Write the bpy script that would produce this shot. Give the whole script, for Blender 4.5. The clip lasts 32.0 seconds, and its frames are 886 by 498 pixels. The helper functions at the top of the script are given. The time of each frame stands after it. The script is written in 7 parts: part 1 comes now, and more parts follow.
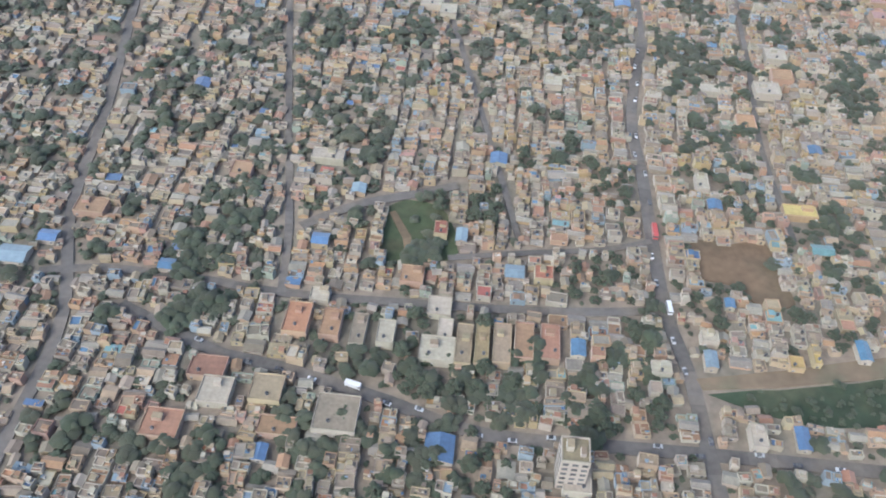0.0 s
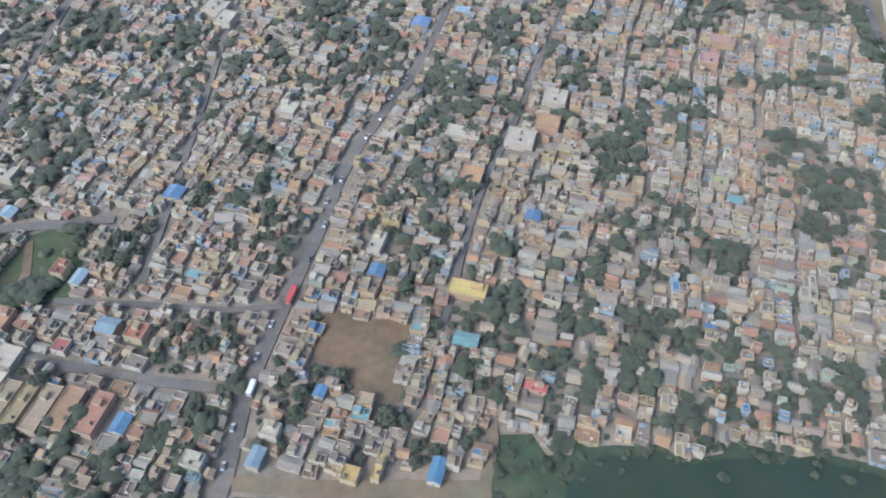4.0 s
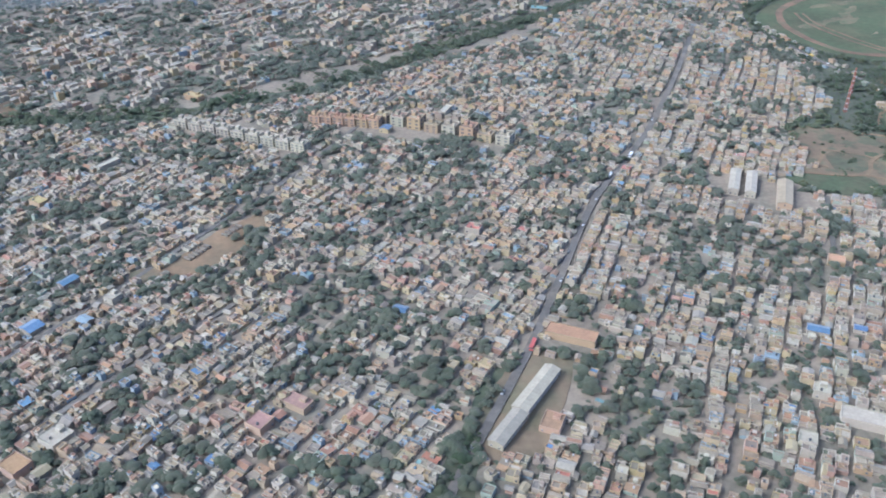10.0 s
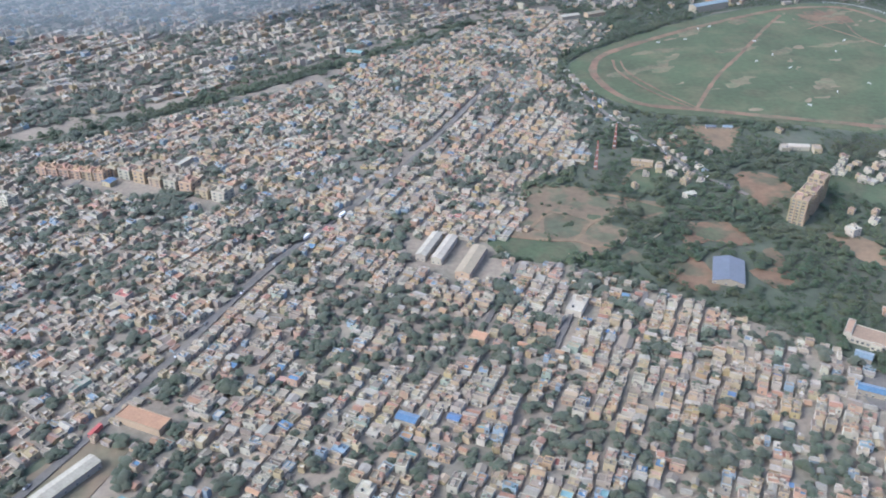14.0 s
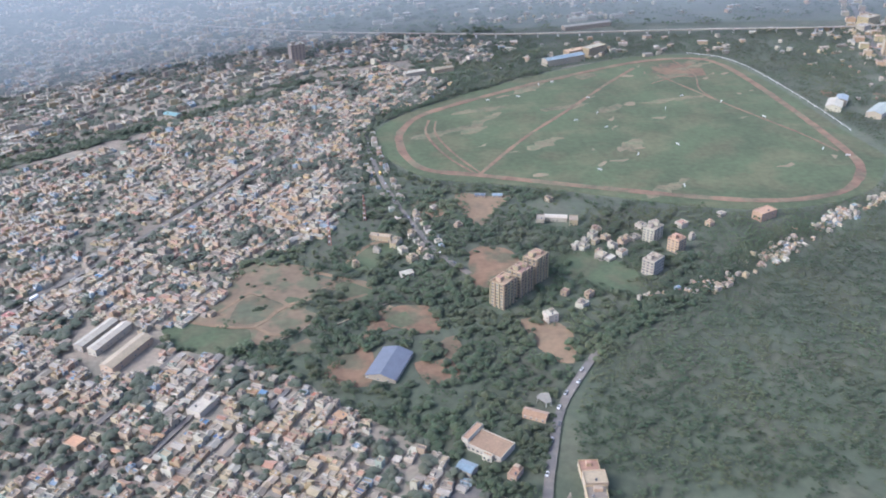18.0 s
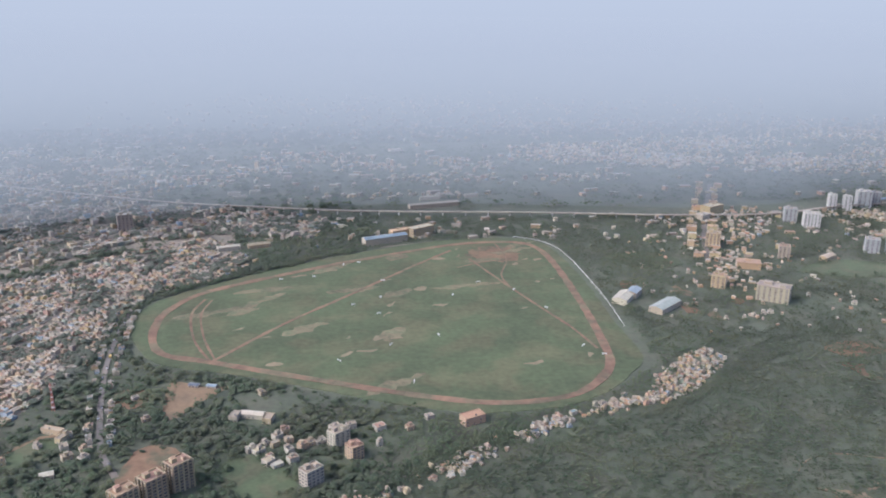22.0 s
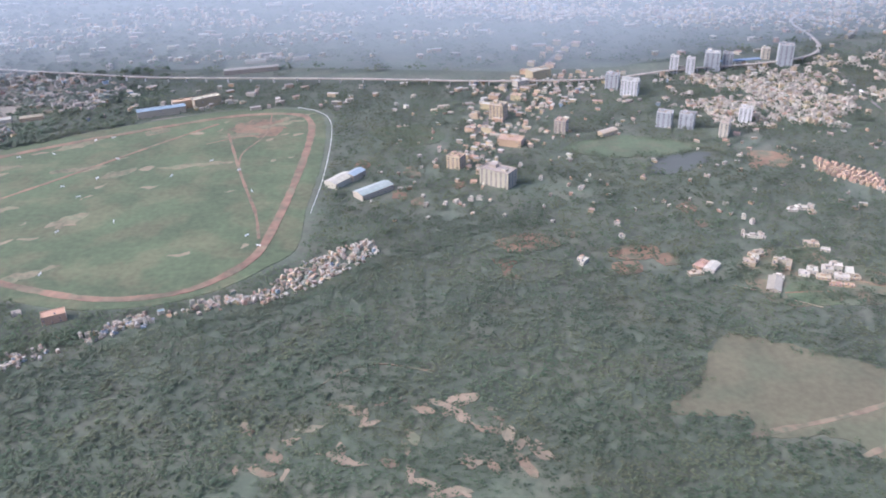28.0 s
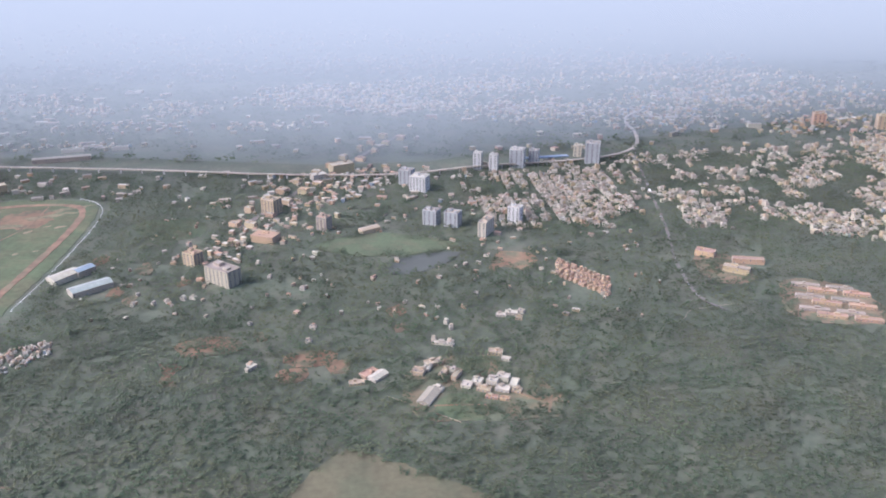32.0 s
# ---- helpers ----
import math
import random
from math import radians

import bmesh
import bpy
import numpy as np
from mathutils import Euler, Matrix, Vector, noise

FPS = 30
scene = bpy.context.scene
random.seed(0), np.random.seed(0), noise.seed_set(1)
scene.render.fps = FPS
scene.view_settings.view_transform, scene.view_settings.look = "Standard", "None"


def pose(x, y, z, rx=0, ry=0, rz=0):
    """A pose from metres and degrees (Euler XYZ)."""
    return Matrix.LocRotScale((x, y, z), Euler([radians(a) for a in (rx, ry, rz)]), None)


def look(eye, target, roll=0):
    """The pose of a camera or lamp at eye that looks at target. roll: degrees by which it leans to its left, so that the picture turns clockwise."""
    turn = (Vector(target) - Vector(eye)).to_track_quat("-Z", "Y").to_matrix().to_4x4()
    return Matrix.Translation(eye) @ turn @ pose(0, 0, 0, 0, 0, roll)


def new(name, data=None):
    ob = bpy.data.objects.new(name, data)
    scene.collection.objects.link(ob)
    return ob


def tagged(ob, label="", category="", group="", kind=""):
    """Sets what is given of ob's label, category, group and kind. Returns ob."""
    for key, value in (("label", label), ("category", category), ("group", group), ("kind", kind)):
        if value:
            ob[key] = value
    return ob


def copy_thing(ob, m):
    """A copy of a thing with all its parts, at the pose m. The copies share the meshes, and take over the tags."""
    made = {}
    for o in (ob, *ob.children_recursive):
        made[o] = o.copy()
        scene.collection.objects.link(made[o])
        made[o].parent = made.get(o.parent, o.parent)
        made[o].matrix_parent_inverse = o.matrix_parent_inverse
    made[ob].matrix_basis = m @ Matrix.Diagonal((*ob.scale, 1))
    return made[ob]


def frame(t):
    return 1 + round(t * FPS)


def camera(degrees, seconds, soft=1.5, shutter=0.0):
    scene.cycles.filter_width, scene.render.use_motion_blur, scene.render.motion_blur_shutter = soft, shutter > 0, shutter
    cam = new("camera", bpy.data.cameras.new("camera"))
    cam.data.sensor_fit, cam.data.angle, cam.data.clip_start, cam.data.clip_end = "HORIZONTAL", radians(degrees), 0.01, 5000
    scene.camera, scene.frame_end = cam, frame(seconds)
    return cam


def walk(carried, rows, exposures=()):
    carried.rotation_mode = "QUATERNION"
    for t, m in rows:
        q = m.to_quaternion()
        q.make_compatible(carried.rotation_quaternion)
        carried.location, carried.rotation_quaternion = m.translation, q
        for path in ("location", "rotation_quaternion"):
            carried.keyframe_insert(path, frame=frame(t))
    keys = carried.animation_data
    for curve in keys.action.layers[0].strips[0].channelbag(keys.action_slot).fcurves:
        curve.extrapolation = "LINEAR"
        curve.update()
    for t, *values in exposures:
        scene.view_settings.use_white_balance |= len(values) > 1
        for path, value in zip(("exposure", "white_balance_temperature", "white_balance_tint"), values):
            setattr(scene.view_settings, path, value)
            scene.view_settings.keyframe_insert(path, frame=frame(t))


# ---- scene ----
cam = camera(55.4, 32.0, soft=1.95)
EXPOSURE = [(0, 0.74, 5180, 6), (7, 0.84, 4840, 6), (13, 1.02, 4910, 7), (18, 1.17, 5060, 12), (21, 1.25, 5060, 15), (22, 0.91, 5400, 14), (23, 0.45, 5580, 14), (25, 0.50, 5540, 14), (25.5, 0.78, 5440, 17), (27.5, 1.40, 5160, 19), (32, 1.29, 5310, 19)]     # seconds, stops, white balance, tint
PATH = [
    (0, (-0.10, -2.50, 135.03), (8.36, 8.68, 120.78), 3.2),
    (0.5, (12.00, -6.51, 135.17), (20.12, 4.97, 120.95), 2.8),
    (1, (23.99, -10.94, 135.50), (32.14, 0.76, 121.47), 2.7),
    (1.5, (36.65, -15.20, 135.63), (44.31, -3.37, 121.44), 1.9),
    (2, (49.67, -19.05, 135.73), (56.69, -7.43, 121.04), 1.1),
    (2.5, (62.97, -22.79, 135.90), (69.87, -11.37, 121.01), 2.5),
    (3, (76.52, -25.77, 136.29), (83.06, -14.21, 121.33), 1.5),
    (3.5, (90.25, -28.89, 136.66), (96.43, -17.10, 121.73), 1.2),
    (5.5, (145.34, -37.05, 138.50), (149.76, -23.56, 124.41), -2.3),
    (6, (159.94, -38.41, 138.91), (163.71, -24.17, 125.38), -3.5),
    (6.5, (174.71, -39.08, 139.40), (178.61, -24.06, 126.78), -1.9),
    (7, (189.25, -40.43, 139.68), (192.88, -24.80, 127.74), -2.1),
    (7.5, (203.22, -41.28, 139.98), (206.74, -25.13, 128.71), -1.1),
    (8, (216.85, -41.59, 140.53), (219.79, -24.99, 129.76), -2.0),
    (8.5, (232.13, -42.47, 140.87), (234.83, -25.82, 130.13), -1.9),
    (9, (247.13, -42.85, 141.29), (249.47, -26.06, 130.69), -0.7),
    (9.5, (261.62, -42.86, 141.68), (264.16, -26.02, 131.20), -0.0),
    (10, (276.21, -42.94, 142.28), (278.66, -26.10, 131.79), -0.6),
    (10.5, (290.22, -42.49, 142.93), (292.74, -25.67, 132.41), -0.1),
    (11, (304.36, -42.54, 143.38), (306.71, -25.68, 132.90), -0.6),
    (11.5, (318.22, -42.63, 144.00), (320.69, -25.74, 133.57), -0.5),
    (12, (332.88, -42.05, 144.70), (335.18, -25.11, 134.32), -0.8),
    (12.5, (347.92, -41.73, 145.33), (350.18, -24.72, 135.04), -0.6),
    (13, (362.69, -41.38, 145.96), (364.89, -24.33, 135.74), -0.5),
    (13.5, (376.63, -40.91, 146.61), (378.91, -23.80, 136.51), -0.1),
    (14, (390.84, -40.39, 147.28), (393.19, -23.23, 137.26), -0.1),
    (14.5, (405.62, -39.70, 147.98), (407.99, -22.42, 138.20), 0.3),
    (16.5, (468.67, -36.25, 152.76), (470.38, -18.79, 143.16), -1.3),
    (17, (483.36, -35.57, 153.49), (485.14, -18.05, 144.00), -1.4),
    (17.5, (498.39, -34.74, 154.29), (500.08, -17.18, 144.87), -1.7),
    (18, (513.72, -34.09, 155.04), (515.39, -16.49, 145.70), -1.5),
    (18.5, (528.55, -33.49, 155.70), (530.21, -15.88, 146.37), -1.6),
    (19, (543.04, -32.62, 156.53), (544.65, -14.98, 147.21), -1.5),
    (19.5, (557.91, -31.41, 157.41), (559.78, -13.76, 148.20), -0.8),
    (20, (573.12, -30.40, 158.16), (575.00, -12.73, 149.00), -0.7),
    (20.5, (588.36, -29.37, 158.91), (590.24, -11.66, 149.82), -0.9),
    (21, (603.63, -28.11, 159.92), (605.65, -10.35, 150.95), -0.7),
    (21.5, (619.78, -26.54, 160.93), (621.93, -8.05, 153.62), 0.3),
    (22, (635.52, -25.50, 161.73), (637.37, -6.49, 155.80), 0.5),
    (22.5, (650.25, -24.78, 162.53), (652.08, -5.53, 157.40), 0.5),
    (23, (665.22, -24.06, 163.36), (666.89, -4.58, 159.15), 0.8),
    (23.5, (680.38, -23.67, 164.11), (682.09, -4.21, 159.82), 1.2),
    (24, (695.64, -23.01, 164.80), (697.79, -3.90, 159.32), 1.7),
    (24.5, (710.82, -21.81, 165.43), (713.06, -2.80, 159.64), 1.2),
    (25, (726.12, -20.15, 166.00), (728.37, -1.31, 159.66), 0.5),
    (25.5, (742.04, -18.58, 166.93), (744.05, -0.43, 158.78), -0.8),
    (27.5, (810.48, -13.34, 175.52), (810.82, 3.94, 165.45), -1.5),
    (28, (827.30, -12.37, 176.24), (827.32, 5.27, 166.81), -1.3),
    (28.5, (844.19, -11.29, 176.76), (843.91, 6.43, 167.48), -1.7),
    (29, (861.00, -10.38, 177.25), (860.97, 7.54, 168.39), -1.0),
    (29.5, (877.62, -9.34, 177.81), (877.51, 8.68, 169.15), -0.9),
    (30, (894.42, -8.25, 178.37), (894.35, 9.84, 169.83), -0.6),
    (30.5, (911.43, -6.82, 178.91), (911.74, 11.40, 170.65), 0.2),
    (31, (928.57, -5.08, 179.32), (928.86, 13.27, 171.37), 0.5),
    (31.5, (946.09, -2.90, 179.65), (946.16, 15.49, 171.77), -0.1),
    (32, (963.74, -0.38, 179.86), (963.93, 18.07, 172.12), -0.3),
]
walk(cam, [(t, look(eye, target, roll)) for t, eye, target, roll in PATH],
     EXPOSURE)

# ---- world, sun and sky ----
SUN_AZ, SUN_EL = 193.0, 40.0   # degrees: where the sun stands, counted from +x towards +y
world = bpy.data.worlds.new("world")
scene.world = world
world.use_nodes = True
wn = world.node_tree
sky = wn.nodes.new("ShaderNodeTexSky")
sky.sky_type, sky.sun_disc = "NISHITA", False
sky.sun_elevation, sky.sun_rotation = radians(SUN_EL), radians(90 - SUN_AZ)
sky.air_density, sky.dust_density, sky.ozone_density = 0.8, 6.0, 1.0
wn.nodes["Background"].inputs["Strength"].default_value = 0.15
wn.links.new(sky.outputs["Color"], wn.nodes["Background"].inputs["Color"])
sun = new("sun", bpy.data.lights.new("sun", "SUN"))
sun.data.energy, sun.data.angle, sun.data.color = 0.5, radians(20.0), (1.0, 0.84, 0.58)
sdir = Vector((math.cos(radians(SUN_AZ)) * math.cos(radians(SUN_EL)), math.sin(radians(SUN_AZ)) * math.cos(radians(SUN_EL)), math.sin(radians(SUN_EL))))
sun.matrix_world = look(sdir * 400, (0, 0, 0))

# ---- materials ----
def mat(name, col, rough=0.85, spread=0.15, grain=0.2, scale=1.5, stain=0.15, wide=0.06, bump=0.15, metal=0.0, hue=0.0, second=None, haze_sheen=0.3):
    """A weathered surface: a base colour varied piece by piece, by fine grain and by broad stains; second: a colour that shows in broad patches."""
    m = bpy.data.materials.new(name)
    m.use_nodes = True
    nt = m.node_tree
    n, l = nt.nodes, nt.links
    p = n["Principled BSDF"]
    p.inputs["Roughness"].default_value, p.inputs["Metallic"].default_value = rough, metal
    p.inputs["Specular IOR Level"].default_value = 0.3
    p.inputs["Sheen Weight"].default_value, p.inputs["Sheen Roughness"].default_value = haze_sheen, 0.6     # pale sheen on nearly every surface lifts the dark tones in place of haze
    co = n.new("ShaderNodeTexCoord")

    def noise_tex(s, detail):
        t = n.new("ShaderNodeTexNoise")
        t.inputs["Scale"].default_value, t.inputs["Detail"].default_value = s, detail
        l.new(co.outputs["Object"], t.inputs["Vector"])
        return t

    def maths(op, a, b):
        q = n.new("ShaderNodeMath")
        q.operation = op
        for i, v in enumerate((a, b)):
            if isinstance(v, (int, float)):
                q.inputs[i].default_value = v
            else:
                l.new(v, q.inputs[i])
        return q.outputs[0]

    fine, broad = noise_tex(scale, 5), noise_tex(wide, 4)
    geo, obj = n.new("ShaderNodeNewGeometry"), n.new("ShaderNodeObjectInfo")
    rnd = maths("FRACT", maths("ADD", geo.outputs["Random Per Island"], obj.outputs["Random"]), 0.0)
    v = maths("ADD", maths("MULTIPLY", maths("SUBTRACT", rnd, 0.5), 2 * spread), 1.0)
    v = maths("ADD", v, maths("MULTIPLY", maths("SUBTRACT", fine.outputs["Fac"], 0.5), 3 * grain))
    v = maths("ADD", v, maths("MULTIPLY", maths("SUBTRACT", broad.outputs["Fac"], 0.5), 3 * stain))
    v = maths("MAXIMUM", v, 0.08)
    base = n.new("ShaderNodeRGB")
    base.outputs[0].default_value = (*col, 1)
    src = base.outputs[0]
    if second:
        ramp = n.new("ShaderNodeValToRGB")
        ramp.color_ramp.elements[0].position, ramp.color_ramp.elements[1].position = 0.47, 0.6
        ramp.color_ramp.elements[0].color, ramp.color_ramp.elements[1].color = (*col, 1), (*second, 1)
        mixed = noise_tex(wide * 1.7, 6)
        l.new(mixed.outputs["Fac"], ramp.inputs["Fac"])
        src = ramp.outputs["Color"]
    hs = n.new("ShaderNodeHueSaturation")
    l.new(src, hs.inputs["Color"])
    if hue:
        l.new(maths("ADD", maths("MULTIPLY", maths("FRACT", maths("MULTIPLY", rnd, 7.31), 0.0), 2 * hue), 0.5 - hue), hs.inputs["Hue"])
    sc = n.new("ShaderNodeVectorMath")
    sc.operation = "SCALE"
    l.new(hs.outputs["Color"], sc.inputs[0])
    l.new(v, sc.inputs["Scale"])
    l.new(sc.outputs["Vector"], p.inputs["Base Color"])
    if bump:
        bp = n.new("ShaderNodeBump")
        bp.inputs["Strength"].default_value, bp.inputs["Distance"].default_value = bump, 0.3
        l.new(fine.outputs["Fac"], bp.inputs["Height"])
        l.new(bp.outputs["Normal"], p.inputs["Normal"])
    return m


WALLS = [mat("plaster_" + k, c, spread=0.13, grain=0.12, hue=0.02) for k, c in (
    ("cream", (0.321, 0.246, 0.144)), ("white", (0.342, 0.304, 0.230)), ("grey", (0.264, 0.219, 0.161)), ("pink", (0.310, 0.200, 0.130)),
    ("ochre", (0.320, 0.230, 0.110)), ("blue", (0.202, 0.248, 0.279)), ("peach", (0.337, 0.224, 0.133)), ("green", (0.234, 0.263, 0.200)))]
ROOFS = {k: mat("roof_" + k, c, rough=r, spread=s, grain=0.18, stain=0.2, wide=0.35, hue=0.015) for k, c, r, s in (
    ("grey", (0.234, 0.190, 0.135), 0.9, 0.2), ("dark", (0.179, 0.146, 0.105), 0.9, 0.2), ("terra", (0.268, 0.154, 0.088), 0.85, 0.2),
    ("cream", (0.274, 0.217, 0.133), 0.85, 0.18), ("white", (0.381, 0.337, 0.253), 0.8, 0.12), ("tin", (0.245, 0.218, 0.171), 0.55, 0.2),
    ("blue", (0.086, 0.158, 0.263), 0.55, 0.2), ("sky", (0.185, 0.240, 0.279), 0.6, 0.2), ("teal", (0.147, 0.256, 0.256), 0.6, 0.2),
    ("yellow", (0.388, 0.294, 0.093), 0.7, 0.2), ("orange", (0.339, 0.192, 0.090), 0.8, 0.2), ("red", (0.309, 0.110, 0.069), 0.75, 0.25),
    ("pink", (0.336, 0.202, 0.153), 0.8, 0.2), ("lime", (0.291, 0.302, 0.121), 0.8, 0.2), ("ochre", (0.309, 0.234, 0.118), 0.8, 0.2),
    ("mint", (0.263, 0.294, 0.256), 0.7, 0.15), ("faded", (0.072, 0.088, 0.120), 0.75, 0.1))}
TOWERWHITE = mat("tower_white", (0.41, 0.40, 0.37), spread=0.08, grain=0.12, stain=0.15)
TOWERGREY = mat("tower_grey", (0.27, 0.275, 0.27), spread=0.1, grain=0.12, stain=0.15)
GLASS = mat("window_glass", (0.12, 0.12, 0.12), rough=0.25, spread=0.4, grain=0.1, bump=0, haze_sheen=0.05)
DARKPLASTIC = mat("tank_plastic", (0.06, 0.06, 0.065), rough=0.5, spread=0.3)
DOORWOOD = mat("door_wood", (0.16, 0.09, 0.05), rough=0.6)
ASPHALT = mat("road_asphalt", (0.135, 0.122, 0.108), grain=0.2, scale=0.8, stain=0.3, wide=0.05, second=(0.165, 0.142, 0.116), haze_sheen=0.1)
EARTH = mat("city_earth", (0.240, 0.196, 0.146), grain=0.3, scale=0.5, stain=0.3, wide=0.03, second=(0.190, 0.168, 0.126), haze_sheen=0.1)
SOIL = mat("bare_soil", (0.200, 0.138, 0.082), grain=0.2, scale=0.5, stain=0.25, wide=0.05, haze_sheen=0.05, second=(0.160, 0.120, 0.074))
REDSOIL = mat("red_soil", (0.190, 0.118, 0.070), grain=0.25, scale=0.4, stain=0.3, wide=0.06, haze_sheen=0.05, second=(0.110, 0.100, 0.058))
DUSTY = mat("dusty_ground", (0.205, 0.155, 0.10), grain=0.2, scale=0.4, stain=0.25, wide=0.04, second=(0.165, 0.145, 0.09), haze_sheen=0.06)
DRYGRASS = mat("dry_grass", (0.096, 0.086, 0.048), grain=0.25, scale=0.4, stain=0.35, wide=0.03, second=(0.080, 0.080, 0.044), haze_sheen=0.06)
ERODED = mat("eroded_soil", (0.088, 0.095, 0.055), grain=0.25, scale=0.4, stain=0.25, wide=0.06, second=(0.135, 0.105, 0.060), haze_sheen=0.07)
TRACKSOIL = mat("track_soil", (0.190, 0.112, 0.072), grain=0.3, scale=0.3, stain=0.35, wide=0.05, second=(0.140, 0.108, 0.066), haze_sheen=0.06)
PARKSOIL = mat("park_soil", (0.165, 0.118, 0.072), grain=0.25, scale=0.4, stain=0.3, wide=0.07, second=(0.105, 0.105, 0.058), haze_sheen=0.08)
GRASS = mat("race_grass", (0.076, 0.098, 0.046), grain=0.25, scale=0.35, stain=0.35, wide=0.03, second=(0.106, 0.108, 0.054), haze_sheen=0.05)
LAWN = mat("lawn_grass", (0.070, 0.092, 0.042), grain=0.25, scale=0.5, stain=0.3, wide=0.06, second=(0.088, 0.092, 0.046), haze_sheen=0.08)
WORN = mat("worn_turf", (0.175, 0.145, 0.088), grain=0.3, scale=0.5, stain=0.35, wide=0.09, second=(0.138, 0.138, 0.078), haze_sheen=0.04)
SCRUB = mat("scrub_floor", (0.066, 0.080, 0.045), grain=0.3, scale=0.35, stain=0.3, wide=0.03, second=(0.084, 0.088, 0.052), haze_sheen=0.13)
WEED = mat("pond_weed", (0.052, 0.075, 0.04), grain=0.3, scale=0.4, stain=0.3, wide=0.06, second=(0.08, 0.09, 0.048), haze_sheen=0.08)
WATER = mat("pond_water", (0.034, 0.050, 0.034), rough=0.45, spread=0, grain=0.1, stain=0.2, bump=0.02, second=(0.042, 0.055, 0.033), haze_sheen=0)
LAKE = mat("lake_water", (0.085, 0.09, 0.08), rough=0.6, spread=0, grain=0.1, stain=0.2, bump=0.02, haze_sheen=0)
LEAF = mat("leaves", (0.066, 0.090, 0.044), rough=0.95, spread=0.14, grain=0.14, scale=4.0, stain=0.4, wide=0.025, bump=0.15, hue=0.03, second=(0.090, 0.104, 0.050), haze_sheen=0.24)
# town leaves: a paler copy, the lift of haze put into its colour
HAZEDLEAF = mat("hazed_leaves", (0.096, 0.112, 0.068), rough=0.95, spread=0.14, grain=0.14, scale=4.0, stain=0.3, wide=0.05, bump=0.15, hue=0.03, second=(0.112, 0.120, 0.076), haze_sheen=0.4)
# leaves let a part of the light through
for ln in (LEAF.node_tree, HAZEDLEAF.node_tree):
    thin, both = ln.nodes.new("ShaderNodeBsdfTranslucent"), ln.nodes.new("ShaderNodeMixShader")
    both.inputs["Fac"].default_value = 0.45
    ln.links.new(ln.nodes["Principled BSDF"].inputs["Base Color"].links[0].from_socket, thin.inputs["Color"])
    ln.links.new(ln.nodes["Principled BSDF"].outputs[0], both.inputs[1])
    ln.links.new(thin.outputs[0], both.inputs[2])
    ln.links.new(both.outputs[0], ln.nodes["Material Output"].inputs["Surface"])
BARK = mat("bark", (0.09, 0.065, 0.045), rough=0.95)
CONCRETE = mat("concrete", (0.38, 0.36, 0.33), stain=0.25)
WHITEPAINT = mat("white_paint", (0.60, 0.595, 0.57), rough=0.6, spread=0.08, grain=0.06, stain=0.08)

# ---- plan helpers ----
from mathutils import geometry
rng = np.random.default_rng(11)


def inside(pts, poly):
    """Which of the points lie in the polygon."""
    x, y = pts[:, 0], pts[:, 1]
    q = np.zeros(len(pts), bool)
    for (x0, y0), (x1, y1) in zip(poly, poly[1:] + poly[:1]):
        hitx = (y0 > y) != (y1 > y)
        with np.errstate(divide="ignore", invalid="ignore"):
            q ^= hitx & (x < (x1 - x0) * (y - y0) / (y1 - y0 + 1e-12) + x0)
    return q


def off_line(pts, line):
    """Distance of each point from the line."""
    d = np.full(len(pts), 1e9)
    for a, b in zip(line, line[1:]):
        a, b = np.array(a, float), np.array(b, float)
        k = np.clip(((pts - a) @ (b - a)) / ((b - a) @ (b - a)), 0, 1)
        d = np.minimum(d, np.hypot(*(pts - a - k[:, None] * (b - a)).T))
    return d


def patchy(pts, size, shift=0.0):
    return np.array([noise.noise((x / size + shift, y / size, shift)) for x, y in pts])


def curve(pts, closed=False, step=5.0):
    """Points at even steps along a smooth line through pts."""
    p = [Vector((x, y)) for x, y in pts]
    n, out = len(p), []
    for i in range(n if closed else n - 1):
        a, b = p[i], p[(i + 1) % n]
        z = p[(i - 1) % n] if closed or i else a * 2 - b
        c = p[(i + 2) % n] if closed or i + 2 < n else b * 2 - a
        k = max(1, int((b - a).length / step))
        for j in range(k):
            t = j / k
            out.append(0.5 * (2 * a + (b - z) * t + (2 * z - 5 * a + 4 * b - c) * t * t + (3 * a - 3 * b + c - z) * t ** 3))
    if not closed:
        out.append(p[-1])
    return out


class Soup:
    """Collects faces for one mesh."""
    def __init__(self):
        self.v, self.f, self.m, self.mats = [], [], [], []

    def slot(self, m):
        if m not in self.mats:
            self.mats.append(m)
        return self.mats.index(m)

    def add(self, verts, faces, m):
        k, s = len(self.v), self.slot(m)
        self.v += verts
        self.f += [tuple(k + i for i in f) for f in faces]
        self.m += [s] * len(faces)

    def box(self, x, y, z, w, d, h, a, side, top=None):
        c, s = math.cos(a), math.sin(a)
        q = [(x + c * u - s * v, y + s * u + c * v) for u, v in ((-w / 2, -d / 2), (w / 2, -d / 2), (w / 2, d / 2), (-w / 2, d / 2))]
        k = len(self.v)
        self.v += [(*p, z) for p in q] + [(*p, z + h) for p in q]
        self.f += [(k, k + 1, k + 5, k + 4), (k + 1, k + 2, k + 6, k + 5), (k + 2, k + 3, k + 7, k + 6), (k + 3, k, k + 4, k + 7), (k + 4, k + 5, k + 6, k + 7)]
        self.m += [self.slot(side)] * 4 + [self.slot(top or side)]

    def mesh(self, name):
        me = bpy.data.meshes.new(name)
        me.from_pydata(self.v, [], self.f)
        for m in self.mats:
            me.materials.append(m)
        me.polygons.foreach_set("material_index", self.m)
        me.update()
        return me


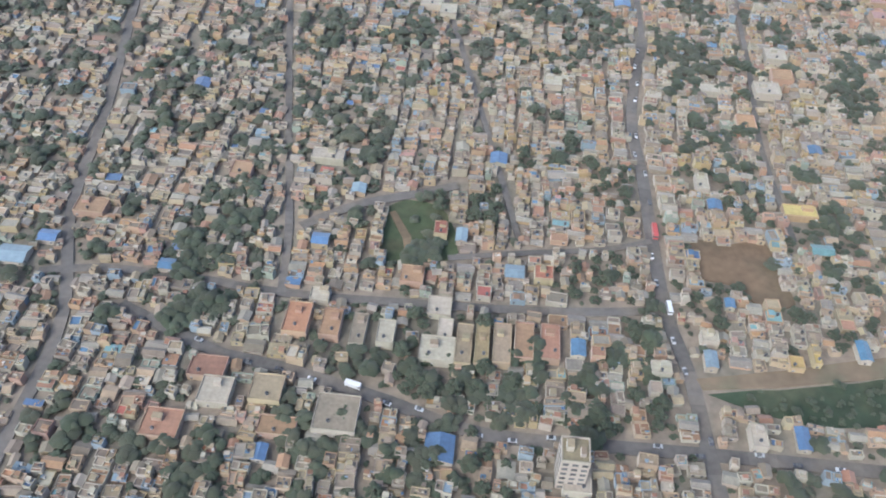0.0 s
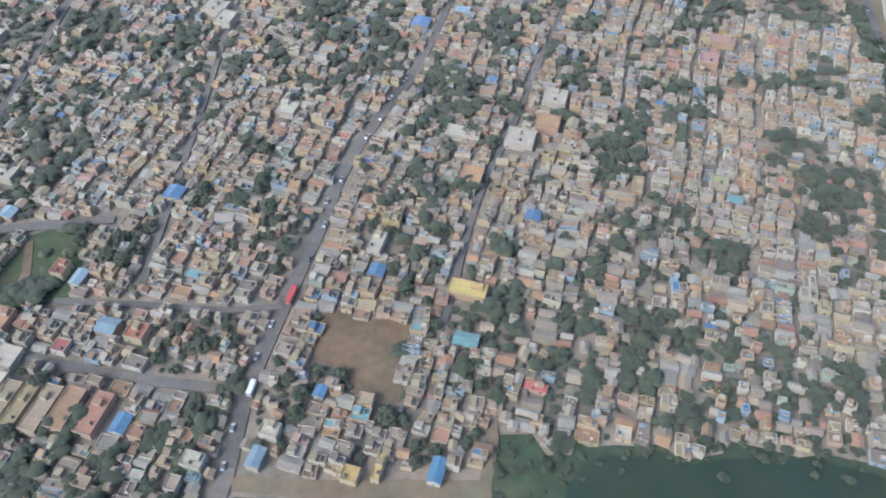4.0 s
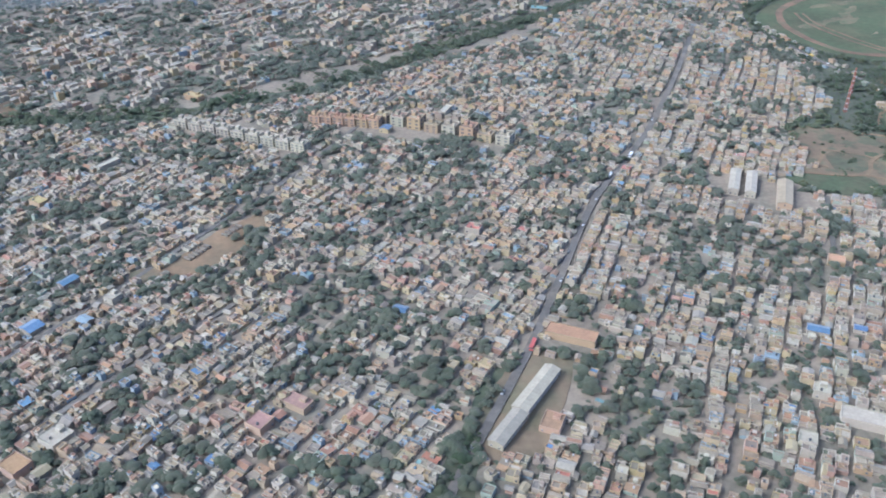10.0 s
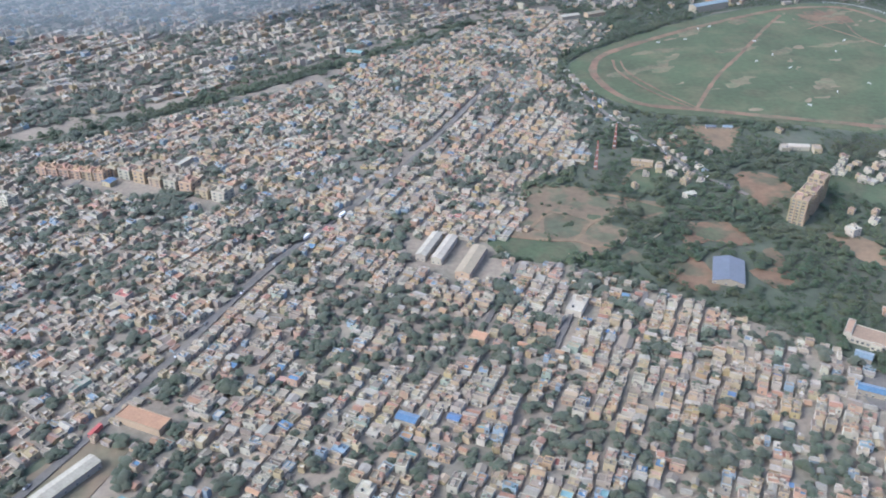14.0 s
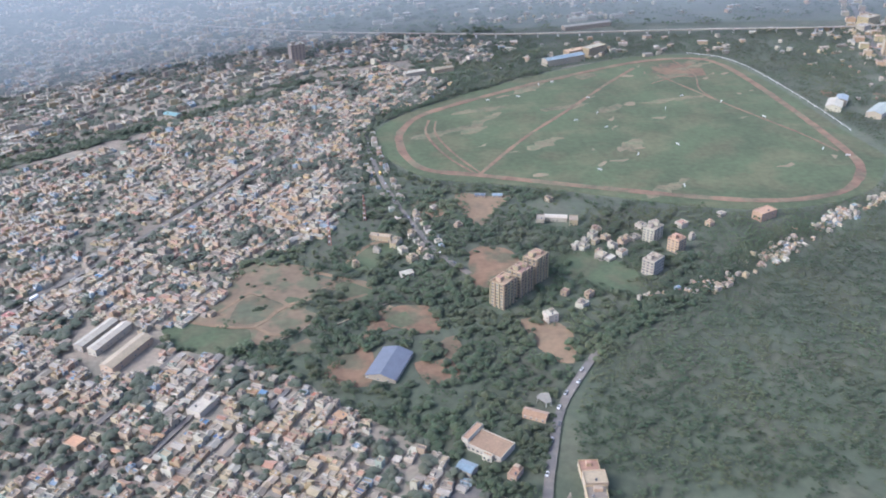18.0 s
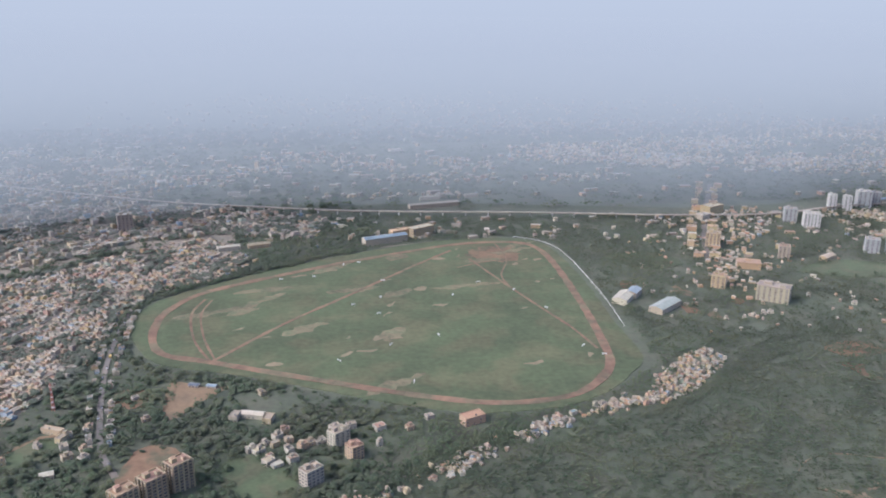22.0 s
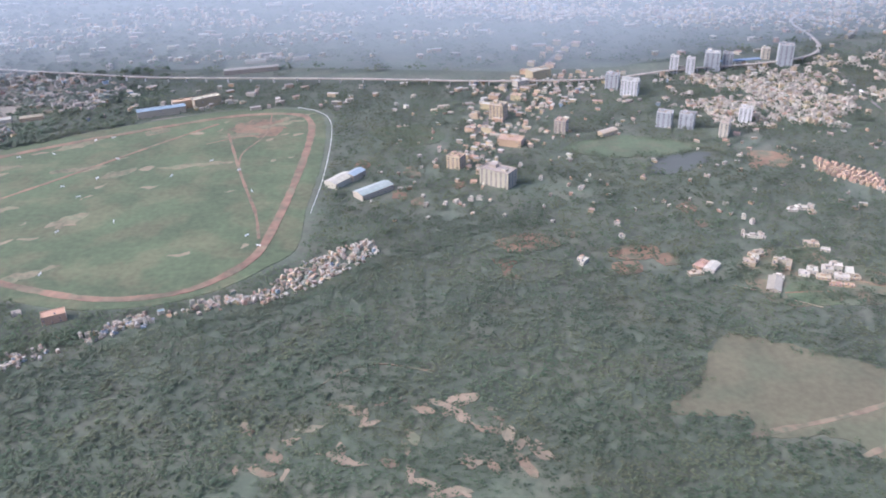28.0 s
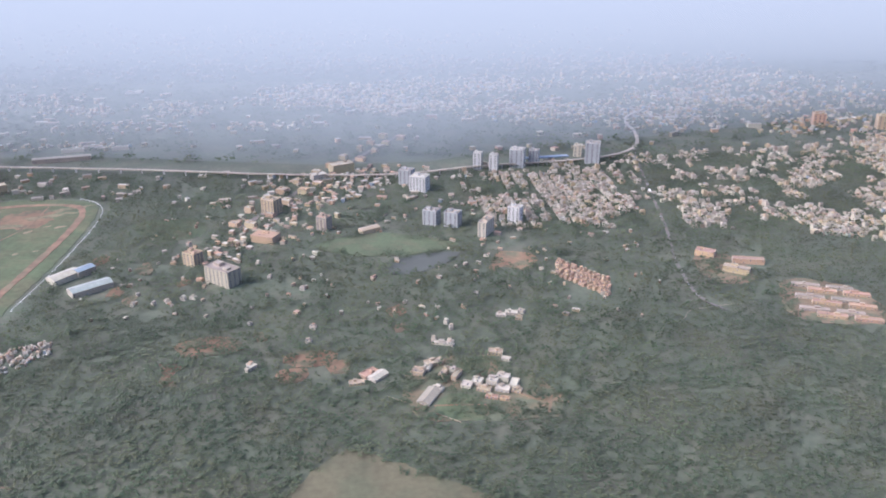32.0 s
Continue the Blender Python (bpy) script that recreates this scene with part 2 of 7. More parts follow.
def part(name, data, parent, label=""):
    """A mesh as one part under a thing."""
    ob = new(name, data.mesh(name) if isinstance(data, Soup) else data)
    ob.parent = parent
    return tagged(ob, label)


def straight(pts, step):
    """Points at even steps along the straight sides of a closed outline."""
    out = []
    for a, b in zip(pts, pts[1:] + pts[:1]):
        a, b = Vector(a), Vector(b)
        k = max(1, int((b - a).length / step))
        out += [a.lerp(b, j / k) for j in range(k)]
    return out


def patch(name, pts, m, z, label, jag=0.0, kind="structure", step=4.0, category="ground", smooth=True):
    """A piece of ground with an uneven outline."""
    line = curve(pts, True, step) if smooth else straight(pts, step)
    line = [p + jag * Vector((noise.noise((p.x / 5, p.y / 5, 3)), noise.noise((p.x / 5, p.y / 5, 9)))) for p in line]
    n = len(line)
    pts, _, faces, _, _, _ = geometry.delaunay_2d_cdt(line, [], [list(range(n))], 1, 1e-4)
    s = Soup()
    s.add([(p.x, p.y, z) for p in pts], [f if (pts[f[1]] - pts[f[0]]).cross(pts[f[2]] - pts[f[0]]) > 0 else f[::-1] for f in faces], m)
    s.add([(p.x, p.y, z) for p in line] + [(p.x, p.y, -0.3) for p in line], [(k, (k + 1) % n, n + (k + 1) % n, n + k) for k in range(n)], m)
    me = s.mesh(name)
    return tagged(new(name, me), label, category, kind=kind)


def ribbon_soup(pts, width, z, m, thick=0.3, step=5.0, ragged=0.0):
    s, line = Soup(), curve(pts, False, step)
    rows = []
    for i, p in enumerate(line):
        d = (line[min(i + 1, len(line) - 1)] - line[max(i - 1, 0)]).normalized()
        q = Vector((-d.y, d.x)) * (width / 2 * (1 + ragged * noise.noise((p.x / 7, p.y / 7, 1))))
        rows.append((p + q, p - q))
    k = 0
    for (a, b), (c, d) in zip(rows, rows[1:]):
        s.add([(a.x, a.y, z), (b.x, b.y, z), (d.x, d.y, z), (c.x, c.y, z), (a.x, a.y, z - thick), (b.x, b.y, z - thick), (d.x, d.y, z - thick), (c.x, c.y, z - thick)],
              [(0, 1, 2, 3), (1, 5, 6, 2), (4, 0, 3, 7)], m)
    return s


def ribbon(name, pts, width, m, z, label, category="road", ragged=0.0):
    return tagged(new(name, ribbon_soup(pts, width, z, m, ragged=ragged).mesh(name)), label, category, kind="structure")


# ---- the plan: roads, open grounds, water ----
ROADS = {
    "main_street": ([(-20.7, -93.5), (59.4, -8.5), (92.5, 35.6), (101.5, 48.8), (109.4, 63.0), (123.5, 81.5), (136.6, 97.9), (151.6, 117.4), (181.8, 144.1)], 3.0),
    "main_street_far": ([(181.8, 144.1), (208.7, 176.8), (232.7, 208.7), (261.9, 246.3), (300.1, 308.0), (330.3, 359.4)], 1.7),
    "diagonal_road": ([(14.6, 126.2), (20.7, 114.0), (26.8, 102.8), (34.8, 93.8), (48.0, 75.6), (58.2, 60.5), (78.4, 43.5), (89.5, 34.6), (115.5, 12.7), (159.7, -26.1)], 2.8),
    "west_road": ([(87.9, 291.8), (61.3, 241.6), (35.4, 193.2), (15.5, 160.0), (3.6, 129.1), (-15.2, 104.4), (-41.2, 71.5)], 2.6),
    "cross_street": ([(3.5, 144.4), (14.5, 138.5), (28.8, 126.2), (44.8, 110.2), (66.0, 93.1), (88.3, 76.0), (108.4, 63.0)], 2.2),
    "lane_street": ([(118.5, 250.8), (101.7, 218.1), (74.7, 166.9), (54.8, 128.8), (43.8, 111.2)], 1.8),
    "park_street": ([(56.8, 126.7), (62.9, 126.7), (73.1, 125.7), (85.1, 121.8), (95.1, 119.0)], 2.6),
    "market_street": ([(79.2, 100.4), (96.3, 91.3), (110.5, 83.3), (121.5, 79.4)], 1.6),
    "inner_street": ([(159.1, 225.8), (135.4, 175.6), (113.2, 130.3), (96.3, 96.5)], 1.5),
    "east_street": ([(245.0, 164.8), (223.0, 143.3), (192.9, 111.4), (171.8, 90.1), (149.7, 61.4)], 1.5),
    "avenue": ([(240.3, 2.9), (250.5, 19.1), (269.4, 45.4), (285.3, 67.7), (303.2, 96.2), (325.2, 131.7), (341.2, 161.3), (367.4, 209.3), (403.5, 258.7), (441.2, 320.7), (481.8, 395.1)], 2.4),
    "racecourse_road": ([(514.8, 403.9), (514.4, 386.6), (519.4, 337.2), (525.2, 306.2), (531.8, 279.2), (539.3, 254.3), (549.1, 236.4)], 2.3),
    "forest_highway": ([(540.3, 63.4), (552.5, 117.8), (557.5, 134.7), (564.5, 154.6), (575.5, 171.5), (582.5, 181.1)], 2.6),
    "forest_road": ([(582.5, 181.1), (600.4, 199.0), (619.0, 210.3), (651.6, 231.5), (693.8, 258.6)], 0.9),
    "tree_lane": ([(447.2, 145.7), (462.5, 173.4), (470.7, 191.3)], 1.8),
    "tree_lane_two": ([(470.4, 146.8), (485.8, 174.8)], 1.6),
    "tree_lane_three": ([(432.4, 165.4), (448.6, 197.7)], 1.6),
    "boulevard": ([(848.9, 457.9), (865.4, 505.1), (889.2, 562.8), (934.1, 663.7)], 3.6),
    "north_highway": ([(1114.9, 610.2), (1107.5, 549.5), (1099.1, 461.0), (1091.6, 409.9), (1091.0, 366.6), (1099.8, 350.5)], 1.8),
}
POND = [(100.5, 43.3), (113.3, 36.0), (140.2, 22.0), (148.2, 34.6), (153.4, 32.0), (153.9, 27.3), (157.5, 25.5), (161.0, 27.4), (162.2, 25.4), (174.5, 20.1), (174.9, 16.7), (177.6, 15.1), (183.3, 13.9), (186.0, 15.3), (192.8, 9.8), (194.5, 7.4), (199.9, 6.3), (230.1, -17.3), (240.0, -57.5), (159.7, -58.1), (139.7, 3.8), (129.6, 13.8), (120.6, 20.7), (113.0, 26.0), (107.0, 33.0), (103.0, 39.0)]
POOL = [(153.9, 20.2), (158.1, 22.6), (164.4, 22.4), (173.0, 18.4), (176.6, 14.0), (183.0, 12.7), (190.5, 9.0), (198.5, 5.0), (228.1, -20.4), (236.0, -55.5), (165.7, -56.1), (150, -10), (141.6, 6.8)]
BROWNFIELD = [(128.5, 74.4), (136.6, 69.4), (143.7, 65.3), (138.7, 56.3), (133.6, 48.1), (127.6, 53.1), (126.6, 60.2), (122.5, 64.2)]
PARK = [(77.0, 121.7), (85.1, 118.8), (87.2, 111.7), (82.2, 100.4), (76.1, 101.3), (67.0, 108.3)]
STRIP = [(323.2, 129.7), (312.2, 100.2), (304.2, 92.2), (299.2, 75.9), (288.3, 55.6), (272.4, 33.4), (262.4, 35.3), (268.4, 48.4), (280.3, 68.7), (296.3, 94.2), (312.2, 122.6)]
SHEDYARD = [(320.2, 127.6), (335.2, 125.7), (318.2, 92.1), (303.2, 97.2)]
SCHOOLYARD = [(284.3, 66.7), (300.2, 63.8), (290.2, 49.5), (277.3, 55.6)]
BUSYARD = [(255.5, 221.0), (246.0, 215.5), (238.5, 210.5), (226.5, 195.4), (219.0, 187.0), (227.5, 180.8), (238.5, 187.5), (252.0, 205.0)]
BROWNLOT = [(144.6, 340.2), (137.5, 320.9), (125.3, 322.5), (130.4, 342.0)]
CANAL = [(-101.8, 330.4), (57.9, 323.2), (105.8, 318.6), (136.4, 319.8), (202.2, 314.0), (241.6, 325.3), (278.0, 336.8), (309.1, 361.3), (350.3, 391.1), (403.8, 430.2), (441.7, 456.2), (481.8, 499.1)]
WHITEAPT = [(211.3, 303.9), (242.5, 301.9), (271.9, 269.0), (261.9, 262.7), (235.4, 285.5), (213.4, 295.7)]
ORANGEAPT = [(275.8, 283.6), (302.0, 304.0), (352.4, 269.4), (345.4, 252.9), (309.9, 269.5)]
DEPOT = [(418.6, 220.3), (440.5, 209.0), (430.7, 188.5), (410.5, 200.9)]
FIELD = [(444.8, 219.4), (459.6, 239.6), (466.1, 256.8), (488.9, 251.6), (492.4, 243.2), (511.1, 236.2), (508.9, 230.3), (494.6, 232.7), (489.0, 220.7), (494.0, 215.2), (491.3, 210.2), (481.3, 203.1), (473.5, 199.5), (468.2, 206.9), (448.9, 217.4)]
GREENFIELD = [(441.6, 215.6), (450.9, 216.4), (463.8, 211.7), (471.4, 209.7), (470.4, 201.2), (465.1, 198.3), (453.4, 199.4), (444.9, 206.6)]
BROWN_A = [(553.3, 255.7), (562.6, 257.3), (568.8, 247.6), (568.3, 234.5), (556.9, 228.6), (552.3, 222.0), (550.1, 228.3), (549.5, 243.0)]
BROWN_B = [(561.7, 203.2), (566.5, 204.5), (575.7, 197.5), (576.9, 188.0), (573.9, 176.4), (570.3, 176.7), (564.5, 185.6)]
LAWN_A = [(584.8, 244.3), (599.4, 246.3), (611.1, 226.7), (605.3, 213.9), (594.4, 217.1), (584.7, 231.8)]
PLAZA = [(552.5, 309.7), (567.8, 304.1), (577.6, 303.9), (568.5, 291.3), (559.4, 275.7), (554.4, 284.9)]
RACE = [(518.4, 382.6), (524.6, 406.5), (546.8, 431.0), (596.8, 468.0), (651.4, 497.2), (697.3, 514.1), (735.1, 512.8), (754.6, 495.0), (761.7, 428.0), (761.2, 363.5), (762.4, 323.4), (752.7, 304.8), (726.2, 280.3), (686.9, 272.6), (648.6, 282.3), (603.6, 304.0), (569.9, 318.5), (544.1, 328.1), (528.6, 348.6)]
TRACK = [(531.5, 384.7), (535.5, 399.7), (549.9, 422.1), (601.8, 456.1), (656.2, 484.8), (699.5, 502.8), (733.5, 504.0), (746.4, 491.5), (751.0, 457.8), (750.9, 392.7), (748.5, 342.1), (744.8, 313.8), (733.1, 295.0), (717.3, 283.5), (688.9, 280.4), (655.5, 289.7), (611.6, 308.2), (565.8, 328.7), (542.2, 339.5), (533.1, 360.7)]
BROWNPLAIN = [(933, 245.5), (947, 240.1), (963.5, 231), (993, 211.6), (990, 190), (1000, 150), (985, 138), (966, 163), (949, 187), (924, 188), (924, 198), (899, 201), (903, 209), (912, 214), (920, 231)]
REDFIELD = [(991.5, 397.0), (998.9, 423.2), (1018.3, 418.3), (1011.9, 400.3), (1000.3, 403.5)]
GREYLAKE = [(938.9, 398.1), (947.1, 416.2), (976.0, 424.1), (970.0, 408.3), (950.4, 394.7)]
PARKLAND = [(897.3, 435.0), (931.4, 453.1), (975.5, 436.4), (959.9, 423.5), (922.0, 418.9)]
CAMPUS = [(953, 300), (965, 309), (986, 312), (1000, 297), (1013, 280), (1008, 266), (988, 263), (962, 264), (952, 276)]
FOREST = [(557.5, 114.7), (568.5, 150.5), (580.5, 174.3), (606.3, 193.9), (655.8, 222.6), (700.6, 245.5), (745.8, 268.2), (769.4, 285.7), (800.2, 306.6), (820.5, 329.9), (845.8, 342.4), (878.8, 332.0), (881.8, 293.4), (954.8, 275.5), (1012.7, 268.0), (1046.6, 298.0), (1083.1, 351.7), (1187.6, 377.5), (1258.3, 391.5), (1290, 300), (1262, 210), (1215, 130), (1160, 78), (1100, 92), (1030, 62), (960, 88), (890, 66), (820, 92), (750, 70), (690, 90), (640, 68), (590, 84), (560.4, 74)]
BARE = [(762, 176), (779, 202), (798, 208.5), (826, 212), (845, 205), (864, 191), (872, 176), (850, 152), (800, 147), (765, 157)]
TOWN_WEST = [(-36.2, 61.5), (59.4, 1.5), (94.5, -18.3), (240.2, -37.3), (268.4, 48.4), (323.2, 129.7), (400.5, 262.1), (386.0, 395.6), (309.2, 354.1), (241.5, 319.2), (202.1, 307.9), (97.9, 312.5), (-36.9, 317.8)]
TOWN_EAST = [(272.4, 48.4), (250.2, -17.1), (330.3, -16.4), (528.0, 40.0), (545.0, 85.0), (549.0, 106.0), (530.0, 136.0), (525.5, 144.6), (508.6, 157.7), (488.8, 178.8), (467.7, 194.5), (453.6, 196.7), (437.5, 212.1), (456.8, 218.7), (463.2, 258.8), (479.1, 265.6), (495.3, 276.3), (506.5, 300.3), (512.3, 316.9), (510.6, 348.7), (510.6, 396.5), (522.3, 423.9), (549.1, 439.4), (571.8, 475.4), (531.7, 525.5), (491.9, 499.0), (403.6, 423.3), (389.0, 395.6), (402.5, 262.9), (325.2, 131.7)]
TOWN_NORTH = [(27.8, 343.5), (57.9, 335.5), (199.2, 326.3), (239.6, 340.4), (310.0, 377.5), (401.7, 445.7), (441.7, 474.3), (491.7, 525.2), (541.6, 532.3), (600.8, 520.0), (610.7, 575.2), (472.2, 639.5), (402.4, 803.5), (141.4, 810.0), (27.5, 572.5)]
COLONY = [(993.2, 471.9), (977.8, 559.4), (994.2, 578.2), (1105.8, 603.1), (1328.4, 652.1), (1228.7, 428.1), (1171.0, 448.4), (1114.0, 456.9), (1110.6, 536.1), (1097.2, 536.4), (1089.5, 459.1), (1025.5, 451.9)]
HAMLET = [(746, 275), (753, 284), (762, 300), (774, 315), (796, 328.5), (800, 314), (777, 289), (758, 274)]
WOODS = [(525.5, 144.6), (545.5, 108.0), (557.5, 134.7), (569.6, 163.6), (581.5, 179.2), (600.4, 199.0), (651.6, 228.6), (693.8, 255.6), (724.2, 270.6), (686.9, 269.7), (648.6, 279.4), (603.7, 300.5), (569.9, 313.4), (544.1, 322.7), (525.5, 342.1), (520.4, 310.0), (506.5, 300.3), (495.3, 276.3), (463.2, 258.8), (456.8, 215.7), (440.4, 203.7), (467.7, 194.5), (488.8, 178.8), (508.6, 157.7)]
NORTHWOODS = [(767.4, 297.7), (796.3, 331.5), (845.8, 340.4), (878.8, 330.1), (881.8, 291.5), (954.7, 273.7), (1012.6, 266.1), (1046.6, 296.1), (1083.1, 352.7), (1288.6, 398.7), (1338.6, 606.4), (1114.9, 610.2), (989.1, 568.7), (757.1, 565.9), (600.7, 580.3), (546.3, 559.1), (553.8, 483.9), (507.9, 431.8), (512.8, 412.1), (546.5, 433.6), (651.5, 503.0), (733.1, 518.5), (764.5, 498.1), (767.6, 426.0)]
SHEDSOIL = [(510.1, 201.7), (512.0, 211.9), (518.4, 217.3), (528.4, 217.7), (533.7, 211.3), (534.0, 199.6), (525.9, 199.4), (519.7, 204.4)]
WESTSOIL = [(497.1, 186.2), (507.1, 195.4), (512.1, 186.0), (509.4, 173.0), (499.0, 177.6)]
EASTSOIL = [(524.6, 182.7), (531.8, 184.1), (537.0, 181.0), (536.6, 173.2), (528.2, 172.3)]
TREESOIL = [(533.0, 192.6), (538.6, 196.9), (540.0, 187.7), (535.5, 183.1)]
WALLSOIL = [(483.7, 195.6), (490.7, 201.7), (494.6, 197.5), (486.5, 191.0)]
LANESOIL = [(473.6, 185.1), (483.2, 187.9), (485.5, 180.2), (476.0, 176.5)]
ESTATELAWN = [(503.0, 250.0), (511.0, 263.9), (521.7, 262.7), (519.0, 250.7), (510.4, 244.6)]
PARKLAWN = [(499.8, 236.6), (512.0, 233.1), (512.8, 224.9), (502.8, 221.2)]
SHEDYARD_TWO = [(530.2, 128.6), (542.7, 121.3), (541.8, 112.2), (526.4, 112.9)]
EMBANKMENT = [(101.4, 46.8), (120.5, 37.2), (141.2, 27.6), (147.4, 38.0), (149.5, 37.0), (140.4, 22.4), (113.5, 36.4), (100.7, 44.2)]
TRUCKPARK = [(213.8, 181.0), (211.8, 187.1), (219.0, 189.3), (222.0, 182.0)]
OPEN = [EMBANKMENT, [(99, 48), (141.5, 30), (143, 20), (112, 32.5), (99, 40)], TRUCKPARK, POND, BROWNFIELD, PARK, SHEDYARD, SCHOOLYARD, BUSYARD, BROWNLOT, WHITEAPT, ORANGEAPT, DEPOT]
CLEAR = [POOL, BROWNFIELD, SHEDYARD, SCHOOLYARD, BUSYARD, BROWNLOT, WHITEAPT, DEPOT, FIELD, GREENFIELD, BROWN_A, BROWN_B, LAWN_A, PLAZA, RACE, BROWNPLAIN, REDFIELD, GREYLAKE, PARKLAND, SHEDSOIL, WESTSOIL, EASTSOIL, TREESOIL, WALLSOIL, LANESOIL, ESTATELAWN, PARKLAWN, SHEDYARD_TWO]

# ground: one sheet out to the horizon
gs = Soup()
for i in range(-13, 14):
    for j in range(-4, 22):
        gs.add([(i * 500 + 250, j * 500, 0), (i * 500 + 750, j * 500, 0), (i * 500 + 750, j * 500 + 500, 0), (i * 500 + 250, j * 500 + 500, 0)], [(0, 1, 2, 3)], EARTH)
tagged(new("ground", gs.mesh("ground")), "dusty brown earth plain under the whole city", "ground", kind="structure")
patch("forest_floor", FOREST, SCRUB, 0.09, "dark green scrubby floor of the forest", 1.5, smooth=False)
patch("woodland_floor", WOODS, SCRUB, 0.14, "shaded floor of the wooded estate beside the town", 1.5, smooth=False)
patch("north_woodland_floor", NORTHWOODS, SCRUB, 0.05, "shaded floor of the woods north of the racecourse", 1.5, smooth=False)
patch("verge", [(500, 275), (506, 430), (560, 470), (770, 540), (885, 345), (780, 262), (640, 205), (548, 110), (520, 150)], SCRUB, 0.03, "dark green scrubby verge between woods and racecourse", 1.0, smooth=False)
patch("embankment", EMBANKMENT, DUSTY, 0.32, "wide bare earth road on the pond's embankment", 0.5, smooth=False, category="road")
patch("pond_shore", [(153.4, 32.0), (153.9, 27.3), (157.5, 25.5), (161.0, 27.4), (162.2, 25.4), (174.5, 20.1), (174.9, 16.7), (177.6, 15.1), (183.3, 13.9), (186.0, 15.3), (192.8, 9.8), (194.5, 7.4), (199.9, 6.3), (200.9, 9.5), (195.5, 10.600000000000001), (193.8, 13.0), (187.0, 18.5), (184.3, 17.1), (178.6, 18.3), (175.9, 19.9), (175.5, 23.3), (163.2, 28.599999999999998), (162.0, 30.599999999999998), (158.5, 28.7), (154.9, 30.5), (154.4, 35.2)], EARTH, 0.22, "pale littered shore of the pond", 1.0, smooth=False)
patch("pond_bank", POND, WEED, 0.10, "green weed-covered margin of the pond", 0.8, smooth=False)
patch("pond", POOL, WATER, 0.14, "dark still water of the pond", 1.5, smooth=False, category="water")
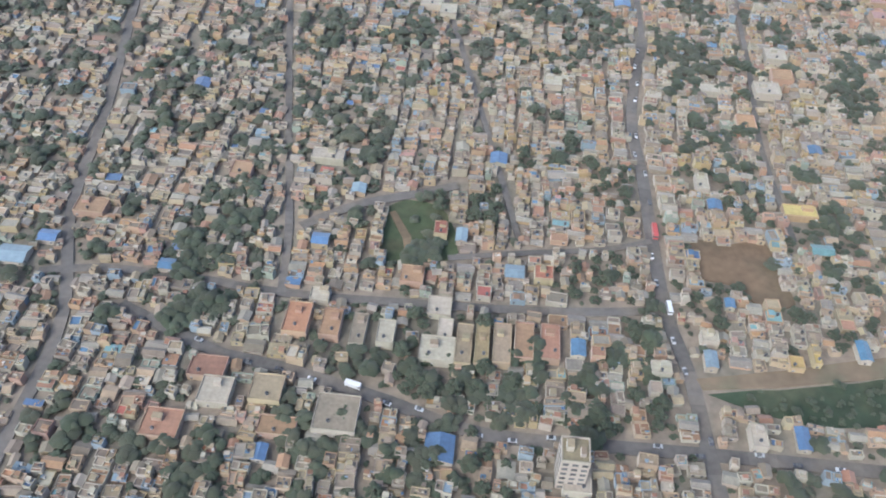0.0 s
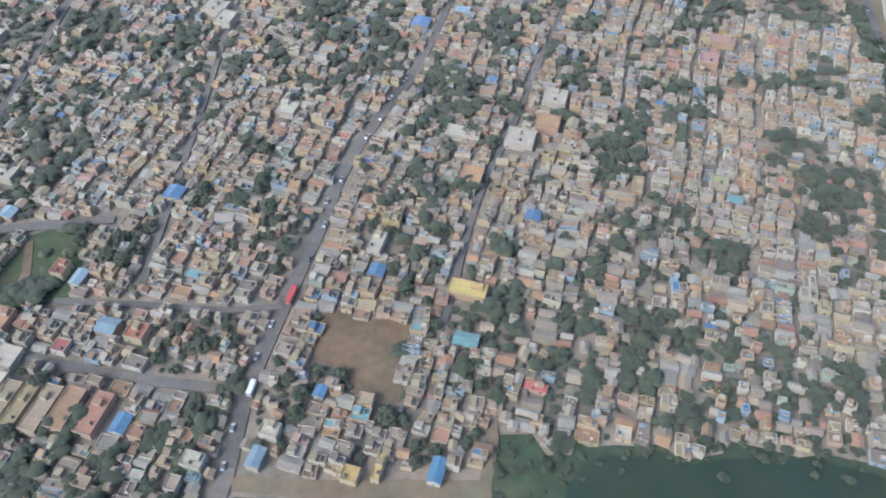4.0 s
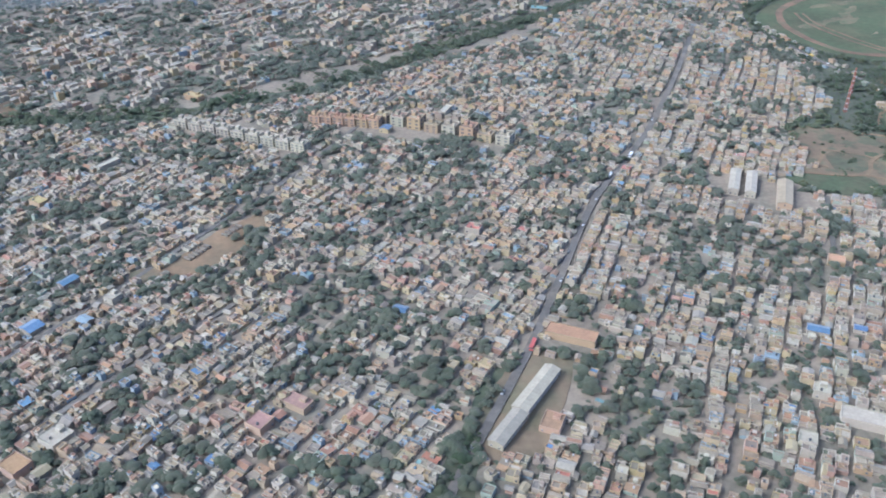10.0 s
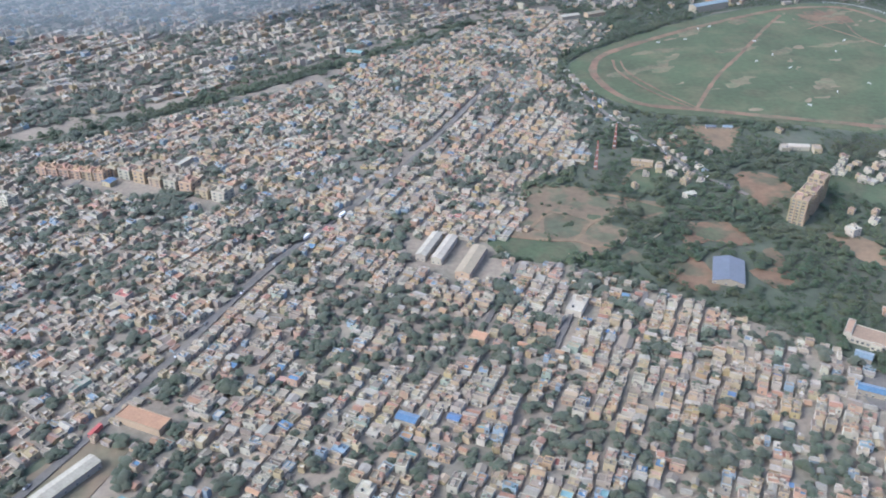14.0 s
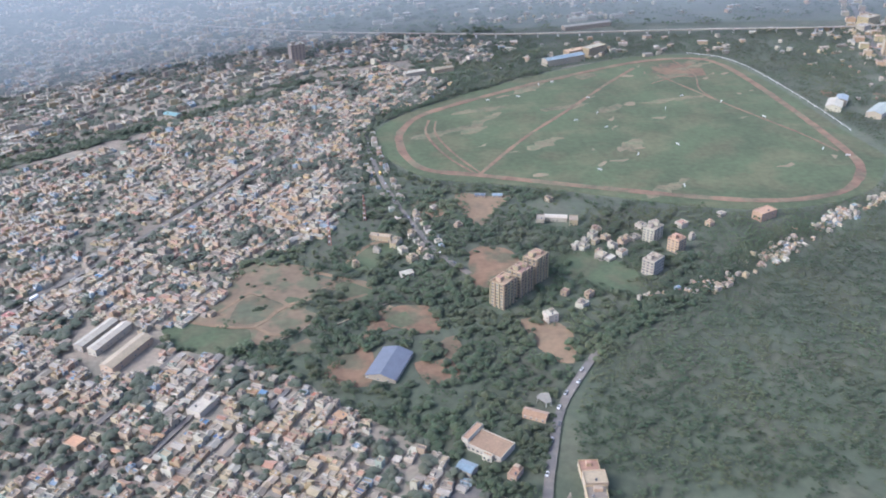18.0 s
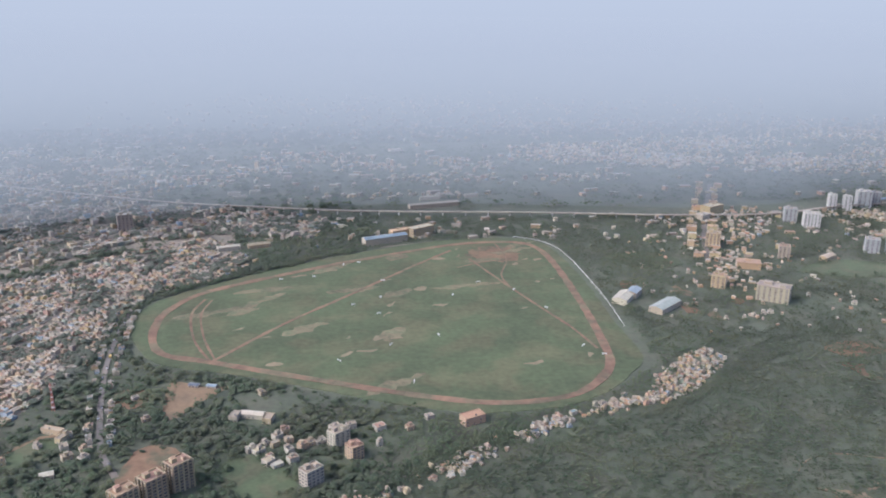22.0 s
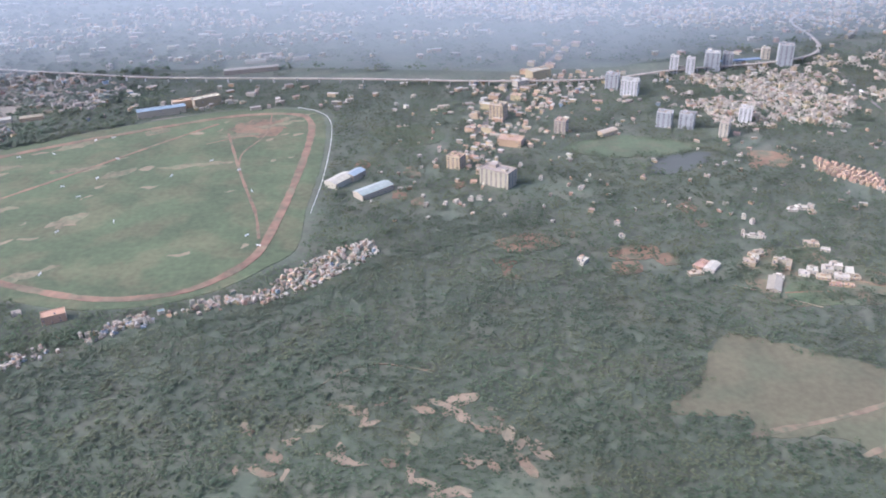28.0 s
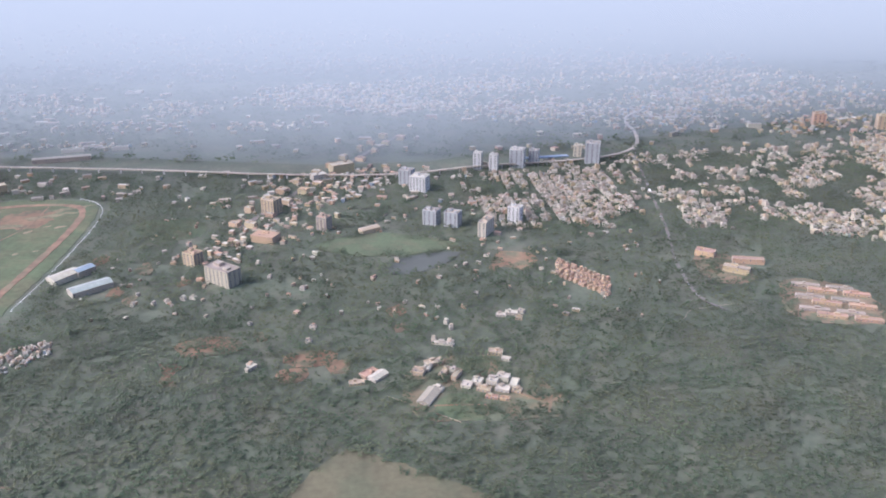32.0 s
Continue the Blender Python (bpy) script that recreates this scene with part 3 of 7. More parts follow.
for name, pts, m, z, label in (
        ("brown_field", BROWNFIELD, SOIL, 0.12, "bare brown playing field among the houses"), ("park", PARK, LAWN, 0.10, "small green park with an earth path"),
        ("tree_strip", STRIP, SCRUB, 0.08, "dark green strip beside the factory shed"), ("shed_yard", SHEDYARD, DUSTY, 0.10, "dusty yard round the factory shed"),
        ("school_lawn", SCHOOLYARD, LAWN, 0.12, "green school lawn"), ("bus_yard", BUSYARD, SOIL, 0.12, "bare earth yard with parked trucks"),
        ("brown_lot", BROWNLOT, SOIL, 0.12, "bare brown lot"), ("park_field", FIELD, PARKSOIL, 0.12, "dusty park ground with worn paths"),
        ("green_field", GREENFIELD, LAWN, 0.13, "flat green sports lawn"), ("soil_ground", BROWN_A, REDSOIL, 0.13, "bare reddish ground beside the tower block"),
        ("soil_field", BROWN_B, SOIL, 0.13, "bare tan field beside the highway"), ("villa_lawn", LAWN_A, LAWN, 0.13, "green lawn before the white villas"),
        ("earth_plaza", PLAZA, SOIL, 0.13, "bare earth forecourt south of the racecourse"), ("racecourse_grass", RACE, GRASS, 0.16, "green turf of the horse racecourse"),
        ("brown_plain", BROWNPLAIN, DRYGRASS, 0.14, "tan dry-grass plain inside the forest"), ("red_field", REDFIELD, REDSOIL, 0.13, "bare orange-red field"),
        ("shed_soil", SHEDSOIL, REDSOIL, 0.17, "reddish worn ground north of the blue shed"), ("woodland_soil", WESTSOIL, REDSOIL, 0.17, "reddish worn soil under the trees"), ("woodland_soil", EASTSOIL, REDSOIL, 0.17, "reddish worn soil under the trees"),
        ("woodland_soil", TREESOIL, SOIL, 0.17, "reddish worn soil under the trees"), ("woodland_soil", WALLSOIL, PARKSOIL, 0.17, "reddish worn soil under the trees"), ("woodland_soil", LANESOIL, PARKSOIL, 0.17, "reddish worn soil under the trees"),
        ("park_side_lawn", PARKLAWN, LAWN, 0.17, "green lawn beside the park's path"), ("shed_yard", SHEDYARD_TWO, ASPHALT, 0.17, "grey open yard before the long blue shed"),
        ("woodland_soil", [(531.0, 300.2), (541.1, 304.5), (547.3, 290.0), (537.5, 285.9)], REDSOIL, 0.17, "reddish worn soil under the trees"), ("estate_lawn", ESTATELAWN, LAWN, 0.17, "green lawn of an estate in the woods"), ("red_clearing", [(851.5, 324.7), (869.1, 330.3), (880.4, 318.6), (858.8, 311.4)], REDSOIL, 0.15, "bare red earth at the forest edge"), ("red_clearing", [(900.4, 313.9), (918.9, 317.0), (920.4, 305.6), (903.2, 304.3)], REDSOIL, 0.15, "bare red earth at the forest edge"),
        ("brown_lot", [(135.6, 256.0), (137.6, 268.2), (145.7, 268.2), (142.7, 256.1)], SOIL, 0.12, "bare brown lot"), ("truck_park", TRUCKPARK, DUSTY, 0.16, "pale lot beside the earth yard"), ("road_lot", [(43.0, 74.5), (48.0, 71.5), (44.1, 65.5), (39.1, 70.5)], DUSTY, 0.12, "pale bare lot beside the road"), ("grey_lake", GREYLAKE, LAKE, 0.12, "shallow grey lake"), ("parkland", PARKLAND, LAWN, 0.12, "green parkland"), 
        ("campus_ground", CAMPUS, ERODED, 0.11, "pale open ground of the campus"), ("barracks_ground", [(1128, 350), (1140, 384), (1168, 376), (1174, 342), (1146, 336)], PARKSOIL, 0.12, "dusty brown yard of the barracks"), ("institute_ground", [(1100, 392), (1106, 418), (1124, 414), (1126, 386), (1110, 380)], PARKSOIL, 0.12, "dusty ground round the institute"), ("scrub_ground", BARE, SCRUB, 0.11, "eroded olive and tan ground under sparse scrub"), ("campus_green", [(972.3, 305.3), (984.7, 310.0), (984.7, 298.4), (975.3, 298.4)], LAWN, 0.16, "green lawn between campus blocks"), ("north_green", [(784.3, 470.1), (815.9, 479.5), (831.2, 455.8), (808.3, 442.8)], LAWN, 0.12, "green field among the trees north of the sports halls")):
    patch(name, pts, m, z + 0.08, label, 2.2 if m in (REDSOIL, PARKSOIL, ERODED, DRYGRASS) else 1.0, step=3.0)
patch("far_woodland_floor", [(-300, 640), (300, 650), (480, 610), (620, 575), (800, 560), (1000, 562), (1130, 600), (2200, 640), (3000, 4500), (-1600, 4500)], SCRUB, 0.02, "dark green far plain between scattered buildings", 6, step=60, smooth=False)
for k, (name, (pts, width)) in enumerate(ROADS.items()):
    ribbon(name, pts, width, ASPHALT, 0.28 + 0.02 * k, "dusty grey asphalt street between houses")
ribbon("canal_bed", CANAL, 9, SCRUB, 0.20, "dark green overgrown canal", "canal", 0.3)
race_track = ribbon_soup(TRACK + TRACK[:1], 4.2, 0.40, TRACKSOIL, 0.1, ragged=0.35)
tagged(new("race_track", race_track.mesh("race_track")), "reddish dirt track round the racecourse", "track", kind="structure")
for pts, width in (([(549.8, 409.9), (546.5, 388.6), (553.7, 355.1), (565.8, 328.7)], 1.6), ([(553.6, 407.8), (551.4, 388.2), (557.8, 357.8), (567.8, 329.6)], 1.4), ([(565.8, 328.7), (595.9, 373.3), (629.3, 414.2), (665.1, 459.3), (690.3, 488.5)], 2.6),
                   ([(700.2, 470.7), (716.8, 417.6), (728.3, 383.5), (737.5, 356.9), (743.7, 330.6)], 2.0), ([(721.2, 502.2), (723.2, 468.4), (715.3, 438.7), (716.8, 417.6)], 1.2), ([(690.8, 453.8), (705.1, 462.4), (723.2, 468.4)], 1.2)):
    ribbon("dirt_path", pts, 0.8 * width, TRACKSOIL, 0.30 + 0.02 * width + 0.006 * (pts[0][0] % 5), "worn reddish dirt path across the turf", "path", 0.5)
for pts in ([(491.2, 246.4), (500.8, 241.1), (513.0, 230.9)], [(446.3, 219.2), (458.8, 213.8), (472.3, 211.2), (479.3, 220.3), (483.9, 224.2), (490.8, 227.0), (495.6, 234.3)], [(500.8, 223.6), (510.9, 227.3)], [(472.3, 211.2), (478, 206), (483.5, 204.5)],
            [(461.9, 219.9), (458.7, 222.2), (463.0, 227.2), (468.2, 234.3), (480.8, 226.5), (484.0, 222.3)], [(500.7, 246.3), (506.2, 256.8), (514.2, 266.6), (521.0, 267.5)], [(519, 218), (512.5, 209), (509, 197)], [(77.0, 119.7), (75.1, 110.5), (72.0, 105.3)]):
    ribbon("park_path", pts, 1.6, SOIL, 0.25 + 0.012 * (pts[0][0] % 10), "tan earth path through the park", "path", 0.4)

patch("track_end_soil", [(700, 482), (712, 496), (728, 492), (733, 474), (722, 462), (706, 468)], REDSOIL, 0.27, "reddish bare ground at the racecourse's far end", 4.0, step=2.0)
patch("park_pitch", [(466.6, 230.6), (476.5, 231.1), (483.1, 220.5), (473.9, 214.5), (469.3, 213.4), (463.3, 216.0)], ERODED, 0.215, "olive worn pitch ringed by the park's path", 0.8)
patch("park_lawn", [(482.5, 229.5), (487.0, 228.2), (486.0, 224.0), (481.0, 226.0)], LAWN, 0.22, "small green lawn inside the park", 0.6)
patch("shed_lawn", [(516.1, 208.5), (524.1, 213.8), (526.5, 206.3), (521.5, 203.5)], LAWN, 0.265, "green lawn on the worn ground by the shed", 0.8)
for name, pts, label in (("park_wall", [(495.8, 205.1), (511.5, 216.4), (520.6, 220.7)], "long pale boundary wall of the park"), ("pitch_wall", [(467.7, 202.0), (472.7, 194.5)], "short bright wall at the lawn's corner"), ("kerb_wall", [(481.9, 202.0), (487.7, 205.5), (490.9, 209.6)], "low pale wall along the park's edge"), ("yard_wall", [(532.5, 129.9), (536.4, 127.2), (543.1, 121.5)], "pale wall along the open yard"), ("gate_wall", [(945.1, 279.6), (952.3, 275.5)], "low pale wall beside the campus gate"), ("campus_wall", [(962.3, 268.6), (968.4, 264.8), (973.5, 261.5)], "low pale wall round the campus lawn")):
    ribbon(name, pts, 0.3, ROOFS["cream"], 0.6, label, "wall")
for a, c in (((1001.6, 277.6), (1014.8, 275.2)), ((1008.6, 280.3), (1006.3, 268.1)), ((1003.5, 271.5), (1012.5, 279.5)), ((985, 290), (1001.6, 277.6))):
    ribbon("garden_path", [a, ((a[0] + c[0]) / 2, (a[1] + c[1]) / 2 + 0.3), c], 1.1, SOIL, 0.27 + 0.01 * (a[0] % 4), "pale sand path of the formal garden", "path", 0.3)
patch("campus_lawn", [(964.9, 277.2), (973.0, 282.3), (981.2, 276.1), (982.2, 264.4), (969.5, 263.8), (962.9, 270.3)], LAWN, 0.235, "green campus lawn before the white halls", 0.6)
ribbon("campus_path", [(963.0, 273.4), (972, 273.8), (983.0, 273.6)], 1.0, REDSOIL, 0.29, "red earth path across the campus lawn", "path", 0.3)
for pts in ([(848.1, 307.2), (859.9, 304.0), (856, 297), (861.1, 288.8), (853.4, 288.8), (852, 298)], [(899.2, 301.0), (911.0, 302.5), (911.5, 293.3), (900.7, 291.8)], [(918.1, 307.3), (927.0, 309.0), (928.6, 299.4), (920.7, 297.9)]):
    patch("red_clearing", pts, REDSOIL, 0.22, "bare red earth at the forest edge", 1.6)
for pts, w in (([(922, 189.6), (950.7, 196.7), (971, 203.5), (992, 210)], 2.2), ([(951.9, 179.2), (968, 186.5), (988, 192)], 2.0), ([(784.4, 220.0), (790.6, 227.0), (803.4, 232.2), (823.8, 226.7)], 0.7)):
    ribbon("erosion_gully", pts, w, PARKSOIL, 0.26 + 0.005 * (pts[0][0] % 7), "tan worn track between the trees", "path", 0.9)
r = np.random.default_rng(77)
WASHOUTS = ((774.9, 184.7), (778.7, 177.6), (784.3, 198.0), (793.6, 208.0), (803.1, 199.6), (807.0, 209.9), (819.2, 205.9), (825.2, 209.2), (832.5, 201.9), (840.9, 194.9), (850.3, 188.2), (856.9, 183.9), (816.5, 192.6), (791.4, 186.1), (797.4, 181.9), (809.8, 181.5), (820.9, 172.5),
            (834.5, 180.6), (850.9, 179.1), (846.5, 192.6), (764.0, 197.7), (771.9, 177.9), (834.2, 210.0), (828.8, 168.5))
for k, (x, y) in enumerate(WASHOUTS):     # bare earth washed out between the bushes, strung along the slope
    for j in range(2):
        px, py = (x, y) if j == 0 else (x + r.normal() * 5, y + r.normal() * 4)
        w, turn = 1.6 + 1.8 * r.random() - 0.7 * j, r.normal() * 0.7 - 0.5
        pts = [(px + w * (1.9 * math.cos(a) * math.cos(turn) - math.sin(a) * math.sin(turn) * 0.7) * (0.55 + 0.8 * r.random()), py + w * (1.9 * math.cos(a) * math.sin(turn) + 0.7 * math.sin(a) * math.cos(turn)) * (0.55 + 0.8 * r.random())) for a in [i * math.tau / 9 for i in range(9)]]
        patch("washed_earth", pts, DUSTY if k % 3 else PARKSOIL, 0.25 + 0.003 * (2 * k + j), "tan earth washed bare between the bushes", 1.2, step=1.2)
for k, (x, y, w) in enumerate(((785.0, 416.4, 4), (811.6, 403.7, 5), (806.1, 375.6, 4), (816.4, 366, 3.5), (836.8, 386.4, 3), (886.4, 329.3, 3), (946, 353.9, 4), (948.7, 336.3, 3.5))):
    pts = [(x + w * (0.6 + 0.9 * r.random()) * math.cos(a), y + 1.5 * w * (0.6 + 0.9 * r.random()) * math.sin(a)) for a in [i * math.tau / 8 for i in range(8)]]
    patch("bare_yard", pts, PARKSOIL if k % 2 else REDSOIL, 0.26 + 0.003 * k, "reddish bare yard among the trees", 1.5, step=2.0)

# ---- houses ----
ROOFMIX = ["grey"] * 36 + ["dark"] * 20 + ["terra"] * 13 + ["cream"] * 12 + ["white"] * 7 + ["tin"] * 6 + ["blue"] * 2 + ["sky"] * 2 + ["teal"] * 1 + ["orange"] * 3 + ["pink"] * 1 + ["ochre"] * 2 + ["red"]
WALLMIX = [0] * 8 + [1] * 10 + [2] * 7 + [3] * 2 + [4] * 3 + [5] * 2 + [6] * 3 + [7]


CLUTTER = [ROOFS["white"], ROOFS["blue"], ROOFS["terra"], ROOFS["dark"], ROOFS["cream"], DARKPLASTIC, ROOFS["sky"], ROOFS["white"], ROOFS["ochre"]]


def turned(x, y, a, pts):
    c, s = math.cos(a), math.sin(a)
    return [(x + c * u - s * v, y + s * u + c * v, z) for u, v, z in pts]


def shell(s, x, y, w, d, h, a, wall, roof, par=0.28, th=0.14):
    """Outer walls, parapet and sunken flat roof of one house."""
    o = [(-w / 2, -d / 2), (w / 2, -d / 2), (w / 2, d / 2), (-w / 2, d / 2)]
    i = [(u - math.copysign(th, u), v - math.copysign(th, v)) for u, v in o]
    pts = turned(x, y, a, [(u, v, 0) for u, v in o] + [(u, v, h + par) for u, v in o] + [(u, v, h + par) for u, v in i] + [(u, v, h) for u, v in i])
    k = len(s.v)
    s.v += pts
    for j in range(4):
        n = (j + 1) % 4
        s.f += [(k + j, k + n, k + 4 + n, k + 4 + j), (k + 4 + j, k + 4 + n, k + 8 + n, k + 8 + j), (k + 8 + j, k + 8 + n, k + 12 + n, k + 12 + j)]
    s.f.append((k + 12, k + 13, k + 14, k + 15))
    s.m += [s.slot(wall)] * 12 + [s.slot(roof)]


def gable(s, x, y, w, d, h, rise, a, wall, roof):
    """Walls under a pitched sheet roof with eaves; its ridge runs along the depth."""
    e = 0.15
    s.add(turned(x, y, a, [(-w / 2, -d / 2, 0), (w / 2, -d / 2, 0), (w / 2, d / 2, 0), (-w / 2, d / 2, 0), (-w / 2, -d / 2, h), (w / 2, -d / 2, h), (w / 2, d / 2, h), (-w / 2, d / 2, h), (0, -d / 2, h + rise), (0, d / 2, h + rise)]),
          [(0, 1, 5, 8, 4), (1, 2, 6, 5), (2, 3, 7, 9, 6), (3, 0, 4, 7)], wall)
    W, D, lo = w / 2 + e, d / 2 + e, h - 0.05
    s.add(turned(x, y, a, [(-W, -D, lo), (0, -D, h + rise + 0.05), (W, -D, lo), (-W, D, lo), (0, D, h + rise + 0.05), (W, D, lo), (-W, -D, lo + 0.08), (0, -D, h + rise + 0.13), (W, -D, lo + 0.08), (-W, D, lo + 0.08), (0, D, h + rise + 0.13), (W, D, lo + 0.08)]),
          [(6, 7, 10, 9), (7, 8, 11, 10), (0, 1, 7, 6), (1, 2, 8, 7), (4, 3, 9, 10), (5, 4, 10, 11), (3, 0, 6, 9), (2, 5, 11, 8)], roof)


def pane_spots(w, d, h, a, r, keep=0.8):
    """Places of the windows on the walls: middle, direction along the wall, outward direction."""
    out = []
    for along, depth, turn in ((w, d, 0), (d, w, 90), (w, d, 180), (d, w, 270)):
        b = a + radians(turn)
        if math.cos(b) < -0.35:
            continue
        for k in range(max(1, int(h / 1.3))):
            n = max(1, int(along / 1.5))
            for j in range(n):
                if r.random() < keep:
                    out.append(((j + 0.5) * along / n - along / 2, depth / 2 + 0.025, 0.75 + k * 1.3, b))
    return out


def add_pane(s, x, y, u, off, z, b, wide=0.5, high=0.62, m=None):
    c, q = math.cos(b), math.sin(b)
    px, py = x + c * u + q * off, y + q * u - c * off
    s.add([(px - c * wide / 2, py - q * wide / 2, z - high / 2), (px + c * wide / 2, py + q * wide / 2, z - high / 2), (px + c * wide / 2, py + q * wide / 2, z + high / 2), (px - c * wide / 2, py - q * wide / 2, z + high / 2)], [(0, 1, 2, 3)], m or GLASS)


def joined_house(s, x, y, w, d, h, a, r, panes=True, shanty=0.15, pale=False):
    """A house of the packed quarters: one or two stepped parts with their own roofs, stair head, tank, terrace wall and windows."""
    wall, roof = WALLS[WALLMIX[r.integers(len(WALLMIX))]], ROOFS[ROOFMIX[r.integers(len(ROOFMIX))]]
    if pale:
        wall, roof = WALLS[(1, 1, 0, 2)[r.integers(4)]], ROOFS[("white", "cream", "tin", "grey", "white", "terra")[r.integers(6)]]
    c, q = math.cos(a), math.sin(a)

    def spot(u, v):
        return x + c * u - q * v, y + q * u + c * v

    if r.random() < shanty:
        gable(s, x, y, w, d, h * 0.7, 0.4, a + (radians(90) if r.random() < 0.5 and abs(w - d) < 1 else 0), wall, ROOFS[("tin", "grey", "dark", "terra", "cream", "tin")[r.integers(6)]])
        return
    if h < 1.5 and r.random() < 0.3:
        s.box(x, y, 0, w, d, h, a, wall, roof)
    elif d > 2.5 and r.random() < 0.62:
        cut = d * (0.36 + 0.28 * r.random())
        rear = h * (0.55 + 0.65 * r.random())
        shell(s, *spot(0, -d / 2 + cut / 2), w, cut - 0.01, h, a, wall, roof)
        shell(s, *spot((r.random() - 0.5) * 0.25, cut / 2), w * (0.8 + 0.2 * r.random()), d - cut - 0.01, rear, a, WALLS[WALLMIX[r.integers(len(WALLMIX))]] if r.random() < 0.3 else wall, ROOFS[ROOFMIX[r.integers(len(ROOFMIX))]] if r.random() < 0.6 else roof)
        x, y = spot(0, -d / 2 + cut / 2)
        d = cut
    else:
        shell(s, x, y, w, d, h, a, wall, roof)
    if r.random() < 0.6:
        s.box(*spot((r.random() - 0.5) * w * 0.5, (r.random() - 0.5) * d * 0.55), h - 0.05, 0.7 + r.random() * w * 0.22, 0.8 + r.random() * d * 0.22, 0.75, a, wall, ROOFS[("cream", "white", "grey", "terra")[r.integers(4)]])
    if r.random() < 0.4:
        s.box(*spot((r.random() - 0.5) * w * 0.6, (r.random() - 0.5) * d * 0.6), h - 0.05, 0.45, 0.45, 0.5, a, DARKPLASTIC if r.random() < 0.6 else CONCRETE)
    if r.random() < 0.3:
        s.box(*spot((r.random() - 0.5) * w * 0.5, 0), h - 0.02, 0.1, d * 0.85, 0.32, a, wall)
    for k in range(3 if x < 290 and y < 160 else 0):     # drums, boxes, sheets and low walls on the roof
        b = r.random()
        s.box(*spot((r.random() - 0.5) * w * 0.75, (r.random() - 0.5) * d * 0.75), h - 0.03, 0.2 + 0.5 * r.random() ** 2, 0.2 + 0.9 * r.random() ** 2, 0.12 + 0.4 * r.random() ** 2, a, CLUTTER[r.integers(len(CLUTTER))] if b < 0.6 else wall)
    if panes:
        for u, off, z, b in pane_spots(w, d, h, a, r, 0.7):
            add_pane(s, x, y, u, off, z, b)


PANE = Soup()
add_pane(PANE, 0, 0, 0, 0, 0, 0)
PANE.add([(-0.3, -0.12, 0.33), (0.3, -0.12, 0.33), (0.3, 0, 0.4), (-0.3, 0, 0.4), (-0.3, -0.12, 0.29), (0.3, -0.12, 0.29)], [(0, 1, 2, 3), (4, 5, 1, 0)], CONCRETE)
PANE = PANE.mesh("window")
TANK = Soup()
ring = [(0.32 * math.cos(k * math.pi / 5), 0.32 * math.sin(k * math.pi / 5)) for k in range(10)]
TANK.add([(x, y, 0) for x, y in ring] + [(x, y, 0.55) for x, y in ring] + [(0.4 * x, 0.4 * y, 0.68) for x, y in ring],
         [(k, (k + 1) % 10, 10 + (k + 1) % 10, 10 + k) for k in range(10)] + [(10 + k, 10 + (k + 1) % 10, 20 + (k + 1) % 10, 20 + k) for k in range(10)] + [tuple(range(20, 30))], DARKPLASTIC)
TANK = TANK.mesh("water_tank")
ROOFWORD = {"grey": "weathered grey concrete", "dark": "dark stained concrete", "terra": "terracotta-red", "cream": "pale cream", "white": "bright white", "tin": "grey tin", "blue": "bright blue sheet",
            "sky": "light blue sheet", "teal": "teal sheet", "yellow": "yellow", "orange": "orange", "red": "red", "pink": "pink", "lime": "lime-green", "ochre": "ochre", "mint": "pale grey-green sheet", "faded": "faded blue sheet"}
WALLWORD = ["cream", "white", "grey", "pink", "ochre", "blue", "peach", "green"]


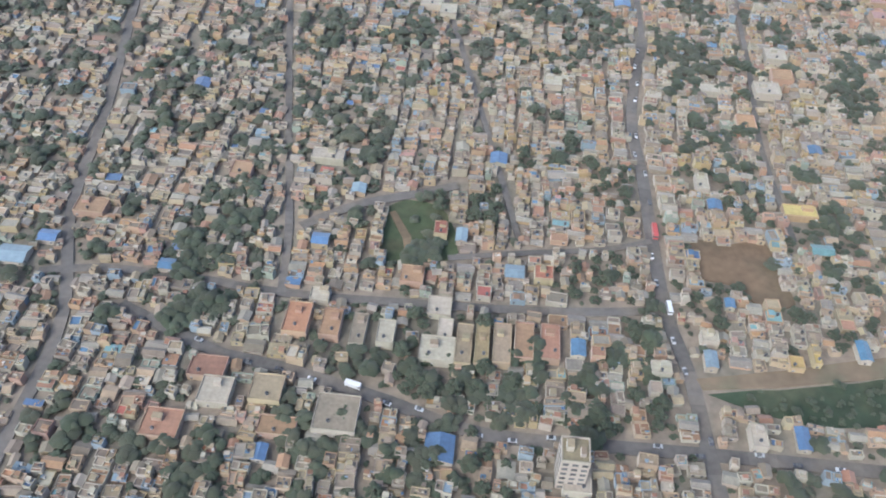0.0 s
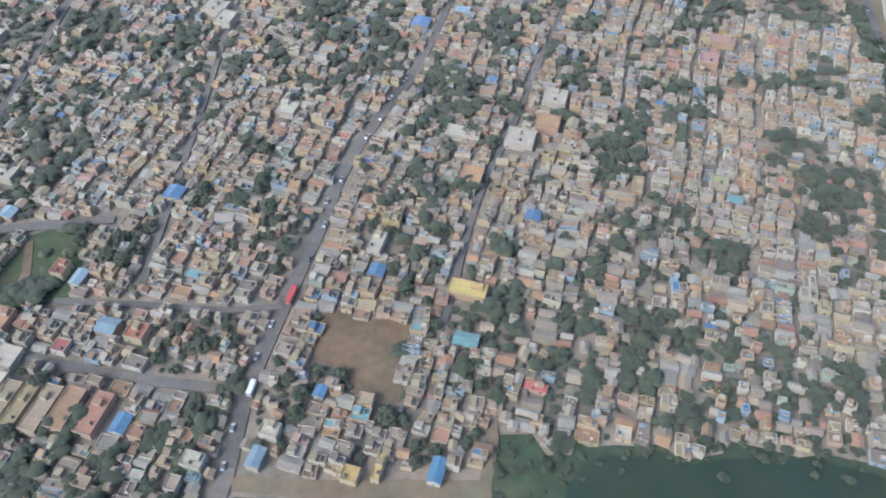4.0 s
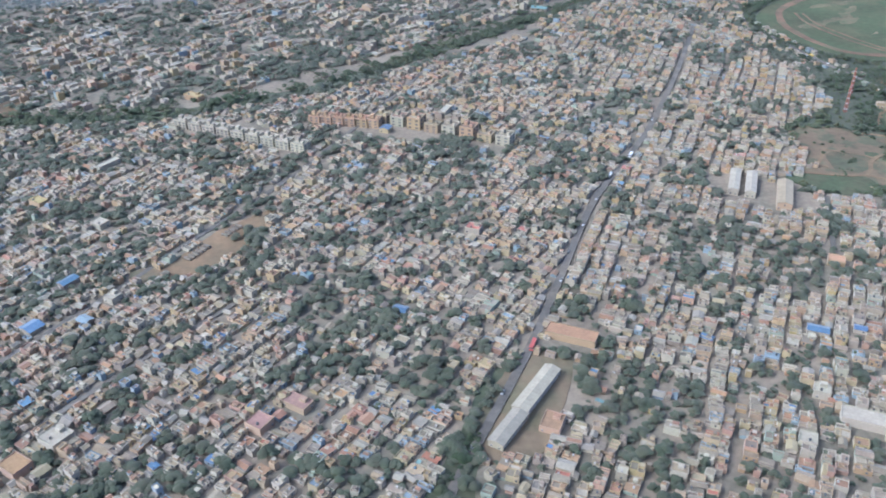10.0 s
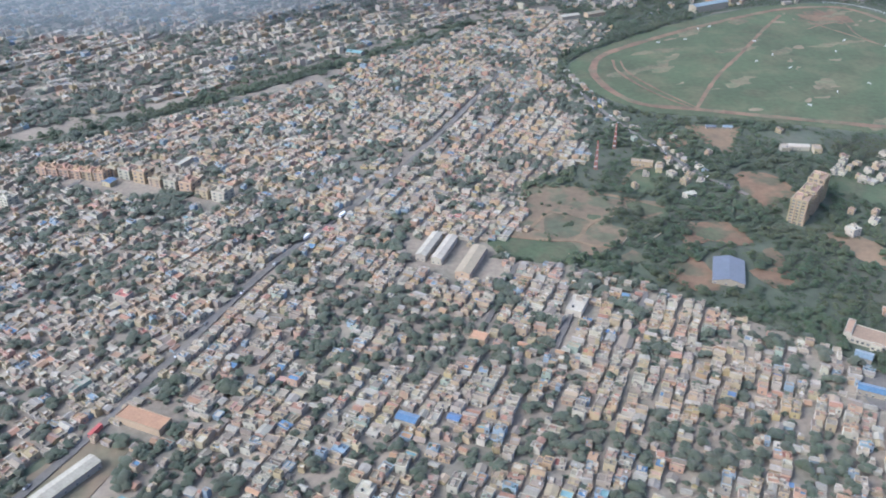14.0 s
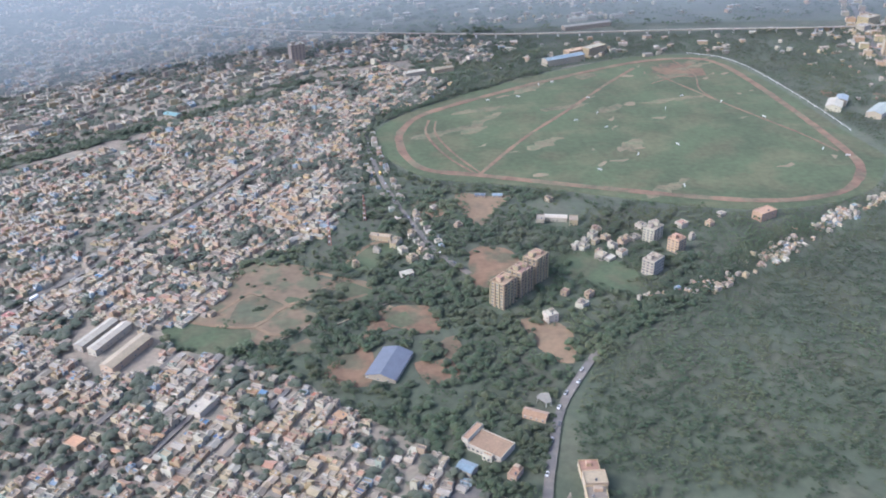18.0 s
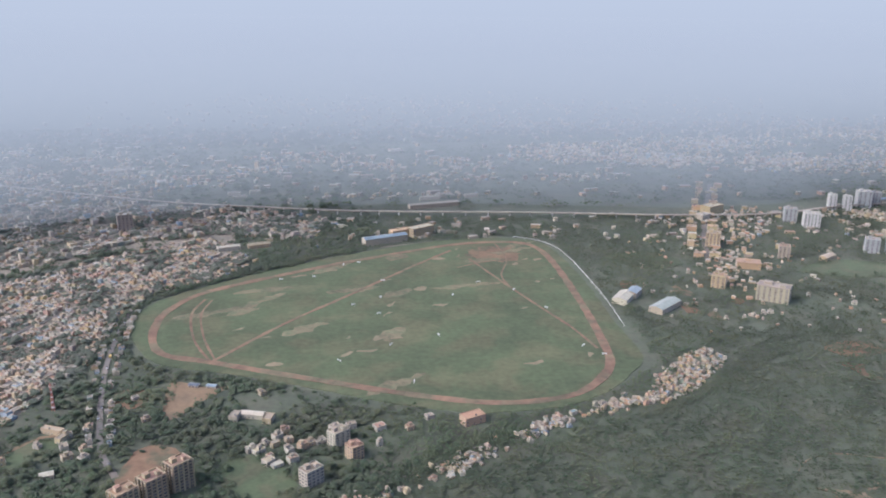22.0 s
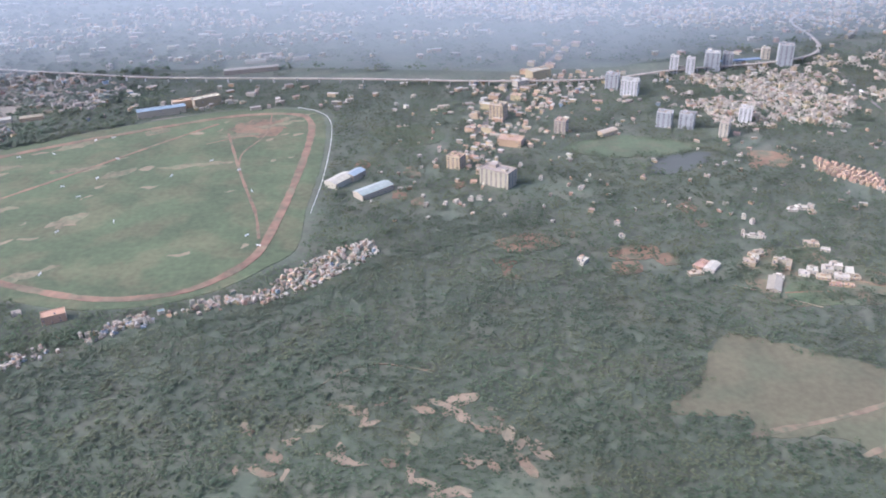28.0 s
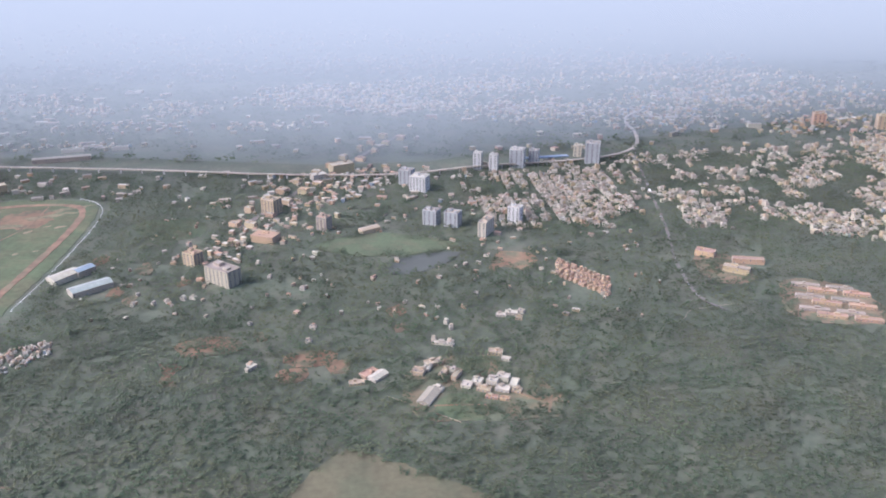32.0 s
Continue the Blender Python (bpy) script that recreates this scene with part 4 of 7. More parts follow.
def house(x, y, w, d, h, a, wall, roofname, r, pitched=False, panes=6, group="houses of the town", name="house"):
    """One house with its walls, roof, parapet, stair head, water tank, windows and door as parts."""
    if pitched and w > d:       # the ridge runs the long way
        w, d, a = d, w, a + radians(90)
    e = new(name)
    e.matrix_world = pose(x, y, 0, 0, 0, math.degrees(a))
    tagged(e, "%s plastered house with a %s %s roof" % (WALLWORD[wall], ROOFWORD[roofname], "pitched" if pitched else "flat"), "house", group)
    wm, rm = WALLS[wall], ROOFS[roofname]
    if pitched:
        s, q = Soup(), Soup()
        gable(s, 0, 0, w, d, h, w * 0.13, 0, wm, rm)
        wallface = [i for i, m in enumerate(s.m) if s.mats[m] is wm]
        q.v, q.mats = s.v[10:], [rm]
        q.f = [tuple(i - 10 for i in f) for f, m in zip(s.f, s.m) if s.mats[m] is rm]
        q.m = [0] * len(q.f)
        s.v, s.f, s.m, s.mats = s.v[:10], [s.f[i] for i in wallface], [0] * len(wallface), [wm]
        part("wall", s, e)
        part("roof", q, e)
    else:
        s = Soup()
        s.box(0, 0, 0, w, d, h - 0.02, 0, wm)
        part("wall", s, e)
        s = Soup()
        s.box(0, 0, h - 0.02, w - 0.2, d - 0.2, 0.06, 0, rm)
        part("roof", s, e)
        s = Soup()
        for u, v, ww, dd in ((0, -d / 2 + 0.06, w, 0.14), (0, d / 2 - 0.06, w, 0.14), (-w / 2 + 0.06, 0, 0.14, d - 0.26), (w / 2 - 0.06, 0, 0.14, d - 0.26)):
            s.box(u, v, h - 0.02, ww, dd, 0.32, 0, wm)
        part("parapet", s, e)
        if r.random() < 0.65:
            s = Soup()
            s.box((r.random() - 0.5) * w * 0.45, d * (0.12 + 0.15 * r.random()), h, 1.2 + 0.2 * w * r.random(), 1.3, 1.0, 0, wm, ROOFS["cream" if r.random() < 0.5 else roofname])
            part("stair_head", s, e)
        if r.random() < 0.6:
            part("water_tank", TANK, e, "black plastic water tank").location = ((r.random() - 0.5) * w * 0.5, -d * 0.25, h)
    spots = pane_spots(w, d, h, a, r, 0.95)
    for u, off, z, b in [spots[int(k)] for k in np.linspace(0, len(spots) - 1, min(panes, len(spots)))] if spots else []:
        b -= a
        ob = part("window", PANE, e)
        ob.matrix_basis = pose(math.cos(b) * u + math.sin(b) * off, math.sin(b) * u - math.cos(b) * off, z, 0, 0, math.degrees(b))
    return e


# ---- large single buildings, placed one by one ----
ACCENTS = [
    (62.1, 79.8, 7, 6, "white"), (66.2, 82.9, 3, 6, "white"), (67.2, 77.8, 3.2, 10, "cream"), (70.2, 75.8, 2.8, 10, "ochre"), (73.8, 73.8, 3.6, 10, "cream"), (77.8, 71.8, 3.8, 9, "terra"), (82.3, 68.9, 3.8, 9, "terra"),
    (42.9, 102.0, 5, 8, "orange"), (47.9, 97.0, 4, 7, "terra"), (51.9, 92.9, 3, 8, "grey"), (55.9, 88.9, 3.5, 6, "white"), (50.0, 61.5, 6.5, 7, "blue"), (21.8, 94.7, 6, 6, "white"), (22.9, 100.7, 7, 5, "terra"),
]
ACCENTS += [
    (38.0, 77.6, 8, 8, "grey"), (29.9, 89.6, 6, 6, "cream"), (27.8, 81.5, 7, 4, "terra"), (10.7, 93.6, 7, 6, "terra"), (31.6, 134.6, 4.5, 4.5, "blue"), (26.7, 130.4, 4, 3.5, "blue"), (60.6, 189.3, 5, 5, "blue"), (86.3, 64.8, 3.5, 5, "blue"),
    (121.5, 56.1, 2.5, 3, "blue"), (134.5, 32.0, 3, 6, "blue"), (85.2, 103.5, 3, 5, "sky"), (82.2, 107.4, 3, 4, "red"), (88.3, 88.1, 5, 4.5, "sky"), (93.3, 84.2, 4, 4, "red"), (79.2, 87.1, 3, 3, "red"), (106.5, 47.8, 3, 5, "sky"),
]
ACCENTS += [
    (120.5, 37.8, 3, 3, "yellow"), (125.5, 36.9, 1.5, 5, "yellow"), (100.5, 30.6, 3, 5, "white"), (107.5, 25.7, 3, 6, "blue"), (22.8, 78.5, 3, 4, "blue"), (57.9, 119.5, 4.5, 4, "blue"), (74.0, 129.8, 4, 4, "sky"), (139.3, 185.6, 5, 6, "white"),
    (78.5, 204.5, 6, 4, "white"), (69.1, 89.0, 5, 5, "white"), (49.9, 105.2, 4, 3.5, "white"), (69.0, 99.2, 5, 5, "terra"), (157.7, 66.6, 8, 4, "yellow"), (151.7, 55.3, 6, 4, "teal"), (110.5, 51.9, 3.5, 3, "white"), (96.4, 51.7, 4, 3, "white"),
]
ACCENTS += [
    (53.7, 150.2, 5, 5, "terra"), (73.9, 144.2, 8, 4, "white"), (66.3, 42.5, 5, 5, "white"), (0.5, 151.5, 8, 6, "sky"), (8.5, 152.7, 5, 4, "blue"), (19.5, 156.9, 7, 5, "terra"), (194.6, 183.8, 4, 7, "blue"), (189.7, 161.5, 6, 6, "blue"),
    (292.2, 152.8, 5, 4, "blue"), (180.8, 79.9, 4, 4, "blue"), (262.4, 44.4, 7, 6, "blue"), (254.4, 40.3, 4, 9, "teal"), (190.9, 104.4, 7, 6, "white"), (138.2, 192.7, 7, 6, "white"), (254.0, 112.1, 5, 5, "pink"), (263.1, 118.1, 7, 4, "pink"),
]
ACCENTS += [
    (206.9, 114.8, 6, 6, "white"), (142.5, 139.6, 5, 5, "white"), (177.8, 113.5, 5, 4, "white"), (161.7, 119.4, 4, 3, "white"), (109.2, 121.0, 5, 5, "blue"), (142.6, 79.6, 4, 4, "blue"), (145.6, 86.7, 3, 6, "white"), (173.9, 97.3, 5, 6, "orange"),
    (199.9, 106.6, 6, 5, "orange"), (226.1, 71.3, 4, 3, "lime"), (207.8, 78.2, 2.5, 5, "ochre"), (226.1, 65.2, 4, 3, "teal"), (209.7, 172.8, 4, 4, "white"), (191.3, 266.4, 3, 10, "white"), (197.4, 218.8, 5, 4, "white"), (173.1, 238.0, 6, 4, "yellow"),
]
ACCENTS += [
    (203.7, 162.6, 5, 4, "sky"), (217.4, 332.3, 9, 4, "yellow"), (337.2, 133.8, 14, 5, "orange"), (321.2, 194.7, 5, 4, "red"), (286.1, 134.6, 4, 3, "white"), (404.2, 124.9, 7, 4, "blue"), (416.2, 123.9, 4, 3, "blue"), (380.1, 86.4, 4, 4, "white"),
    (397.0, 90.4, 11, 5, "white"), (323.2, 101.3, 5, 6, "terra"), (392.1, 101.5, 4, 4, "white"), (299.9, 281.6, 5, 5, "blue"), (327.2, 296.0, 3, 8, "white"), (405.8, 441.8, 12, 6, "teal"), (461.5, 169.4, 5, 9, "white"), (428.4, 157.2, 5, 4, "orange"),
]
USED = []       # x, y, radius of what stands already
acc = np.random.default_rng(5)
for x, y, w, d, roof in ACCENTS:
    a = radians((49.5 if x < 270 else 59) - 90)
    sheet = roof in ("blue", "sky", "teal", "tin")
    h = (1.2 if sheet else 1.6) + 0.7 * acc.random()
    wall = {"white": 1, "orange": 6, "yellow": 4, "pink": 3, "terra": 3, "cream": 0, "ochre": 0}.get(roof, int(acc.integers(3)))
    if sheet:
        w, d = 0.8 * w, 0.8 * d
    house(x, y, w, d, h, a, wall, roof, acc, pitched=sheet, panes=2, group="landmark houses")
    USED.append((x, y, 0.42 * math.hypot(w, d)))


def block(x, y, w, d, h, deg, storeys, wall, roof, label, name="apartment_building", bays=(4, 3), crown=True, group="tall buildings", fins=False):
    """A tall block: walls, floor bands, roof, parapet, stair heads and each window."""
    e = new(name)
    e.matrix_world = pose(x, y, 0, 0, 0, deg)
    tagged(e, label, "building", group)
    s = Soup()
    s.box(0, 0, 0, w, d, h - 0.02, 0, wall)
    part("wall", s, e)
    s = Soup()
    s.box(0, 0, h - 0.02, w - 0.3, d - 0.3, 0.06, 0, roof)
    part("roof", s, e)
    s = Soup()
    for u, v, ww, dd in ((0, -d / 2 + 0.1, w, 0.22), (0, d / 2 - 0.1, w, 0.22), (-w / 2 + 0.1, 0, 0.22, d - 0.42), (w / 2 - 0.1, 0, 0.22, d - 0.42)):
        s.box(u, v, h - 0.02, ww, dd, 0.5, 0, wall)
    part("parapet", s, e)
    if crown:
        for u, v, ww, dd, hh in ((-w * 0.2, d * 0.1, w * 0.25, d * 0.35, 1.6), (w * 0.25, -d * 0.1, w * 0.18, d * 0.3, 1.1)):
            s = Soup()
            s.box(u, v, h, ww, dd, hh, 0, wall, roof)
            part("stair_head", s, e)
    for k in range(bays[0] + 1 if fins else 0):
        s = Soup()
        s.box(-w / 2 + k * w / bays[0], -d / 2 - 0.22, 0, 0.3, 0.42, h + 0.3, 0, wall)
        part("fin", s, e)
    for k in range(bays[1] + 1 if fins else 0):
        s = Soup()
        s.box(-w / 2 - 0.22, -d / 2 + k * d / bays[1], 0, 0.42, 0.3, h + 0.3, 0, wall)
        part("fin", s, e)
    step = h / storeys
    win = Soup()
    add_pane(win, 0, 0, 0, 0, 0, 0, min(1.2, 0.62 * w / bays[0]), step * 0.5)
    win = win.mesh("window")
    win2 = Soup()
    add_pane(win2, 0, 0, 0, 0, 0, 0, min(1.2, 0.62 * d / bays[1]), step * 0.5)
    win2 = win2.mesh("window")
    for along, depth, n, me, turn in ((w, d, bays[0], win, 0), (d, w, bays[1], win2, 90), (d, w, bays[1], win2, 270))[:3 if y < 300 else 2]:
        b = radians(turn)
        for k in range(storeys):
            for j in range(n):
                u, off = (j + 0.5) * along / n - along / 2, depth / 2 + 0.03
                part("window", me, e).matrix_basis = pose(math.cos(b) * u + math.sin(b) * off, math.sin(b) * u - math.cos(b) * off, (k + 0.55) * step, 0, 0, turn)
    USED.append((x, y, 0.5 * math.hypot(w, d)))
    return e


W0, W1, W2, W6 = WALLS[0], WALLS[1], WALLS[2], WALLS[6]
TALL = [
    (558.0, 214.6, 7.5, 5.6, 9.6, 45, 8, W0, "peach", "warm beige high-rise flats with a flat brown roof", (4, 3)),
    (565.2, 221.6, 7.5, 5.6, 9.6, 45, 8, W0, "peach", "warm beige high-rise flats with a flat brown roof", (4, 3)),
    (572.2, 229.0, 7.5, 5.6, 10.4, 45, 9, W0, "peach", "tallest warm beige high-rise of the row by the bare field", (4, 3)),
    (616.0, 228.3, 7, 5, 6, 40, 5, W1, "cream", "white five-storey block on the wood's edge", (4, 3)),
    (624.6, 254.1, 7, 5, 5.5, 40, 5, W1, "cream", "white flats with stepped roof", (3, 3)),
    (630.5, 243.4, 5, 5, 5.5, 35, 5, W6, "terra", "beige flats with a reddish roof", (3, 3)),
]
TALL += [
    (857.0, 387.5, 17, 9, 8.5, -35, 8, W2, "grey", "big grey slab office block among trees", (6, 3)),
    (835.9, 410.7, 8, 7, 7, -30, 6, W0, "terra", "beige block with stepped orange roof", (3, 3)),
    (864.0, 487.5, 9, 9, 9.5, -25, 9, W0, "cream", "cream hotel block with a stepped top", (4, 3)),
    (954.0, 529.4, 11.2, 8.8, 10, -20, 10, TOWERWHITE, "white", "white-fronted glass tower among the trees", (5, 3)),
    (945.1, 543.3, 8.8, 7.7, 10, -20, 8, TOWERGREY, "grey", "grey tower behind the white one", (3, 2)),
    (961.9, 467.3, 8.8, 6.6, 9, -25, 8, TOWERGREY, "grey", "grey office tower with pale bands", (3, 3)),
    (974.4, 463.8, 8.8, 6.6, 9, -25, 8, TOWERGREY, "grey", "grey office tower beside its twin", (3, 3)),
    (993.1, 451.0, 5, 13, 8.5, -25, 7, W1, "cream", "white slab with a blank lit end", (2, 4)),
    (1011.8, 471.4, 7.5, 6.6, 9, -25, 8, TOWERWHITE, "white", "white tower block among low houses", (3, 3)),
    (899.2, 460.0, 7, 6, 8, -25, 6, W2, "terra", "grey block ringed by low red roofs", (3, 3)),
]
TALL += [
    (994.6, 574.9, 5.8, 5.5, 12, -15, 9, TOWERWHITE, "white", "slim white tower block behind the railway", (2, 2)),
    (1005.8, 573.0, 5.8, 5.5, 11, -15, 9, TOWERWHITE, "white", "slim white tower block behind the railway", (2, 2)),
    (1023.3, 580.4, 10.3, 8.8, 13, -15, 10, TOWERGREY, "white", "grey high tower with a white crown", (3, 3)),
    (1035.6, 584.3, 6.9, 6.6, 11, -15, 9, TOWERGREY, "grey", "plain grey high tower block", (3, 2)),
    (1070.8, 606.2, 6, 6, 8, -15, 7, W1, "white", "white block behind the railway", (2, 2)),
    (1078.5, 588.6, 10.3, 8.8, 15, -15, 11, TOWERGREY, "grey", "tall grey tower by the viaduct's bend", (3, 3)),
    (1286.7, 691.0, 10, 8, 10, -10, 7, W6, "cream", "pinkish tower block in the far haze", (3, 2)),
    (1336.4, 677.3, 14, 8, 11, -10, 8, W0, "cream", "cream tower block in the far haze", (4, 2)),
    (471.6, 552.7, 10, 8, 11, 20, 7, W2, "white", "grey office block with a white roof", (4, 3)),
    (66.3, 44.5, 5, 5, 9, -40, 6, W1, "cream", "white seven-storey block beside the road", (3, 3)),
]
for x, y, w, d, h, deg, n, wall, roof, label, bays in TALL:
    block(x, y, w, d, h, deg, n, wall, ROOFS["terra" if roof == "peach" else roof], label, bays=bays, fins=roof == "peach")

# low single buildings: sheds, stands, schools, campus
LOW = [
    (322.2, 113.2, 4.2, 18.6, 2.2, -40.6, "white", True, "long pale factory shed with a pitched sheet roof", "factory_shed"), (312.4, 101.0, 4.0, 13, 2.0, -40.6, "tin", True, "long grey factory shed with a sheet roof", "factory_shed"),
    (420.6, 212.2, 3.6, 17, 2.4, -28, "white", True, "warehouse with a bright white roof", "warehouse"), (425.6, 209.3, 3.6, 17, 2.4, -28, "white", True, "warehouse with a bright white roof", "warehouse"), (433.3, 199.4, 5, 19, 2.6, -28, "cream", True, "long warehouse with a cream roof", "warehouse"),
    (516.6, 182.2, 10, 15.5, 1.5, -24, "faded", True, "wide faded blue sheet roof on poles", "blue_shed"),
    (530.0, 117.6, 11, 3.2, 2.0, -33, "blue", True, "long light blue shed roof", "blue_shed"), (534.3, 132.6, 4.6, 3.6, 2.2, -38, "sky", True, "light blue shed beside the school", "blue_shed"), (546.6, 129.6, 2.6, 4.2, 1.8, -38, "terra", False, "small house beside the school", "villa"), (571.8, 201.5, 4, 4, 3, 20, "white", False, "small white house by the bare field", "villa"),
]
LOW += [
    (649.0, 509.7, 30, 7, 4.5, 22, "sky", True, "long grandstand with a pale blue roof", "grandstand"), (674.0, 526.5, 18, 7, 6, 35, "cream", False, "cream stand for race spectators", "grandstand"), (660.5, 523.6, 16, 6, 5, 25, "orange", False, "orange-brown stand for race spectators", "grandstand"),
    (774.8, 392.5, 8, 15, 3.0, -35, "white", True, "sports hall with a pale curved roof", "sports_hall"), (782.5, 399.2, 6, 10, 3.5, -35, "sky", True, "sports hall with a light blue roof", "sports_hall"), (793.2, 379.0, 8, 20, 3.0, -48, "mint", True, "long hall with a pale grey-green roof", "sports_hall"),
    (584.0, 275.4, 3.4, 5, 2.4, -14, "grey", False, "low wing of the hall behind the villas", "hall"), (597.2, 272.4, 3.4, 5, 2.4, -14, "cream", False, "low wing of the hall behind the villas", "hall"), (590.5, 276.4, 9.6, 3.2, 2.0, -14, "white", True, "white-roofed hall between two wings", "hall"), (517.5, 269.5, 9, 2.6, 2.2, -22, "cream", False, "long cream house of the estate", "villa"), (523.0, 264.0, 2.6, 6, 2.2, -22, "cream", False, "side wing of the estate house", "villa"), (556.5, 152.0, 7, 3.0, 1.8, -30, "terra", True, "small shed beside the highway", "hut"), (525.8, 238.4, 4.5, 3, 1.8, 20, "white", True, "hall with a bright white roof", "hall"), (563.0, 305.0, 4.5, 2.4, 1.2, -15, "faded", True, "low blue shed on the earth forecourt", "blue_shed"), (570.5, 303.6, 4.2, 2.2, 1.2, -15, "sky", True, "low light blue shed on the earth forecourt", "blue_shed"), (676.0, 265.7, 9, 5, 3.5, 25, "orange", False, "orange house beside the track", "villa"), (925.7, 455.3, 12, 5, 2.5, 35, "cream", True, "long hall with a pale roof", "hall"), (868.1, 443.0, 14, 9, 4, -20, "orange", False, "institute block with orange flat roof", "institute"),
]
LOW += [
    (936.5, 297.0, 4.2, 7.5, 1.15, -45, "terra", False, "pinkish hall at the campus gate", "campus_block"), (940.2, 294.6, 4.5, 8.0, 1.30, -38, "white", True, "white hall at the campus gate", "campus_block"), (932.0, 290.0, 6.2, 3.0, 0.86, 10, "cream", False, "low beige annex of the campus", "campus_block"),
    (956.6, 297.4, 5.2, 4.5, 1.73, -20, "cream", False, "grey campus block with a flat roof", "campus_block"), (962.8, 305.0, 7.5, 4.0, 1.30, 25, "cream", False, "pinkish campus block behind the court", "campus_block"), (960.2, 300.6, 3.0, 4.5, 1.44, -20, "white", False, "white link between two campus blocks", "campus_block"),
    (967.0, 296.0, 2.2, 6.8, 2.02, -25, "cream", False, "grey wing of the court block", "campus_block"), (972.0, 294.0, 2.2, 6.8, 2.02, -25, "cream", False, "grey wing of the court block", "campus_block"), (970.6, 297.6, 5.8, 2.0, 2.02, -25, "white", False, "pale back wing of the court block", "campus_block"),
    (976.0, 287.4, 4.2, 4.0, 1.30, -20, "white", False, "white pavilion of the campus", "campus_block"), (980.2, 289.6, 4.2, 4.2, 1.58, -20, "white", False, "stepped white block of the campus", "campus_block"), (982.6, 284.2, 5.5, 3.2, 1.15, -20, "cream", False, "low white wing of the campus", "campus_block"),
    (986.4, 289.6, 4.5, 4.5, 2.02, -20, "white", False, "white block with a terrace roof", "campus_block"), (990.6, 291.6, 5.2, 3.8, 2.30, -20, "white", False, "tallest white block of the campus", "campus_block"), (994.6, 287.4, 3.2, 6.2, 1.73, -20, "white", False, "white end wing of the campus", "campus_block"),
    (990.0, 284.0, 5.8, 3.8, 1.44, -20, "white", False, "bright white front hall of the campus", "campus_block"), (995.4, 283.2, 3.8, 3.2, 1.15, -20, "cream", False, "low cream wing of the campus", "campus_block"), (985.2, 278.6, 5.0, 2.2, 0.94, -12, "terra", False, "low red-roofed range before the white halls", "campus_block"), (990.2, 277.4, 3.8, 2.2, 0.94, -12, "orange", False, "low red-roofed range before the white halls", "campus_block"),
    (965.4, 321.6, 6.2, 2.0, 1.01, -12, "white", False, "curved white pavilion in the trees", "campus_block"), (969.8, 320.4, 3.8, 2.0, 1.01, -30, "white", False, "end of the curved white pavilion", "campus_block"), (989.0, 313.0, 6.2, 3.8, 1.30, -10, "cream", False, "cream hall on a clearing", "campus_block"), (993.0, 307.4, 3.8, 2.5, 1.15, -20, "white", False, "small white hall on a clearing", "campus_block"),
    (961.0, 279.4, 5.5, 11.9, 1.15, -24, "dark", True, "long dark blue-grey canopy on the campus", "canopy"), (964.4, 284.6, 4.5, 2.5, 1.30, -24, "white", False, "white head house of the canopy", "campus_block"), (994.0, 347.8, 4.5, 2.8, 1.01, -10, "white", False, "white house in the woods", "villa"), (998.9, 349.6, 5.8, 3.0, 1.15, -10, "white", False, "white house in the woods", "villa"), (1002.0, 344.6, 3.2, 2.8, 1.01, -10, "cream", False, "cream house in the woods", "villa"),
    (887.7, 301.4, 1.8, 5.4, 1.6, -35, "white", False, "lone white hut at the forest's edge", "hut"),
]
LOW += [
    (1118.8, 394.2, 13, 5, 3, -30, "cream", False, "cream institute building among trees", "institute"), (1109.3, 416.4, 10, 6, 3, -30, "terra", False, "reddish institute building among trees", "institute"), (1128.8, 405.7, 16, 4, 2.6, -10, "terra", False, "long institute wing with red roof", "institute"),
    (1146.0, 343.0, 13, 3.0, 1.5, -17, "terra", False, "long low range with a reddish roof in a barracks yard", "barracks"), (1161.0, 338.5, 12, 3.0, 1.5, -17, "terra", False, "long low range with a reddish roof in a barracks yard", "barracks"),
    (1140.6, 349.6, 13, 3.0, 1.5, -17, "grey", False, "long low range with a grey roof in a barracks yard", "barracks"), (1155.6, 345.1, 12, 3.0, 1.5, -17, "grey", False, "long low range with a grey roof in a barracks yard", "barracks"),
    (1149.2, 356.2, 13, 3.0, 1.5, -17, "terra", False, "long low range with a reddish roof in a barracks yard", "barracks"), (1164.2, 351.7, 12, 3.0, 1.5, -17, "terra", False, "long low range with a reddish roof in a barracks yard", "barracks"),
    (1143.8, 362.8, 13, 3.0, 1.5, -17, "dark", False, "long low range with a dark roof in a barracks yard", "barracks"), (1158.8, 358.3, 12, 3.0, 1.5, -17, "dark", False, "long low range with a dark roof in a barracks yard", "barracks"),
    (1152.4, 369.4, 13, 3.0, 1.5, -17, "terra", False, "long low range with a reddish roof in a barracks yard", "barracks"), (1167.4, 364.9, 12, 3.0, 1.5, -17, "terra", False, "long low range with a reddish roof in a barracks yard", "barracks"),
    (1147.0, 376.0, 13, 3.0, 1.5, -17, "grey", False, "long low range with a grey roof in a barracks yard", "barracks"), (1162.0, 371.5, 12, 3.0, 1.5, -17, "grey", False, "long low range with a grey roof in a barracks yard", "barracks"),
    (884.1, 554.3, 10, 7, 4, 30, "white", False, "white office block in the woods", "hall"), (898.1, 572.2, 16, 9, 6, 30, "cream", False, "cream office range along the street", "hall"),
    (548.9, 500.3, 14, 5, 2.5, 20, "white", True, "long white shed roof", "warehouse"), (567.6, 505.1, 14, 5, 2.5, 20, "cream", True, "long cream shed roof", "warehouse"), (689.1, 603.3, 40, 6, 3, 15, "tin", True, "long grey railway shed", "warehouse"),
]
